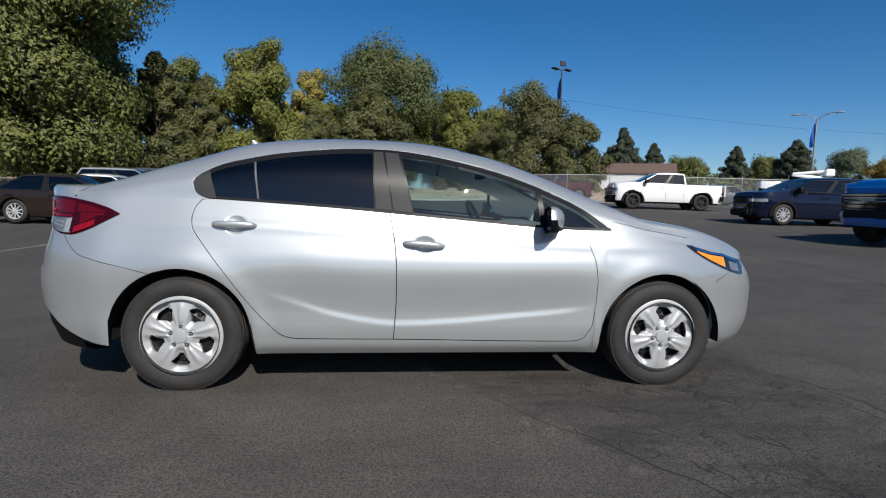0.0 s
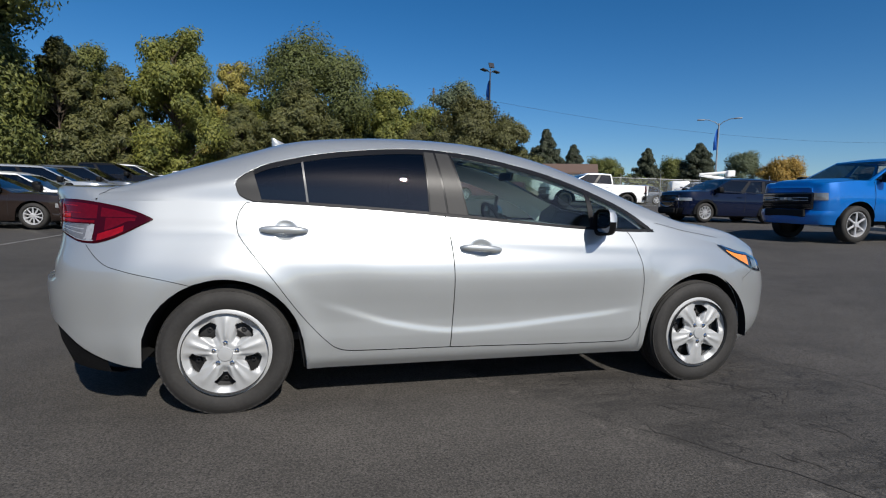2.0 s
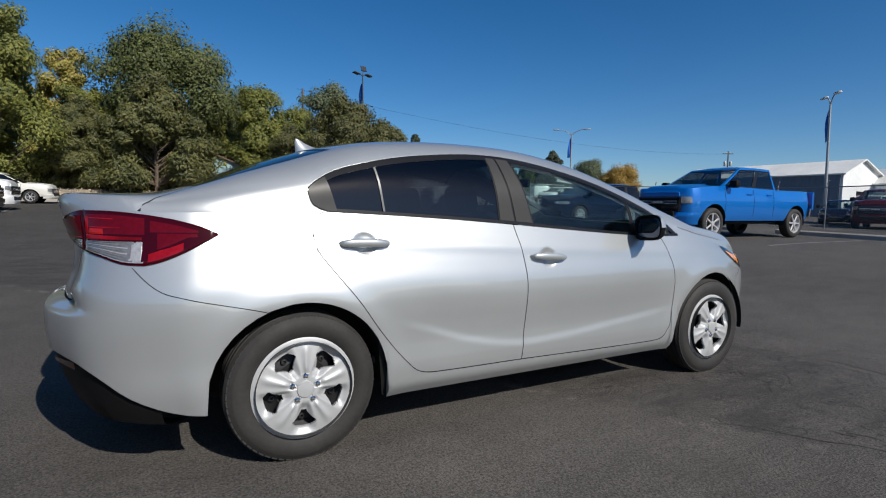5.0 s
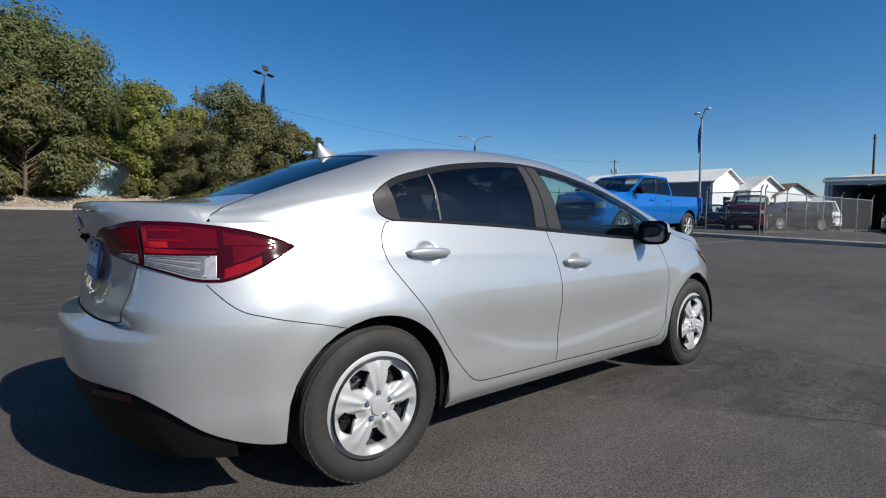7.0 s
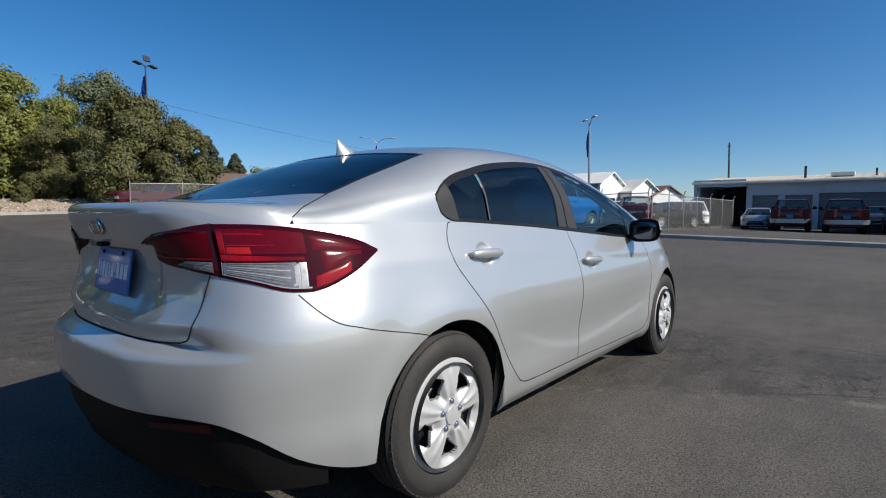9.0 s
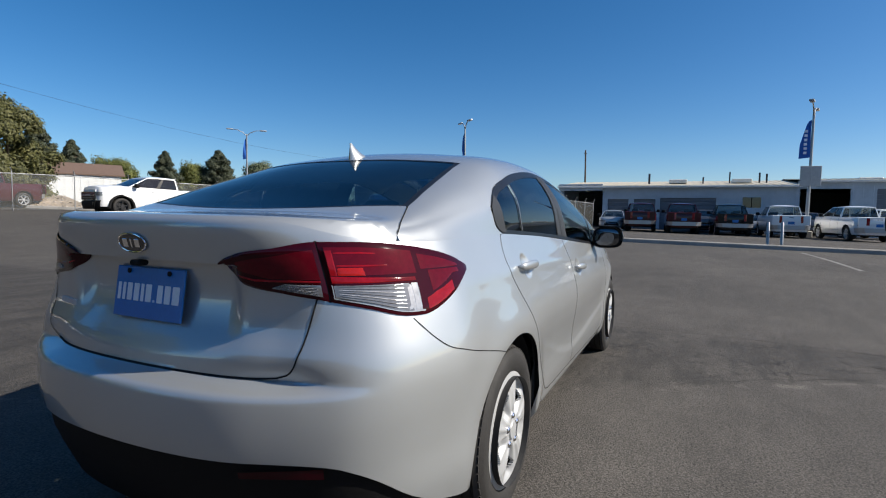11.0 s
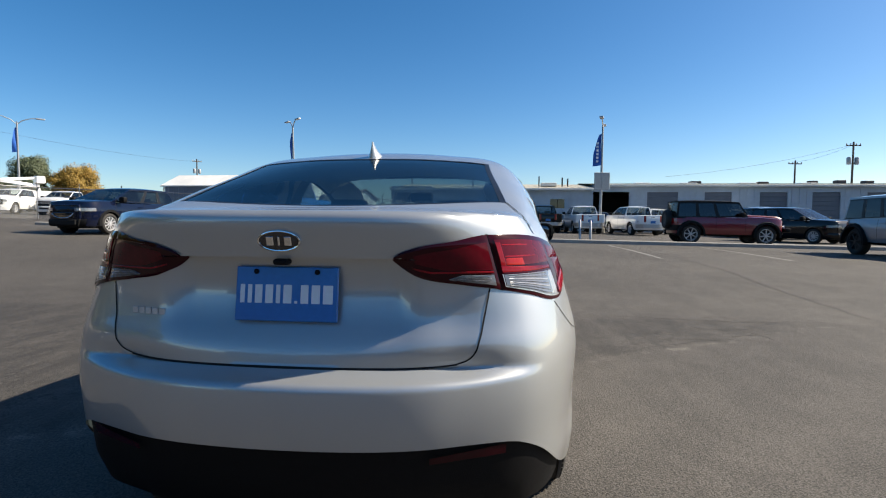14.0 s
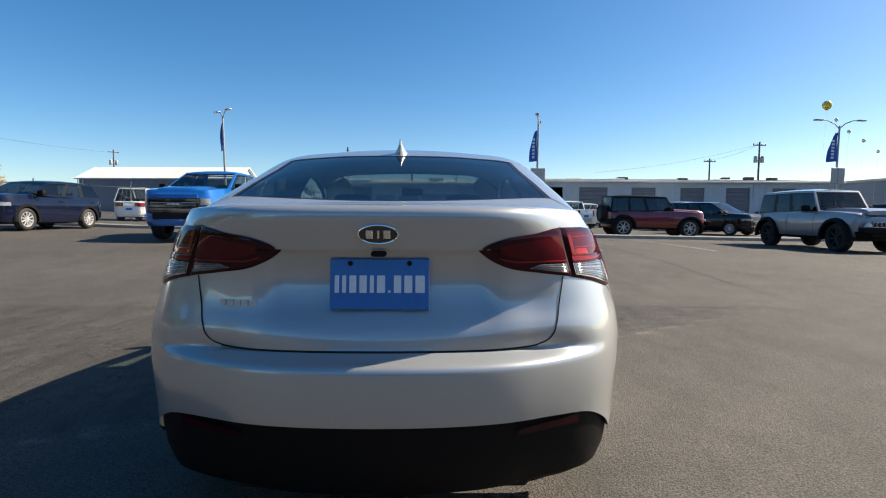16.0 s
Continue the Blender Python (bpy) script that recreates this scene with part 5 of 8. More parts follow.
BLUE_PAINT = paint("bright_blue_paint", (0.001, 0.14, 0.49), 0.3, 0.28)
NAVY_PAINT = paint("navy_paint", (0.004, 0.007, 0.022), 0.0, 0.25)
WHITE_PAINT = material("white_car_paint", (0.78, 0.78, 0.77), 0.3, coat=1.0, grain=0.02, scale=40, stain=0.03)
RED_PAINT = paint("dark_red_paint", (0.17, 0.003, 0.016), 0.05, 0.3)
MAROON_PAINT = paint("maroon_paint", (0.05, 0.006, 0.010), 0.0, 0.35)
BLACK_PAINT = paint("black_car_paint", (0.007, 0.007, 0.008), 0.0, 0.25)
BROWN_PAINT = paint("dark_brown_paint", (0.020, 0.014, 0.012), 0.05, 0.3)
GREY_PAINT = paint("grey_car_paint", (0.10, 0.11, 0.125), 0.5, 0.3)
LIGHT_PAINT = paint("light_silver_paint", (0.42, 0.44, 0.46), 0.5, 0.3)
TAN_PAINT = material("faded_cream_paint", (0.58, 0.57, 0.52), 0.4, coat=0.5, grain=0.03, scale=20)
BUMPER_STEEL = material("dull_bumper_steel", (0.42, 0.42, 0.43), 0.38, metal=0.8, grain=0.06, scale=20)
CAR_GLASS = glass("car_window_glass", (0.07, 0.078, 0.08), ior=1.6)
SCREEN_GLASS = glass("car_windscreen_glass", (0.66, 0.72, 0.70), ior=1.5)
GREY_SILVER_PAINT = paint("silver_grey_paint", (0.27, 0.28, 0.31), 0.4, 0.35)
LAMP_CLEAR = material("lamp_glass", (0.55, 0.56, 0.58), 0.12, metal=0.1, coat=1.0, grain=0.15, scale=20)
LAMP_SMOKE = material("smoked_headlamp_glass", (0.24, 0.245, 0.25), 0.08, metal=0.2, coat=1.0, grain=0.2, scale=14)
LAMP_RED = material("tail_lamp_glass", (0.25, 0.006, 0.008), 0.15, coat=1.0, grain=0.1, scale=20)


def far_tyre(r, w):
    bm = bmesh.new()
    q = r * 0.68
    lathe(bm, [(q, w * 0.40), (q + 0.03, w * 0.5), (r * 0.88, w * 0.5), (r * 0.97, w * 0.42), (r, w * 0.33), (r, -w * 0.33), (r * 0.97, -w * 0.42), (r * 0.88, -w * 0.5), (q, -w * 0.4)], 36)
    return bm


def far_rim(r, w, spokes):
    bm = bmesh.new()
    q = r * 0.68
    lathe(bm, [(q, w * 0.42), (q - 0.012, w * 0.42), (q - 0.03, w * 0.30), (q - 0.035, 0.0)], 36)
    for k in range(spokes):
        a = 2 * math.pi * k / spokes
        m = Matrix.Rotation(-a, 4, "Y")
        box(bm, (r * 0.08, w * 0.28, -r * 0.055), (q - 0.01, w * 0.38, r * 0.055), 0.008, m=m)
    lathe(bm, [(r * 0.15, w * 0.28), (r * 0.14, w * 0.42), (0.001, w * 0.43)], 16)
    return bm


WHEEL_CACHE = {}


def vehicle_wheels(car, wb, half, r, w, rim_mat, spokes):
    key = (r, w, rim_mat.name, spokes)
    if key not in WHEEL_CACHE:
        bmv = bmesh.new()
        lathe(bmv, [(r * 0.65, 0.0), (0.001, 0.0)], 24)
        WHEEL_CACHE[key] = (finish("tyre", far_tyre(r, w), RUBBER), finish("rim", far_rim(r, w, spokes), rim_mat), finish("brake_disc", bmv, STEEL_BLACK))
    tyre, rim_me, disc = WHEEL_CACHE[key]
    for x in (0.0, wb):
        for sg in (-1, 1):
            hub = new("wheel")
            hub.parent = car
            hub.matrix_basis = Matrix.Translation((x, sg * (half - w * 0.5 - 0.02), r)) @ (Matrix.Rotation(math.pi, 4, "Z") if sg < 0 else Matrix.Identity(4)) @ Matrix.Rotation(0.7 * x + sg, 4, "Y")
            for nm, me in (("tyre", tyre), ("rim", rim_me), ("brake_disc", disc)):
                o = new(nm, me)
                o.parent = hub


def vehicle(name, label, category, body, wb, fo, ro, half, r, belt, hood, roof, cab, clear=0.28, bed=0.0, rim_mat=None, spokes=6,
            flare=None, tyre_w=0.24, nose=0.5, split=0.5, tumble=0.16, grille="wide", square=6.0, roof_mat=None, windows=2, rear_glass=True, group="", cab_mat=None):
    """A parked vehicle: rear axle at the origin, front towards +x.
    cab: where the cabin starts, its roof starts, its roof ends, and the windscreen meets the bonnet."""
    car = thing(name, label, category, group)
    rim_mat = rim_mat or ALLOY
    x_r, x_f = -ro, wb + fo
    xc, hl = (x_r + x_f) / 2, (x_f - x_r) / 2
    c0, c1, c2, c3 = cab
    arch = r * (1.24 if bed else 1.17)

    def w_at(x, z):
        u = abs(x - xc) / hl
        w = half * (1 - 0.16 * u ** 10) * max(0.0, 1 - u ** (square * 4)) ** 0.25 if u < 1 else half * 0.0
        w = max(w, half * 0.62)
        zs = 0.74 * belt
        w -= half * (0.055 * max(0, (z - zs) / (belt - zs)) ** 1.6 + 0.05 * min(1, max(0, (zs - z) / (zs - clear))) ** 2 + 0.03 * max(0, (clear + 0.12 - z) / 0.12))
        return w

    def top_at(x):
        if x > c3 - 0.05:
            f = min(1, max(0, (x - c3) / (x_f - c3)))
            return hood - (hood - hood * 0.93) * f ** 2.0 - 0.10 * smooth01((f - 0.9) / 0.1)
        if bed and x < c0:
            return belt
        f = min(1, max(0, (x - x_r) / max(0.2, c0 - x_r + 0.2)))
        base = belt + (hood - belt) * min(1, max(0, (x - c0) / (c3 - c0)))
        return base if bed else min(base, belt - 0.06 * (1 - f) ** 2)

    def low_at(x):
        z = clear
        for c in (0.0, wb):
            d = arch ** 2 - (x - c) ** 2
            if d > 0:
                z = max(z, r + math.sqrt(d))
        if x > wb + arch:
            z = max(z, clear + 0.02)
        return min(z, top_at(x) - 0.12)

    xs = sorted(set([round(v, 4) for v in spread(x_r, x_r + 0.15, 8) + spread(x_f - 0.2, x_f, 10) + spread(x_r + 0.15, x_f - 0.2, 34)]
                    + [round(c + arch * math.cos(a), 4) for c in (0, wb) for a in spread(0, math.pi, 19) if x_r < c + arch * math.cos(a) < x_f]))
    bm = bmesh.new()
    nz = 9
    for sg in (1, -1):
        rows = []
        for x in xs:
            a, b = low_at(x), top_at(x)
            col = [Vector((x, sg * w_at(x, a + (b - a) * j / nz), a + (b - a) * j / nz)) for j in range(nz + 1)]
            rows.append(col)
        sided(bm, rows, -sg)
        deck = []
        for x in xs:
            b = top_at(x)
            w = w_at(x, b)
            on_hood = smooth01((x - c3) / 0.1) * smooth01((x_f - x) / 0.2)
            mid = 0.022 + (0.055 if bed else 0.028) * on_hood
            deck.append([Vector((x, sg * w, b)), Vector((x, sg * (w - 0.07), b + 0.022)), Vector((x, sg * w * 0.70, b + 0.024)), Vector((x, sg * w * 0.62, b + 0.6 * mid + 0.010)), Vector((x, sg * w * 0.5, b + mid)), Vector((x, 0, b + mid + 0.006))])
        if bed:
            keep_f = [d for d in deck if d[0].x >= c0 - 0.02]
            sided(bm, keep_f, -sg)
            rails = [[d[0], d[1], d[1] - Vector((0, 0, 0.42))] for d in deck if d[0].x <= c0 + 0.02]
            sided(bm, rails, -sg)
        else:
            sided(bm, deck, -sg)
    for x, flip in ((x_r, 1), (x_f, -1)):
        a, b = low_at(x), top_at(x)
        rows = []
        for j in range(nz + 1):
            z = a + (b - a) * j / nz
            w = w_at(x, z)
            bulge = 0.05 * (1 - ((j / nz) * 2 - 1) ** 4)
            rows.append([Vector((x - flip * bulge * (1 - q ** 4) - flip * 0.0, w * q, z)) for q in spread(-1, 1, 9)])
        crown = 0.024
        rows.append([Vector((x, w * q, b + crown * min(1, (1 - abs(q)) * 4))) for q in spread(-1, 1, 9)])
        sheet(bm, rows)
    tidy(bm, 0.002)
    part("body", bm, body, car, angle=40)
    if bed:
        bm = bmesh.new()
        box(bm, (x_r + 0.06, -half + 0.1, belt - 0.42), (c0 - 0.02, half - 0.1, belt - 0.38))
        part("bed_floor", bm, PLASTIC_BLACK, car)
        bm = bmesh.new()
        box(bm, (x_r - 0.02, -half + 0.06, belt - 0.55), (x_r + 0.05, half - 0.06, belt + 0.015), 0.02)
        tg = part("tailgate", bm, body, car)
        bm = bmesh.new()
        box(bm, (x_r - 0.035, -0.12, belt - 0.16), (x_r - 0.018, 0.12, belt - 0.10), 0.005)
        part("tailgate_handle", bm, PLASTIC_BLACK, tg)
    bm = bmesh.new()
    box(bm, (x_r + 0.25, -half * 0.72, clear * 0.8), (x_f - 0.3, half * 0.72, clear + 0.35), 0.03)
    part("underbody", bm, VOID, car)
    for c in (0, wb):
        for sg in (1, -1):
            bm = bmesh.new()
            rows = [[Vector((c + arch * 1.01 * math.cos(a), sg * y, r + arch * 1.01 * math.sin(a))) for a in spread(-0.1, math.pi + 0.1, 21)] for y in (half * 0.5, half * 0.93)]
            sheet(bm, rows)
            part("wheel_well", bm, VOID, car)
    if flare is not None:
        for c in (0, wb):
            for sg in (1, -1):
                bm = bmesh.new()
                rows = []
                for a in spread(-0.15, math.pi + 0.15, 23):
                    x, z = math.cos(a), math.sin(a)
                    y0 = half * 0.97
                    rows.append([Vector((c + arch * 0.97 * x, sg * (y0 - 0.02), r + arch * 0.97 * z)), Vector((c + arch * 0.98 * x, sg * (y0 + flare), r + arch * 0.98 * z)),
                                 Vector((c + (arch + 0.07) * x, sg * (y0 + flare * 0.9), r + (arch + 0.07) * z)), Vector((c + (arch + 0.10) * x, sg * (y0 - 0.01), r + (arch + 0.10) * z))])
                sheet(bm, rows)
                part("wheel_arch", bm, PLASTIC_BLACK, car, "black plastic wheel arch")
    def wrap(front, z0, z1, inner, reach, off, n=4):
        """A skin round a corner of the body, from its side over to the end face; one for each side."""
        x_e, d = (x_f, 1) if front else (x_r, -1)
        out = []
        for sg_ in (1, -1):
            rows_ = []
            for q in spread(0, 1, 9):
                x = x_e - d * reach * (1 - q)
                rows_.append([Vector((x + d * off * q, sg_ * (w_at(x, z) + off), z)) for z in spread(z0, z1, n)])
            w0 = w_at(x_e, (z0 + z1) / 2)
            for q in spread(0.97, inner / w0, 9):
                rows_.append([Vector((x_e + d * (0.052 * (1 - q ** 4) + off), sg_ * w0 * q, z)) for z in spread(z0, z1, n)])
            out.append((sg_, rows_))
        return out

    # cabin: four slanted sides and a roof
    yb = w_at((c0 + c3) / 2, belt) - 0.015
    yt = yb - tumble
    zb0, zb1 = top_at(c0 + 0.02), top_at(c3)

    def cabin_pt(u, v, side):
        """u along the cabin from its rear to its front, v from the belt to the roof."""
        xb, xt = c0 + (c3 - c0) * u, c1 + (c2 - c1) * u
        zb = zb0 + (zb1 - zb0) * u
        zt = roof - 0.05 - 0.018 * (2 * u - 1) ** 2
        return Vector((xb + (xt - xb) * v, side * (yb + (yt - yb) * v ** 1.15), zb + (zt - zb) * v))
    bm = bmesh.new()
    # roof and pillars
    rows = []
    for u in spread(0, 1, 15):
        e = cabin_pt(u, 1, 1)
        cr = 0.05 * (1 - (2 * u - 1) ** 4)
        rows.append([Vector((e.x, e.y * q, e.z + cr * (1 - abs(q) ** 3) + 0.01 * (1 - q * q))) for q in spread(-1, 1, 13)])
    sheet(bm, rows)
    part("roof", bm, roof_mat or body, car)
    cab_mat = cab_mat or body
    for sg in (1, -1):
        bm = bmesh.new()
        strip = 0.055
        n = windows
        cuts = [0.0] + [split * (k + 1) / (n - 1) if n > 1 else 0 for k in range(n - 1)] + [1.0]
        if n == 1:
            cuts = [0.0, 1.0]
        elif n == 2:
            cuts = [0.0, split, 1.0]
        else:
            cuts = [0.0, split * 0.55, 0.5 + split * 0.15, 1.0]
        length = abs(c2 - c1) + 0.4
        pw = 0.05 / length * 1.2

        def quad(bm_, u0, u1, v0, v1, lift=0.0):
            rows_ = []
            for i in range(7):
                u = u0 + (u1 - u0) * i / 6
                rows_.append([cabin_pt(u, v0 + (v1 - v0) * j / 4, sg) + Vector((0, sg * lift, 0)) for j in range(5)])
            sided(bm_, rows_, -sg)
        quad(bm, 0, 1, 0, 0.06)
        quad(bm, 0, 1, 0.90, 1.0)
        for k, cc in enumerate(cuts):
            quad(bm, max(0, cc - pw), min(1, cc + pw), 0.06, 0.90)
        part("side_frame", bm, cab_mat, car)
        bm = bmesh.new()
        quad(bm, pw, 1 - pw, 0.045, 0.085, 0.006)
        quad(bm, pw, 1 - pw, 0.87, 0.905, 0.006)
        for cc in cuts[1:-1]:
            quad(bm, max(0, cc - pw * 1.1), min(1, cc + pw * 1.1), 0.05, 0.90, 0.004)
        part("window_trim", bm, TRIM_BLACK, car, "black window trim")
        for a, b in zip(cuts, cuts[1:]):
            bm = bmesh.new()
            quad(bm, a + pw, b - pw, 0.06, 0.90, -0.006)
            part("side_window", bm, CAR_GLASS, car, "tinted side window")
    for u, nm in ((1.0, "windscreen"), (0.0, "rear_window")):
        if nm == "rear_window" and not rear_glass:
            continue
        bm = bmesh.new()
        fr = bmesh.new()
        d = 1 if u else -1

        def face_pt(q, v):
            p = cabin_pt(u, v, 1)
            return Vector((p.x + d * 0.05 * (1 - q * q), p.y * q, p.z))
        sheet(bm, [[face_pt(q, v) for q in spread(-0.93, 0.93, 11)] for v in spread(0.05, 0.94, 6)])
        for q0, q1, v0, v1 in ((-1, -0.93, 0, 1), (0.93, 1, 0, 1), (-0.93, 0.93, 0.94, 1), (-0.93, 0.93, 0, 0.05)):
            sheet(fr, [[face_pt(q, v) for q in spread(q0, q1, 7)] for v in spread(v0, v1, 5)])
        wnd = part(nm, bm, SCREEN_GLASS, car)
        part("window_surround", fr, cab_mat, wnd)
    bm = bmesh.new()
    box(bm, (c0 + 0.2, -yb + 0.1, 0.5), (c3 - 0.3, yb - 0.1, belt - 0.08))
    part("cabin_floor", bm, SEAT_DARK, car)
    for k in (0.35, 0.62):
        xx = c0 + (c3 - c0) * k
        for sg in (-1, 1):
            bm = bmesh.new()
            box(bm, (xx - 0.08, sg * 0.4 - 0.22, belt - 0.12), (xx + 0.06, sg * 0.4 + 0.22, belt + 0.22), 0.05)
            part("seat", bm, SEAT_DARK, car)
    # joints and handles of the doors
    door_x = [c0 + (c3 - c0) * (0.10 if not bed else 0.06), c0 + (c3 - c0) * (split if windows > 1 else 0.15), c3 - 0.12]
    for sg in (1, -1):
        for x in door_x:
            rows = []
            bm = bmesh.new()
            for j in range(10):
                z = max(low_at(x), clear + 0.12) + (top_at(x) - 0.02 - max(low_at(x), clear + 0.12)) * j / 9
                rows.append([Vector((x - 0.006, sg * (w_at(x, z) + 0.004), z)), Vector((x + 0.006, sg * (w_at(x, z) + 0.004), z))])
            sheet(bm, rows)
            part("door_joint", bm, VOID, car)
        for x in (door_x[0] + 0.22, door_x[1] + 0.22):
            bm = bmesh.new()
            z = belt - 0.13
            box(bm, (x - 0.11, sg * (w_at(x, z) + 0.022) - 0.012, z - 0.016), (x + 0.11, sg * (w_at(x, z) + 0.022) + 0.012, z + 0.016), 0.008)
            part("door_handle", bm, body, car)
        bm = bmesh.new()
        mx = c3 - 0.32
        box(bm, (mx - 0.09, sg * (yb + 0.17) - 0.11, belt + 0.03), (mx + 0.10, sg * (yb + 0.17) + 0.11, belt + 0.23), 0.05, seg=2)
        tube(bm, [(mx, sg * (yb - 0.02), belt + 0.06), (mx, sg * (yb + 0.1), belt + 0.10)], 0.03, 8)
        part("side_mirror", bm, PLASTIC_BLACK, car)
    # nose: grille, lamps, bumper
    zf = top_at(x_f)
    gw = {"wide": 0.70, "slots": 0.5, "small": 0.45}[grille] * half
    gz0, gz1 = {"wide": (0.46, 0.93), "slots": (0.58, 0.90), "small": (0.50, 0.78)}[grille]
    gz0, gz1 = zf * gz0 + 0.05, zf * gz1
    if bed:
        gz0 = zf * 0.60
    bm = bmesh.new()
    box(bm, (x_f + 0.01, -gw, gz0), (x_f + 0.065, gw, gz1), 0.03)
    gr = part("grille", bm, LAMP_BLACK, car, "black grille")
    if grille == "slots":
        for k in range(7):
            y = -gw + 2 * gw * (k + 0.5) / 7
            bm = bmesh.new()
            for s_ in (-1, 1):
                tube(bm, [(x_f + 0.07, y + s_ * gw / 9, gz0 + 0.03), (x_f + 0.07, y + s_ * gw / 9, gz1 - 0.03)], 0.016, 6)
            part("grille_slot", bm, body, gr)
    else:
        for k in range(4):
            bm = bmesh.new()
            z = gz0 + (gz1 - gz0) * (k + 0.7) / 4.6
            box(bm, (x_f + 0.06, -gw * 0.94, z - 0.012), (x_f + 0.075, gw * 0.94, z + 0.012), 0.005)
            part("grille_bar", bm, PLASTIC_BLACK, gr)
        if grille == "wide":
            zb_ = gz0 + (gz1 - gz0) * 0.62
            for y0, y1 in ((-0.42, -0.14), (0.14, 0.42)):
                bm = bmesh.new()
                tube(bm, [(x_f + 0.08, gw * 2 * y0, zb_ - 0.03), (x_f + 0.08, gw * 2 * y0, zb_ + 0.03), (x_f + 0.08, gw * 2 * y1, zb_ + 0.03), (x_f + 0.08, gw * 2 * y1, zb_ - 0.03), (x_f + 0.08, gw * 2 * y0, zb_ - 0.03)], 0.010, 6)
                part("grille_frame", bm, ALLOY, gr)
            for k in range(3):
                bm = bmesh.new()
                box(bm, (x_f + 0.072, -0.17 + k * 0.115, zb_ - 0.035), (x_f + 0.085, -0.07 + k * 0.115, zb_ + 0.035), 0.004)
                part("name_bar", bm, ALLOY, gr)
    for sg in (1, -1):
        bm = bmesh.new()
        if grille == "slots":
            lathe(bm, [(0.10, x_f + 0.03), (0.10, x_f + 0.075), (0.07, x_f + 0.085), (0.001, x_f + 0.09)], 24, "x", (0, sg * half * 0.62, zf * 0.76))
        else:
            tall_ = 0.17 if bed else 0.11
            top_ = gz1 - 0.01 if bed else zf - 0.07
            for sg_, rows in wrap(True, top_ - tall_, top_, gw + 0.01, 0.16 if bed else 0.34, 0.014):
                if sg_ == sg:
                    sheet(bm, rows)
        hl_ = part("headlamp", bm, LAMP_CLEAR if grille == "slots" else LAMP_SMOKE, car)
        if grille != "slots":
            bm = bmesh.new()
            for sg_, rows in wrap(True, top_ - tall_ * 0.78, top_ - tall_ * 0.2, min(gw + 0.05, half * 0.5), 0.02, 0.022):
                if sg_ == sg:
                    sheet(bm, rows[4:15])
            part("lamp_insert", bm, LAMP_CLEAR, hl_)
        bm = bmesh.new()
        zt = (belt if bed else belt - 0.02)
        tall = 0.42 if bed else 0.24
        tw = 0.16 if bed else 0.34
        for sg_, rows in wrap(False, zt - tall, zt - 0.03, w_at(x_r, zt) - tw * 0.7, 0.12 if bed else 0.26, 0.012):
            if sg_ == sg:
                sheet(bm, rows)
        part("tail_lamp", bm, LAMP_RED, car)
    bm = bmesh.new()
    for sg_, rows in wrap(True, clear + (0.02 if not bed else -0.10), gz0 - 0.015, 0.0, 0.42 if flare is None else 0.12, 0.03, 6):
        rows = [[p.lerp(Vector((p.x + 0.035, p.y, p.z)), 0 if k in (0, 5) else 1) for k, p in enumerate(r_)] for r_ in rows]
        sheet(bm, rows)
    tidy(bm, 0.002)
    fb = part("front_bumper", bm, PLASTIC_BLACK if flare is not None else body, car)
    bm = bmesh.new()
    box(bm, (x_f + 0.06, -0.55 * half, clear + 0.07), (x_f + 0.122, 0.55 * half, clear + 0.24), 0.02)
    part("air_intake", bm, VOID, fb)
    if not bed and grille == "small":
        bm = bmesh.new()
        tube(bm, [(x_f + 0.085, y_, gz0 + 0.02 + 0.16 * (abs(y_) / gw) ** 3) for y_ in spread(-gw, gw, 15)], 0.014, 6)
        part("grille_trim", bm, CHROME, gr)
    bm = bmesh.new()
    for sg_, rows in wrap(False, clear + 0.12, clear + 0.36, 0.0, 0.30, 0.03 if not bed else 0.07, 6):
        sheet(bm, rows)
    tidy(bm, 0.002)
    part("rear_bumper", bm, (BUMPER_STEEL if bed else body) if flare is None else PLASTIC_BLACK, car)
    bm = bmesh.new()
    box(bm, (x_r - 0.065, -0.16, belt - 0.50), (x_r - 0.048, 0.16, belt - 0.34), 0.004)
    part("plate", bm, PLATE_BLUE, car)
    vehicle_wheels(car, wb, half, r, tyre_w, rim_mat, spokes)
    return car


def place(car, x, y, heading, dz=0.0):
    a = radians(heading)
    wb = 3.0
    z0 = lift(x, y)
    z1 = lift(x + wb * math.cos(a), y + wb * math.sin(a))
    pitch = -math.degrees(math.atan2(z1 - z0, wb))
    car.matrix_world = pose(x, y, z0 + dz, 0, 0, heading) @ pose(0, 0, 0, 0, pitch, 0)
    return car


def pickup(label, body, wb=3.57, roof=1.95, r=0.41, bed=1.7, name="pickup_truck", rim_mat=None, flare=None, crew=True, group="", belt=1.30, hood=1.36, fo=0.98, ro=1.22, clear=0.38):
    return vehicle(name, label, "pickup truck", body, wb, fo, ro, 1.0, r, belt, hood, roof, (wb - 2.75 if crew else wb - 1.9, wb - 2.66 if crew else wb - 1.8, wb - 1.32, wb - 0.30),
                   clear=clear, bed=bed, rim_mat=rim_mat, flare=flare, tyre_w=0.28, tumble=0.17, grille="wide", square=8, windows=2 if crew else 1, split=0.44, group=group)


def suv(label, body, wb=2.70, roof=1.68, belt=1.07, hood=1.13, r=0.355, flare=None, group="", half=0.92, name="suv"):
    return vehicle(name, label, "suv", body, wb, 0.92, 0.92, half, r, belt, hood, roof, (-0.72, -0.38, wb - 1.15, wb - 0.12), clear=0.25, flare=flare, tumble=0.16, grille="small", square=4, windows=3, split=0.55, spokes=10, group=group)


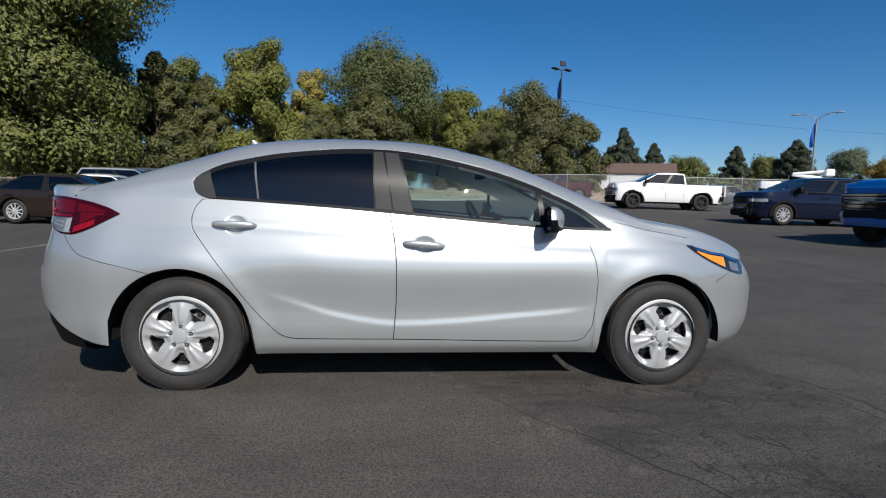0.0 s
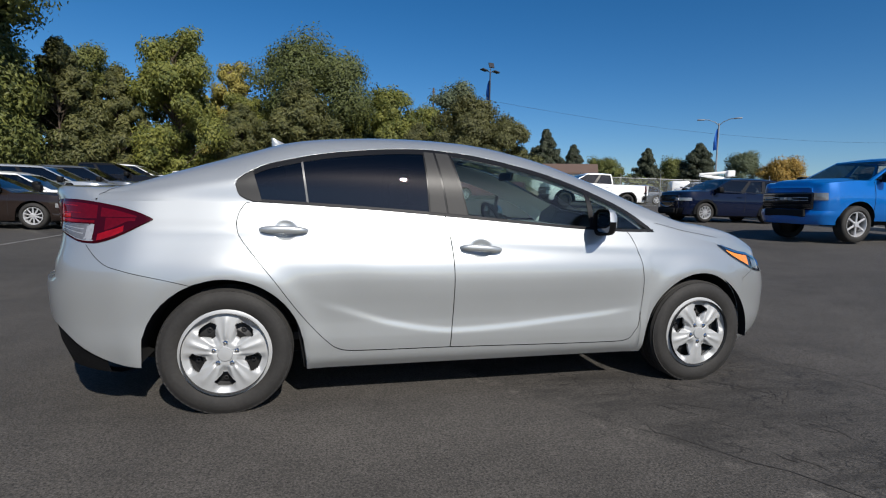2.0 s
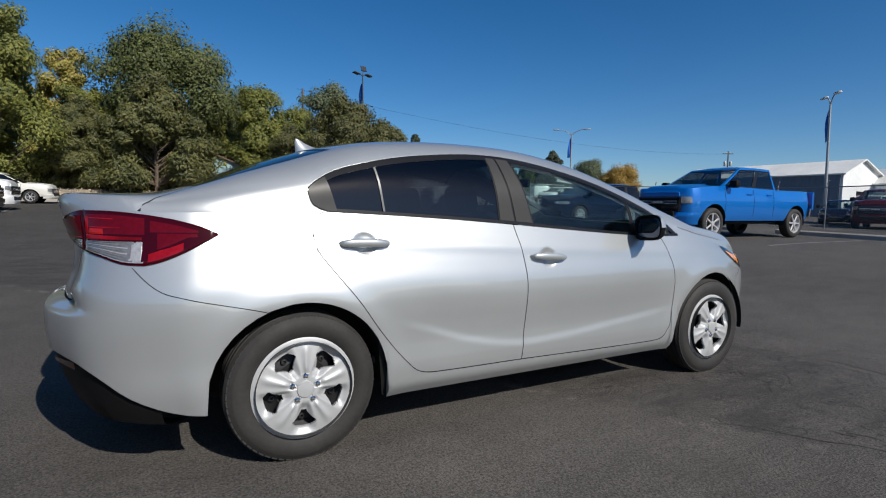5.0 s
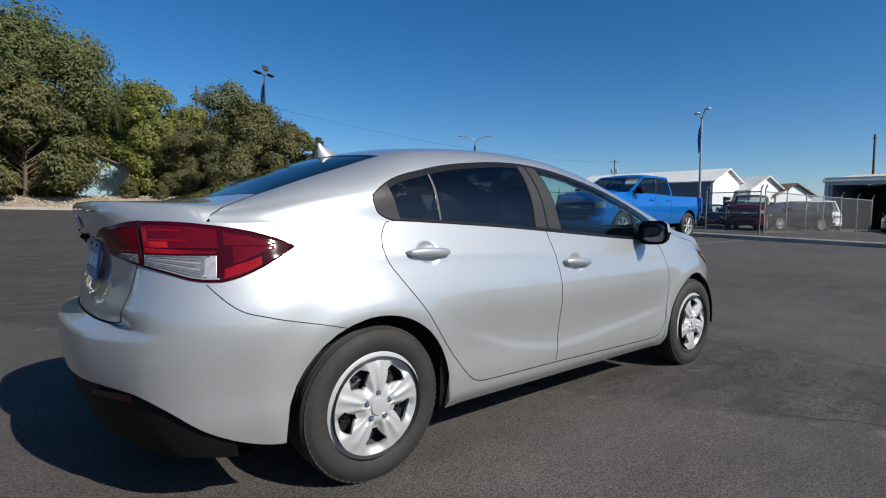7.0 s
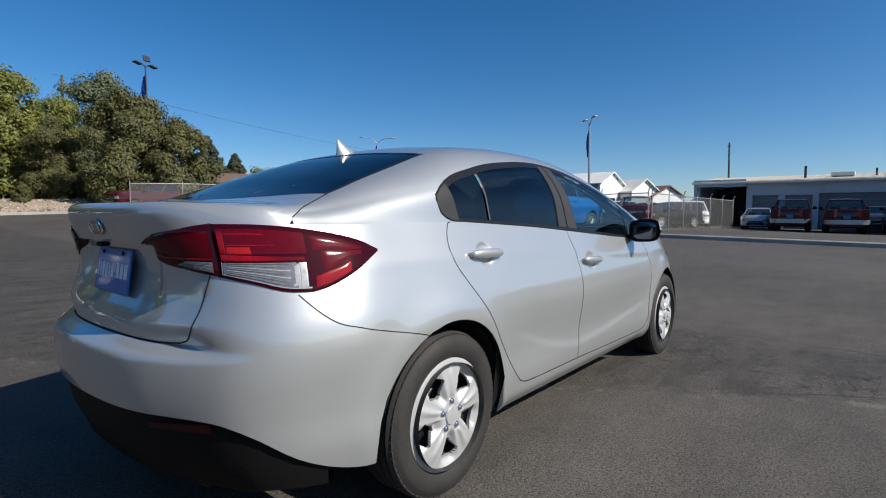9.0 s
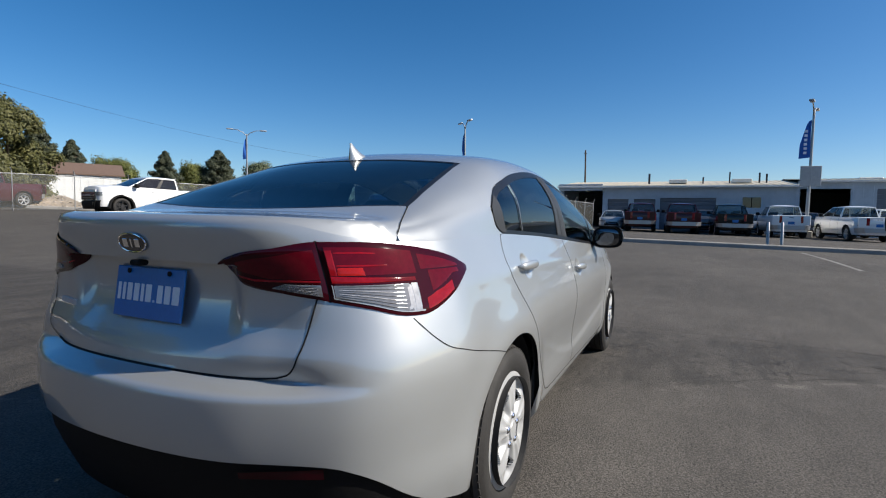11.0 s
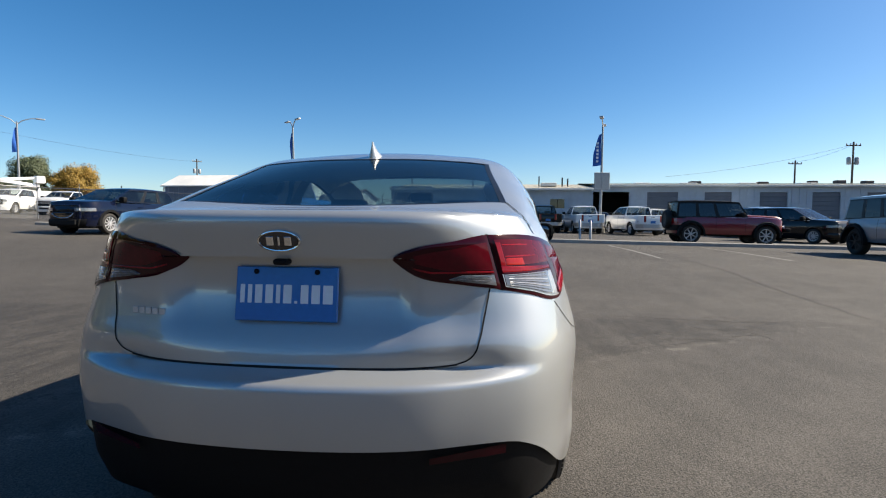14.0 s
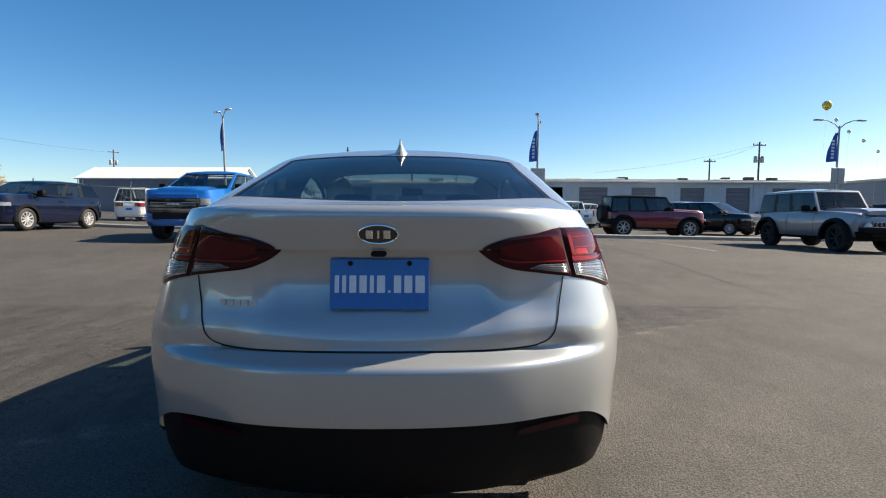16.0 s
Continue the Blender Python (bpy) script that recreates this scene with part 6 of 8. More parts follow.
def off_road(label, body, roof_mat, group="", rims=None):
    car = vehicle("off_roader", label, "off-roader", body, 3.01, 0.72, 0.62, 0.86, 0.41, 1.12, 1.16, 1.86, (-0.60, -0.52, 1.92, 2.28), clear=0.42, flare=0.11, tyre_w=0.27, tumble=0.10, grille="slots", square=12,
                  roof_mat=roof_mat, cab_mat=roof_mat, windows=3, split=0.55, spokes=7, rim_mat=rims or ALLOY, group=group)
    # raised bonnet between the wings, and a steel bar bumper
    bm = bmesh.new()
    rows = []
    for q in spread(0, 1, 9):
        x = 2.30 + 1.41 * q
        w = 0.60 - 0.10 * q
        top = 1.265 - 0.045 * q ** 2 - 0.05 * smooth01((q - 0.9) / 0.1)
        rows.append([Vector((x, y * w, z)) for y, z in ((-1, 1.06), (-1, top - 0.05), (-0.93, top - 0.012), (-0.5, top + 0.008), (0, top + 0.012), (0.5, top + 0.008), (0.93, top - 0.012), (1, top - 0.05), (1, 1.06))])
    vs = sheet(bm, rows)
    bm.faces.new(vs[-1])
    part("bonnet", bm, body, car)
    bm = bmesh.new()
    box(bm, (3.76, -0.80, 0.56), (3.98, 0.80, 0.74), 0.04, seg=2)
    part("bar_bumper", bm, PLASTIC_BLACK, car, "black steel bar bumper")
    bm = bmesh.new()
    lathe(bm, [(0.24, -0.16), (0.36, -0.16), (0.40, -0.12), (0.40, 0.06), (0.36, 0.10), (0.2, 0.10)], 32, "x", (-0.72, 0, 1.02))
    spare = part("spare_wheel", bm, RUBBER, car)
    bm = bmesh.new()
    lathe(bm, [(0.24, -0.15), (0.10, -0.13), (0.001, -0.13)], 24, "x", (-0.72, 0, 1.02))
    part("spare_rim", bm, STEEL_BLACK, spare)
    return car


def saloon(label, body, wb=2.85, group="", roof=1.45):
    return vehicle("saloon_car", label, "car", body, wb, 0.85, 1.10, 0.92, 0.335, 0.93, 0.90, roof, (-0.65, 0.18, wb - 1.45, wb - 0.42), clear=0.20, tumble=0.20, grille="small", square=4, windows=2, split=0.48, spokes=10, group=group)


LOT = "vehicles parked on the lot"
place(pickup("bright blue crew cab pickup truck with black grille", BLUE_PAINT, 3.79, 2.03, 0.425, rim_mat=ALLOY, group=LOT, belt=1.36, hood=1.42, fo=0.94, ro=0.98, clear=0.50), 16.3, 6.54, 178.7)
place(suv("dark navy compact suv with black wheel arch trim", NAVY_PAINT, flare=0.03, group=LOT), 17.3, 13.45, 176.0)
place(pickup("white quad cab pickup truck with black wheels", WHITE_PAINT, 3.57, 1.95, 0.41, rim_mat=STEEL_BLACK, flare=0.03, group=LOT), 17.7, 23.2, 172.0)
place(off_road("dark red four-door off-roader with black hard top", RED_PAINT, PLASTIC_BLACK, LOT), 21.6, -8.7, -90.0)
place(off_road("silver-grey four-door off-roader with black wheel arches", GREY_SILVER_PAINT, GREY_SILVER_PAINT, LOT, STEEL_BLACK), 15.3, -12.5, 180.0)
place(saloon("dark brown saloon with bright alloy wheels", BROWN_PAINT, group=LOT), -9.3, 13.1, -1.8)
place(suv("silver suv with roof rails, beside the brown saloon", LIGHT_PAINT, group=LOT, roof=1.70), -10.2, 18.6, -2)
place(saloon("white saloon parked in the row", WHITE_PAINT, group=LOT), -9.6, 15.9, -2)
place(suv("grey suv parked in the row", GREY_PAINT, roof=1.75, group=LOT), -10.0, 21.5, -2)
place(pickup("black pickup truck parked nose out", BLACK_PAINT, group=LOT), -10.6, 24.6, -2)
place(pickup("white pickup truck parked nose out", WHITE_PAINT, group=LOT), -10.6, 27.8, -2)
place(pickup("old cream regular cab pickup truck", TAN_PAINT, 3.0, 1.72, 0.36, crew=False, group=LOT, belt=1.08, hood=1.12), -9.6, 36.0, -4)
# rows in front of the long workshop
ROW = "vehicles parked before the workshop"
dark = pickup("maroon pickup truck seen from behind", MAROON_PAINT, group=ROW)
place(dark, 35.0, -1.1, 4)
black = pickup("black pickup truck seen from behind", BLACK_PAINT, group=ROW)
place(black, 35.0, -3.9, 3)
white = pickup("white pickup truck with silver bumper", WHITE_PAINT, group=ROW)
place(white, 34.8, -6.7, 2)


def again(ob, x, y, heading):
    o = copy_thing(ob, Matrix.Identity(4))
    return place(o, x, y, heading)


again(dark, 35.6, 1.5, 3)
again(white, 33.5, -10.2, 10)
grey = suv("grey suv parked before the workshop", GREY_PAINT, group=ROW)
place(grey, 43.2, -2.5, 180)
blue_small = saloon("pale blue-grey saloon before the workshop", LIGHT_PAINT, group=ROW)
place(blue_small, 43.1, -5.3, 180)
again(grey, 43.2, -8.8, 178)
again(white, 39.0, -13.4, 30)
again(blue_small, 41.5, 3.9, 184)
silver = pickup("silver crew cab pickup truck parked nose out", LIGHT_PAINT, group=ROW)
place(silver, 34.0, -16.3, -150)
place(suv("black suv parked beyond the red off-roader", BLACK_PAINT, group=ROW, roof=1.78), 27.2, -15.0, -150)
again(white, 40.0, -18.5, -30)
again(grey, 40.0, -22.0, 150)
again(blue_small, 37.5, -25.4, -150)
again(white, 37.0, -29.0, -150)
again(black, 36.5, -32.6, -150)
again(grey, 31.0, -35.5, -150)
# inside the fenced yard
YARD = "vehicles in the fenced yard"
m_yard = pickup("maroon pickup truck behind the chain-link fence", MAROON_PAINT, group=YARD)
place(m_yard, 33.0, 9.6, 195)
place(saloon("dark blue saloon behind the chain-link fence", NAVY_PAINT, group=YARD), 36.5, 13.2, 200)
place(suv("black suv behind the chain-link fence", BLACK_PAINT, group=YARD), 35.0, 7.3, 150)
y_w = suv("white suv behind the chain-link fence", WHITE_PAINT, group=YARD, roof=1.9)
place(y_w, 27.5, 16.6, 10)
again(y_w, 43.0, 14.0, 185)
again(y_w, 41.0, 8.4, 200)
y_d = saloon("dark car behind the chain-link fence", GREY_PAINT, group=YARD)
place(y_d, 22.0, 31.5, 170)
again(y_d, 25.6, 31.3, 175)
again(m_yard, 14.5, 33.0, 185)
y_p = pickup("white pickup truck parked behind the fence", WHITE_PAINT, group=YARD)
place(y_p, 36.4, 37.2, 197)
again(y_p, 38.3, 34.6, 197)

# ---- kerbs, lines, cracks ----
CONCRETE = material("weathered_concrete", (0.30, 0.285, 0.26), 0.9, grain=0.12, scale=30, stain=0.15, stain_scale=2, bump=0.2, bump_scale=80)
LINE_PAINT = material("worn_line_paint", (0.17, 0.162, 0.15), 0.85, grain=0.35, scale=14, stain=0.3, stain_scale=3)
CRACK = material("crack_filler", (0.034, 0.030, 0.026), 0.85, grain=0.4, scale=20)


def strip(name, pts, w, h, mat, label, category, kind="structure", skirt=0.08):
    """A low bar that follows the ground along points."""
    bm = bmesh.new()
    fine = []
    for (x0, y0), (x1, y1) in zip(pts, pts[1:]):
        n = max(2, int(math.hypot(x1 - x0, y1 - y0) / 1.0))
        fine += [(x0 + (x1 - x0) * k / n, y0 + (y1 - y0) * k / n) for k in range(n)]
    fine.append(pts[-1])
    rows = []
    for i, (x, y) in enumerate(fine):
        x2, y2 = fine[min(i + 1, len(fine) - 1)]
        x1, y1 = fine[max(i - 1, 0)]
        d = Vector((x2 - x1, y2 - y1, 0)).normalized()
        n = Vector((-d.y, d.x, 0))
        z = lift(x, y)
        p = Vector((x, y, z))
        if h > 0.05:
            rows.append([p - n * w / 2 + Vector((0, 0, -skirt)), p - n * (w / 2 - 0.02) + Vector((0, 0, h - 0.03)), p - n * (w / 2 - 0.05) + Vector((0, 0, h)), p + n * (w / 2 - 0.05) + Vector((0, 0, h)), p + n * (w / 2 - 0.02) + Vector((0, 0, h - 0.03)), p + n * w / 2 + Vector((0, 0, -skirt))])
        else:
            rows.append([p - n * w / 2 + Vector((0, 0, h)), p + n * w / 2 + Vector((0, 0, h))])
    sheet(bm, rows)
    return tagged(part(name, bm, mat), label, category, kind=kind)


strip("kerb", [(18.4, 7.2), (18.3, 4.0), (18.2, -4), (18.5, -10), (18.9, -22), (19.4, -40)], 0.30, 0.15, CONCRETE, "low weathered concrete kerb along the lot", "kerb")
strip("kerb", [(19.2, 20.0), (19.0, 12.0), (18.7, 8.6)], 0.30, 0.14, CONCRETE, "low weathered concrete kerb along the lot", "kerb")
strip("kerb", [(-30, 38.5), (-12, 39.0), (0, 38.0), (8, 36.5), (14, 33.0), (17, 29.5)], 0.25, 0.15, CONCRETE, "pale concrete kerb before the planted bank", "kerb")
for pts in (((11.2, -4.65), (16.9, -4.55)), ((11.6, -7.9), (17.2, -7.8)), ((-5.2, 3.0), (-5.25, 12.0), (-5.6, 20), (-6.6, 30)), ((12.0, -15.0), (17.5, -15.1)), ((12.5, 4.2), (17.6, 4.3))):
    strip("parking_line", list(pts), 0.10, 0.004, LINE_PAINT, "worn white parking line on the asphalt", "parking line")


def crack(points, w, seed):
    rng = random.Random(seed)
    pts = []
    for (x0, y0), (x1, y1) in zip(points, points[1:]):
        n = max(3, int(math.hypot(x1 - x0, y1 - y0) / 0.16))
        for k in range(n):
            t = k / n
            pts.append((x0 + (x1 - x0) * t + rng.uniform(-0.03, 0.03), y0 + (y1 - y0) * t + rng.uniform(-0.03, 0.03)))
    bm = bmesh.new()
    rows = []
    for i, (x, y) in enumerate(pts):
        x2, y2 = pts[min(i + 1, len(pts) - 1)]
        x1, y1 = pts[max(i - 1, 0)]
        d = Vector((x2 - x1, y2 - y1, 0))
        if d.length < 1e-6:
            continue
        d.normalize()
        n = Vector((-d.y, d.x, 0))
        ww = 0.6 * w * rng.uniform(0.1, 1.3) * min(1, i / 3 + 0.1, (len(pts) - i) / 3)
        p = Vector((x, y, lift(x, y) + 0.003))
        rows.append([p - n * ww / 2, p + n * ww / 2])
    sheet(bm, rows)
    return tagged(part("asphalt_crack", bm, CRACK, smooth=False), "thin dark crack running through worn asphalt", "crack", "cracks in the asphalt", "structure")


CRACKS = (([(14.8, -5.2), (11.1, -5.15), (8.3, -5.15), (6.35, -4.85), (4.9, -4.75), (3.75, -4.65)], 0.060), ([(3.75, -4.65), (3.4, -5.4), (2.6, -6.6), (2.2, -8.6)], 0.03), ([(3.55, -0.5), (3.75, -1.15), (3.7, -2.1), (3.55, -3.2), (3.6, -4.3)], 0.020),
          ([(1.5, -0.75), (1.9, -1.35), (2.3, -1.9), (2.75, -2.7), (3.3, -3.9)], 0.010), ([(6.2, 1.0), (6.0, -2.0), (6.4, -5.0), (6.2, -9.0)], 0.018),
          ([(14.8, 3.0), (14.6, -3.0), (14.9, -9.0), (15.2, -14)], 0.05), ([(7.5, 2.0), (8.2, 4.5), (8.0, 7.0)], 0.03), ([(2.0, -0.9), (2.35, -1.3), (2.75, -1.45), (3.2, -2.0)], 0.009), ([(2.6, -0.8), (2.9, -1.6), (2.85, -2.3)], 0.008))
for i, (pts, w) in enumerate(CRACKS):
    crack(pts, w, i)

bm = bmesh.new()
rng = random.Random(21)
for _ in range(110):
    y = -0.5 - 3.2 * rng.random()
    x = rng.uniform(1.65 - 0.62 * (y + 0.75), 3.7)
    if x > 3.7:
        continue
    a = rng.gauss(-0.6, 0.7)
    seg = []
    for k in range(rng.randint(3, 8)):
        seg.append((x, y))
        a += rng.uniform(-0.5, 0.5)
        x += 0.07 * math.cos(a)
        y += 0.07 * math.sin(a)
    w = rng.uniform(0.001, 0.0045)
    rows = []
    for k, (px, py) in enumerate(seg):
        ww = w * rng.uniform(0.3, 1.6) * (0.2 if k in (0, len(seg) - 1) else 1)
        p = Vector((px, py, lift(px, py) + 0.0025))
        n = Vector((-math.sin(a), math.cos(a), 0))
        rows.append([p - n * ww, p + n * ww * 0.8])
    sheet(bm, rows)
tagged(part("crazed_asphalt", bm, CRACK, smooth=False), "short dark crazing cracks in worn asphalt", "cracks", kind="stuff")

# ---- planted bank behind the rear kerb ----
MULCH = material("dry_mulch_and_gravel", (0.27, 0.22, 0.165), 0.95, grain=0.45, scale=9, stain=0.3, stain_scale=0.7, bump=0.8, bump_scale=20)
front = [(-30, 38.6), (-12, 39.1), (0, 38.1), (8, 36.6), (14, 33.1), (17, 29.6)]


def bank_y(x):
    return float(np.interp(x, [p[0] for p in front], [p[1] for p in front]))


bm = bmesh.new()
rows = []
for k in range(60):
    x = -30 + 47 * k / 59
    row = []
    for j in range(11):
        y = bank_y(x) + 10 * (j / 10) ** 1.3
        z = lift(x, y) + 0.06 + 0.75 * smooth01(j / 5) + 0.05 * noise.noise((x * 0.7, y * 0.7, 0))
        row.append(Vector((x, y, z)))
    rows.append(row)
sheet(bm, rows)
tagged(part("planted_bank", bm, MULCH), "bank of dry mulch and gravel under the trees", "planted bank", kind="structure")
bm = bmesh.new()
rng = random.Random(5)
for k in range(2600):
    x = rng.uniform(-29, 17)
    j = rng.random() ** 1.4
    y = bank_y(x) + 0.2 + 5.5 * j
    z = lift(x, y) + 0.06 + 0.75 * smooth01((((y - bank_y(x)) / 10) ** (1 / 1.3)) * 2)
    s_ = rng.uniform(0.05, 0.15)
    m = Matrix.Translation((x, y, z)) @ Euler((rng.uniform(0, 3), rng.uniform(0, 3), rng.uniform(0, 3))).to_matrix().to_4x4()
    vs = [bm.verts.new(m @ (Vector(v) * s_)) for v in ((1, 0, 0), (-0.5, 0.8, 0), (-0.5, -0.8, 0), (0, 0, 0.7))]
    for a, b, c in ((0, 1, 3), (1, 2, 3), (2, 0, 3)):
        bm.faces.new((vs[a], vs[b], vs[c]))
STONE = material("pale_stones", (0.36, 0.31, 0.25), 0.9, grain=0.3, scale=12)
tagged(part("bank_stones", bm, STONE, smooth=False), "pale loose stones scattered over the planted bank", "stones", kind="stuff")

# ---- poles ----
POLE_STEEL = material("galvanised_steel", (0.33, 0.34, 0.35), 0.45, metal=0.7, grain=0.1, scale=10)
POLE_DARK = material("dark_bronze_steel", (0.05, 0.05, 0.055), 0.5, metal=0.5, grain=0.1, scale=10)
BANNER_BLUE = material("blue_banner_cloth", (0.008, 0.10, 0.42), 0.8, grain=0.12, scale=12)
WOOD_POLE = material("weathered_pole_wood", (0.09, 0.07, 0.055), 0.9, grain=0.3, scale=12)
SIGN_GREY = material("grey_sign_back", (0.34, 0.35, 0.36), 0.5, metal=0.4, grain=0.06, scale=6)


def street_lamp(x, y, h, turn, banner=0.8, sign=False, heads=2, name="street_lamp", letters=True, arms=0.0, size=1.0, reach=1.0, sign_z=3.3):
    lamp = thing(name, "double-arm street lamp with a blue banner" if heads == 2 else "tall floodlight mast with a blue banner", "street lamp", "lamps of the lot")
    bm = bmesh.new()
    tube(bm, [(0, 0, 0), (0, 0, 0.5), (0, 0, h * 0.96)], [0.11, 0.10, 0.06], 12)
    part("pole", bm, POLE_STEEL if heads == 2 else POLE_DARK, lamp)
    bm = bmesh.new()
    box(bm, (-0.25, -0.25, -0.3), (0.25, 0.25, 0.35), 0.04)
    part("footing", bm, CONCRETE, lamp)
    if heads == 2:
        for sg in (-1, 1):
            bm = bmesh.new()
            tube(bm, [(0, 0, h * 0.93), (0, sg * 0.35 * reach, h * 0.975), (0, sg * 0.9 * reach, h * 1.005), (0, sg * 1.35 * reach, h * 1.01)], 0.035, 8)
            bmesh.ops.rotate(bm, verts=bm.verts, cent=(0, 0, 0), matrix=Matrix.Rotation(radians(arms), 3, "Z"))
            arm = part("arm", bm, POLE_STEEL, lamp)
            bm = bmesh.new()
            box(bm, (-0.12, sg * (1.35 * reach + 0.2) - 0.32, h * 1.01 - 0.06), (0.12, sg * (1.35 * reach + 0.2) + 0.32, h * 1.01 + 0.05), 0.045, seg=2)
            bmesh.ops.rotate(bm, verts=bm.verts, cent=(0, 0, 0), matrix=Matrix.Rotation(radians(arms), 3, "Z"))
            part("lamp_head", bm, SIGN_GREY, arm)
    else:
        for k, (dx, dy, dz) in enumerate(((0.75, 0.0, 0.0), (-0.75, 0.0, 0.0), (0.15, 0.0, 0.55))):
            bm = bmesh.new()
            tube(bm, [(0, 0, h * 0.955), (dx * 0.7, dy, h * 0.965 + dz * 0.7)], 0.04, 6)
            arm = part("arm", bm, POLE_DARK, lamp)
            bm = bmesh.new()
            m = Matrix.Translation((dx, dy, h * 0.965 + dz)) @ Matrix.Rotation(radians(10 if k < 2 else 75), 4, "Y" if k < 2 else "X")
            box(bm, (-0.33, -0.25, -0.06), (0.33, 0.25, 0.06), 0.03, m=m)
            part("floodlight", bm, POLE_DARK, arm)
    if banner:
        bm = bmesh.new()
        rows = []
        top, low = h * 0.90, h * 0.90 - 2.0
        for i in range(15):
            t = i / 14
            w = banner * (0.25 + 0.75 * min(1, t * 1.6) ** 0.7)
            rows.append([Vector((0.05 * math.sin(5 * t + 3 * q), 0.07 + w * q, top + (low - top) * t - 0.06 * q)) for q in spread(0, 1, 6)])
        sheet(bm, rows)
        ban = part("banner", bm, BANNER_BLUE, lamp)
        if letters:
            for i in range(6):
                t = 0.30 + 0.115 * i
                bm = bmesh.new()
                box(bm, (-0.075, 0.07 + banner * 0.36, top + (low - top) * t - 0.07), (-0.06, 0.07 + banner * 0.66, top + (low - top) * t + 0.07), 0.004)
                part("banner_print", bm, WHITE_INK, ban)
    if sign:
        bm = bmesh.new()
        box(bm, (-0.16, -0.5, sign_z), (-0.11, 0.5, sign_z + 1.1), 0.02)
        part("sign_board", bm, SIGN_GREY, lamp, "grey sign board")
        bm = bmesh.new()
        tube(bm, [(-0.175, 0.0, sign_z), (-0.175, 0.0, sign_z + 1.1)], 0.015, 6)
        tube(bm, [(-0.175, -0.48, sign_z + 0.55), (-0.175, 0.48, sign_z + 0.55)], 0.012, 6)
        part("sign_frame", bm, POLE_STEEL, lamp)
    lamp.matrix_world = pose(x, y, lift(x, y), 0, -1.2, turn) @ Matrix.Scale(size, 4)
    return lamp


street_lamp(38.5, -8.3, 7.0, 8, 0.5, True, arms=68, size=1.18, sign_z=2.75)
street_lamp(48.1, 19.55, 7.6, -32, 0.32, False, letters=False, arms=-11, size=1.3, reach=0.5)
street_lamp(45.0, 46.6, 7.6, 45, 0.30, False, letters=False, size=1.2)
street_lamp(33.9, -28.4, 7.6, 2, 0.72, True)
street_lamp(17.9, 46.6, 12.6, 20, 0.5, False, 3, "floodlight_mast", False)


def utility_pole(x, y, h, turn=0.0, lean=0.0, drums=True, arm=True):
    pole = thing("utility_pole", "weathered wooden utility pole with crossarm", "utility pole", "utility poles")
    bm = bmesh.new()
    tube(bm, [(0, 0, -1), (0, 0, h)], [0.15, 0.10], 10)
    part("pole", bm, WOOD_POLE, pole)
    for y_ in ((-0.88, -0.35, 0.35, 0.88) if arm else ()):
        bm = bmesh.new()
        lathe(bm, [(0.05, h - 0.38), (0.07, h - 0.28), (0.03, h - 0.18), (0.001, h - 0.16)], 8, "z", (0, y_, 0))
        part("insulator", bm, SIGN_GREY, pole)
    bm = bmesh.new()
    box(bm, (-0.05, -0.95 if arm else -0.2, h - 0.5), (0.05, 0.95 if arm else 0.2, h - 0.38), 0.02)
    part("crossarm", bm, WOOD_POLE, pole)
    if drums:
        for y_ in (-0.5, 0.5):
            bm = bmesh.new()
            lathe(bm, [(0.001, h - 2.7), (0.22, h - 2.7), (0.24, h - 2.6), (0.24, h - 1.95), (0.2, h - 1.85), (0.001, h - 1.8)], 14, "z", (0, y_, 0))
            part("transformer", bm, SIGN_GREY, pole)
    pole.matrix_world = pose(x, y, lift(x, y), 0, lean, turn)
    return pole


utility_pole(65.4, -42.7, 10.6, 10)
utility_pole(72.7, -40.1, 9.2, 10, drums=False)
utility_pole(92.1, 56.4, 10.2, 60)
utility_pole(72.0, 11.6, 10.0, 30, 3, False, False)
utility_pole(14.2, 56.0, 11.8, 80, 0.0, False, False)
WIRE = material("black_cable", (0.02, 0.02, 0.02), 0.6, grain=0.1)


def cable(a, b, sag, name="overhead_cable"):
    a, b = Vector(a), Vector(b)
    bm = bmesh.new()
    tube(bm, [a.lerp(b, t) - Vector((0, 0, sag * 4 * t * (1 - t))) for t in spread(0, 1, 15)], 0.011, 4)
    return tagged(part(name, bm, WIRE), "thin black overhead cable against the sky", "cable", "overhead cables", "thing")


cable((13.5, 56, 13.6), (92.1, 56.4, 11.6), 1.9)
cable((65.4, -42.7, 10.3), (72.7, -40.1, 9.0), 0.3)
cable((65.4, -42.7, 10.3), (61.5, -20, 6.2), 0.5)

# ---- chain-link fence ----
FENCE_STEEL = material("dull_galvanised_steel", (0.28, 0.285, 0.29), 0.5, metal=0.6, grain=0.1, scale=12)


def chain_mesh():
    """Wire mesh: see-through between its wires."""
    m = bpy.data.materials.new("chain_link")
    m.use_nodes = True
    nt = m.node_tree
    b = nt.nodes["Principled BSDF"]
    b.inputs["Base Color"].default_value = (0.30, 0.31, 0.31, 1)
    b.inputs["Roughness"].default_value = 0.6
    b.inputs["Metallic"].default_value = 0.3
    tr = nt.nodes.new("ShaderNodeBsdfTransparent")
    mx = nt.nodes.new("ShaderNodeMixShader")
    mx.inputs[0].default_value = 0.16
    nt.links.new(tr.outputs[0], mx.inputs[1])
    nt.links.new(b.outputs[0], mx.inputs[2])
    nt.links.new(mx.outputs[0], nt.nodes["Material Output"].inputs[0])
    return m


CHAIN = chain_mesh()


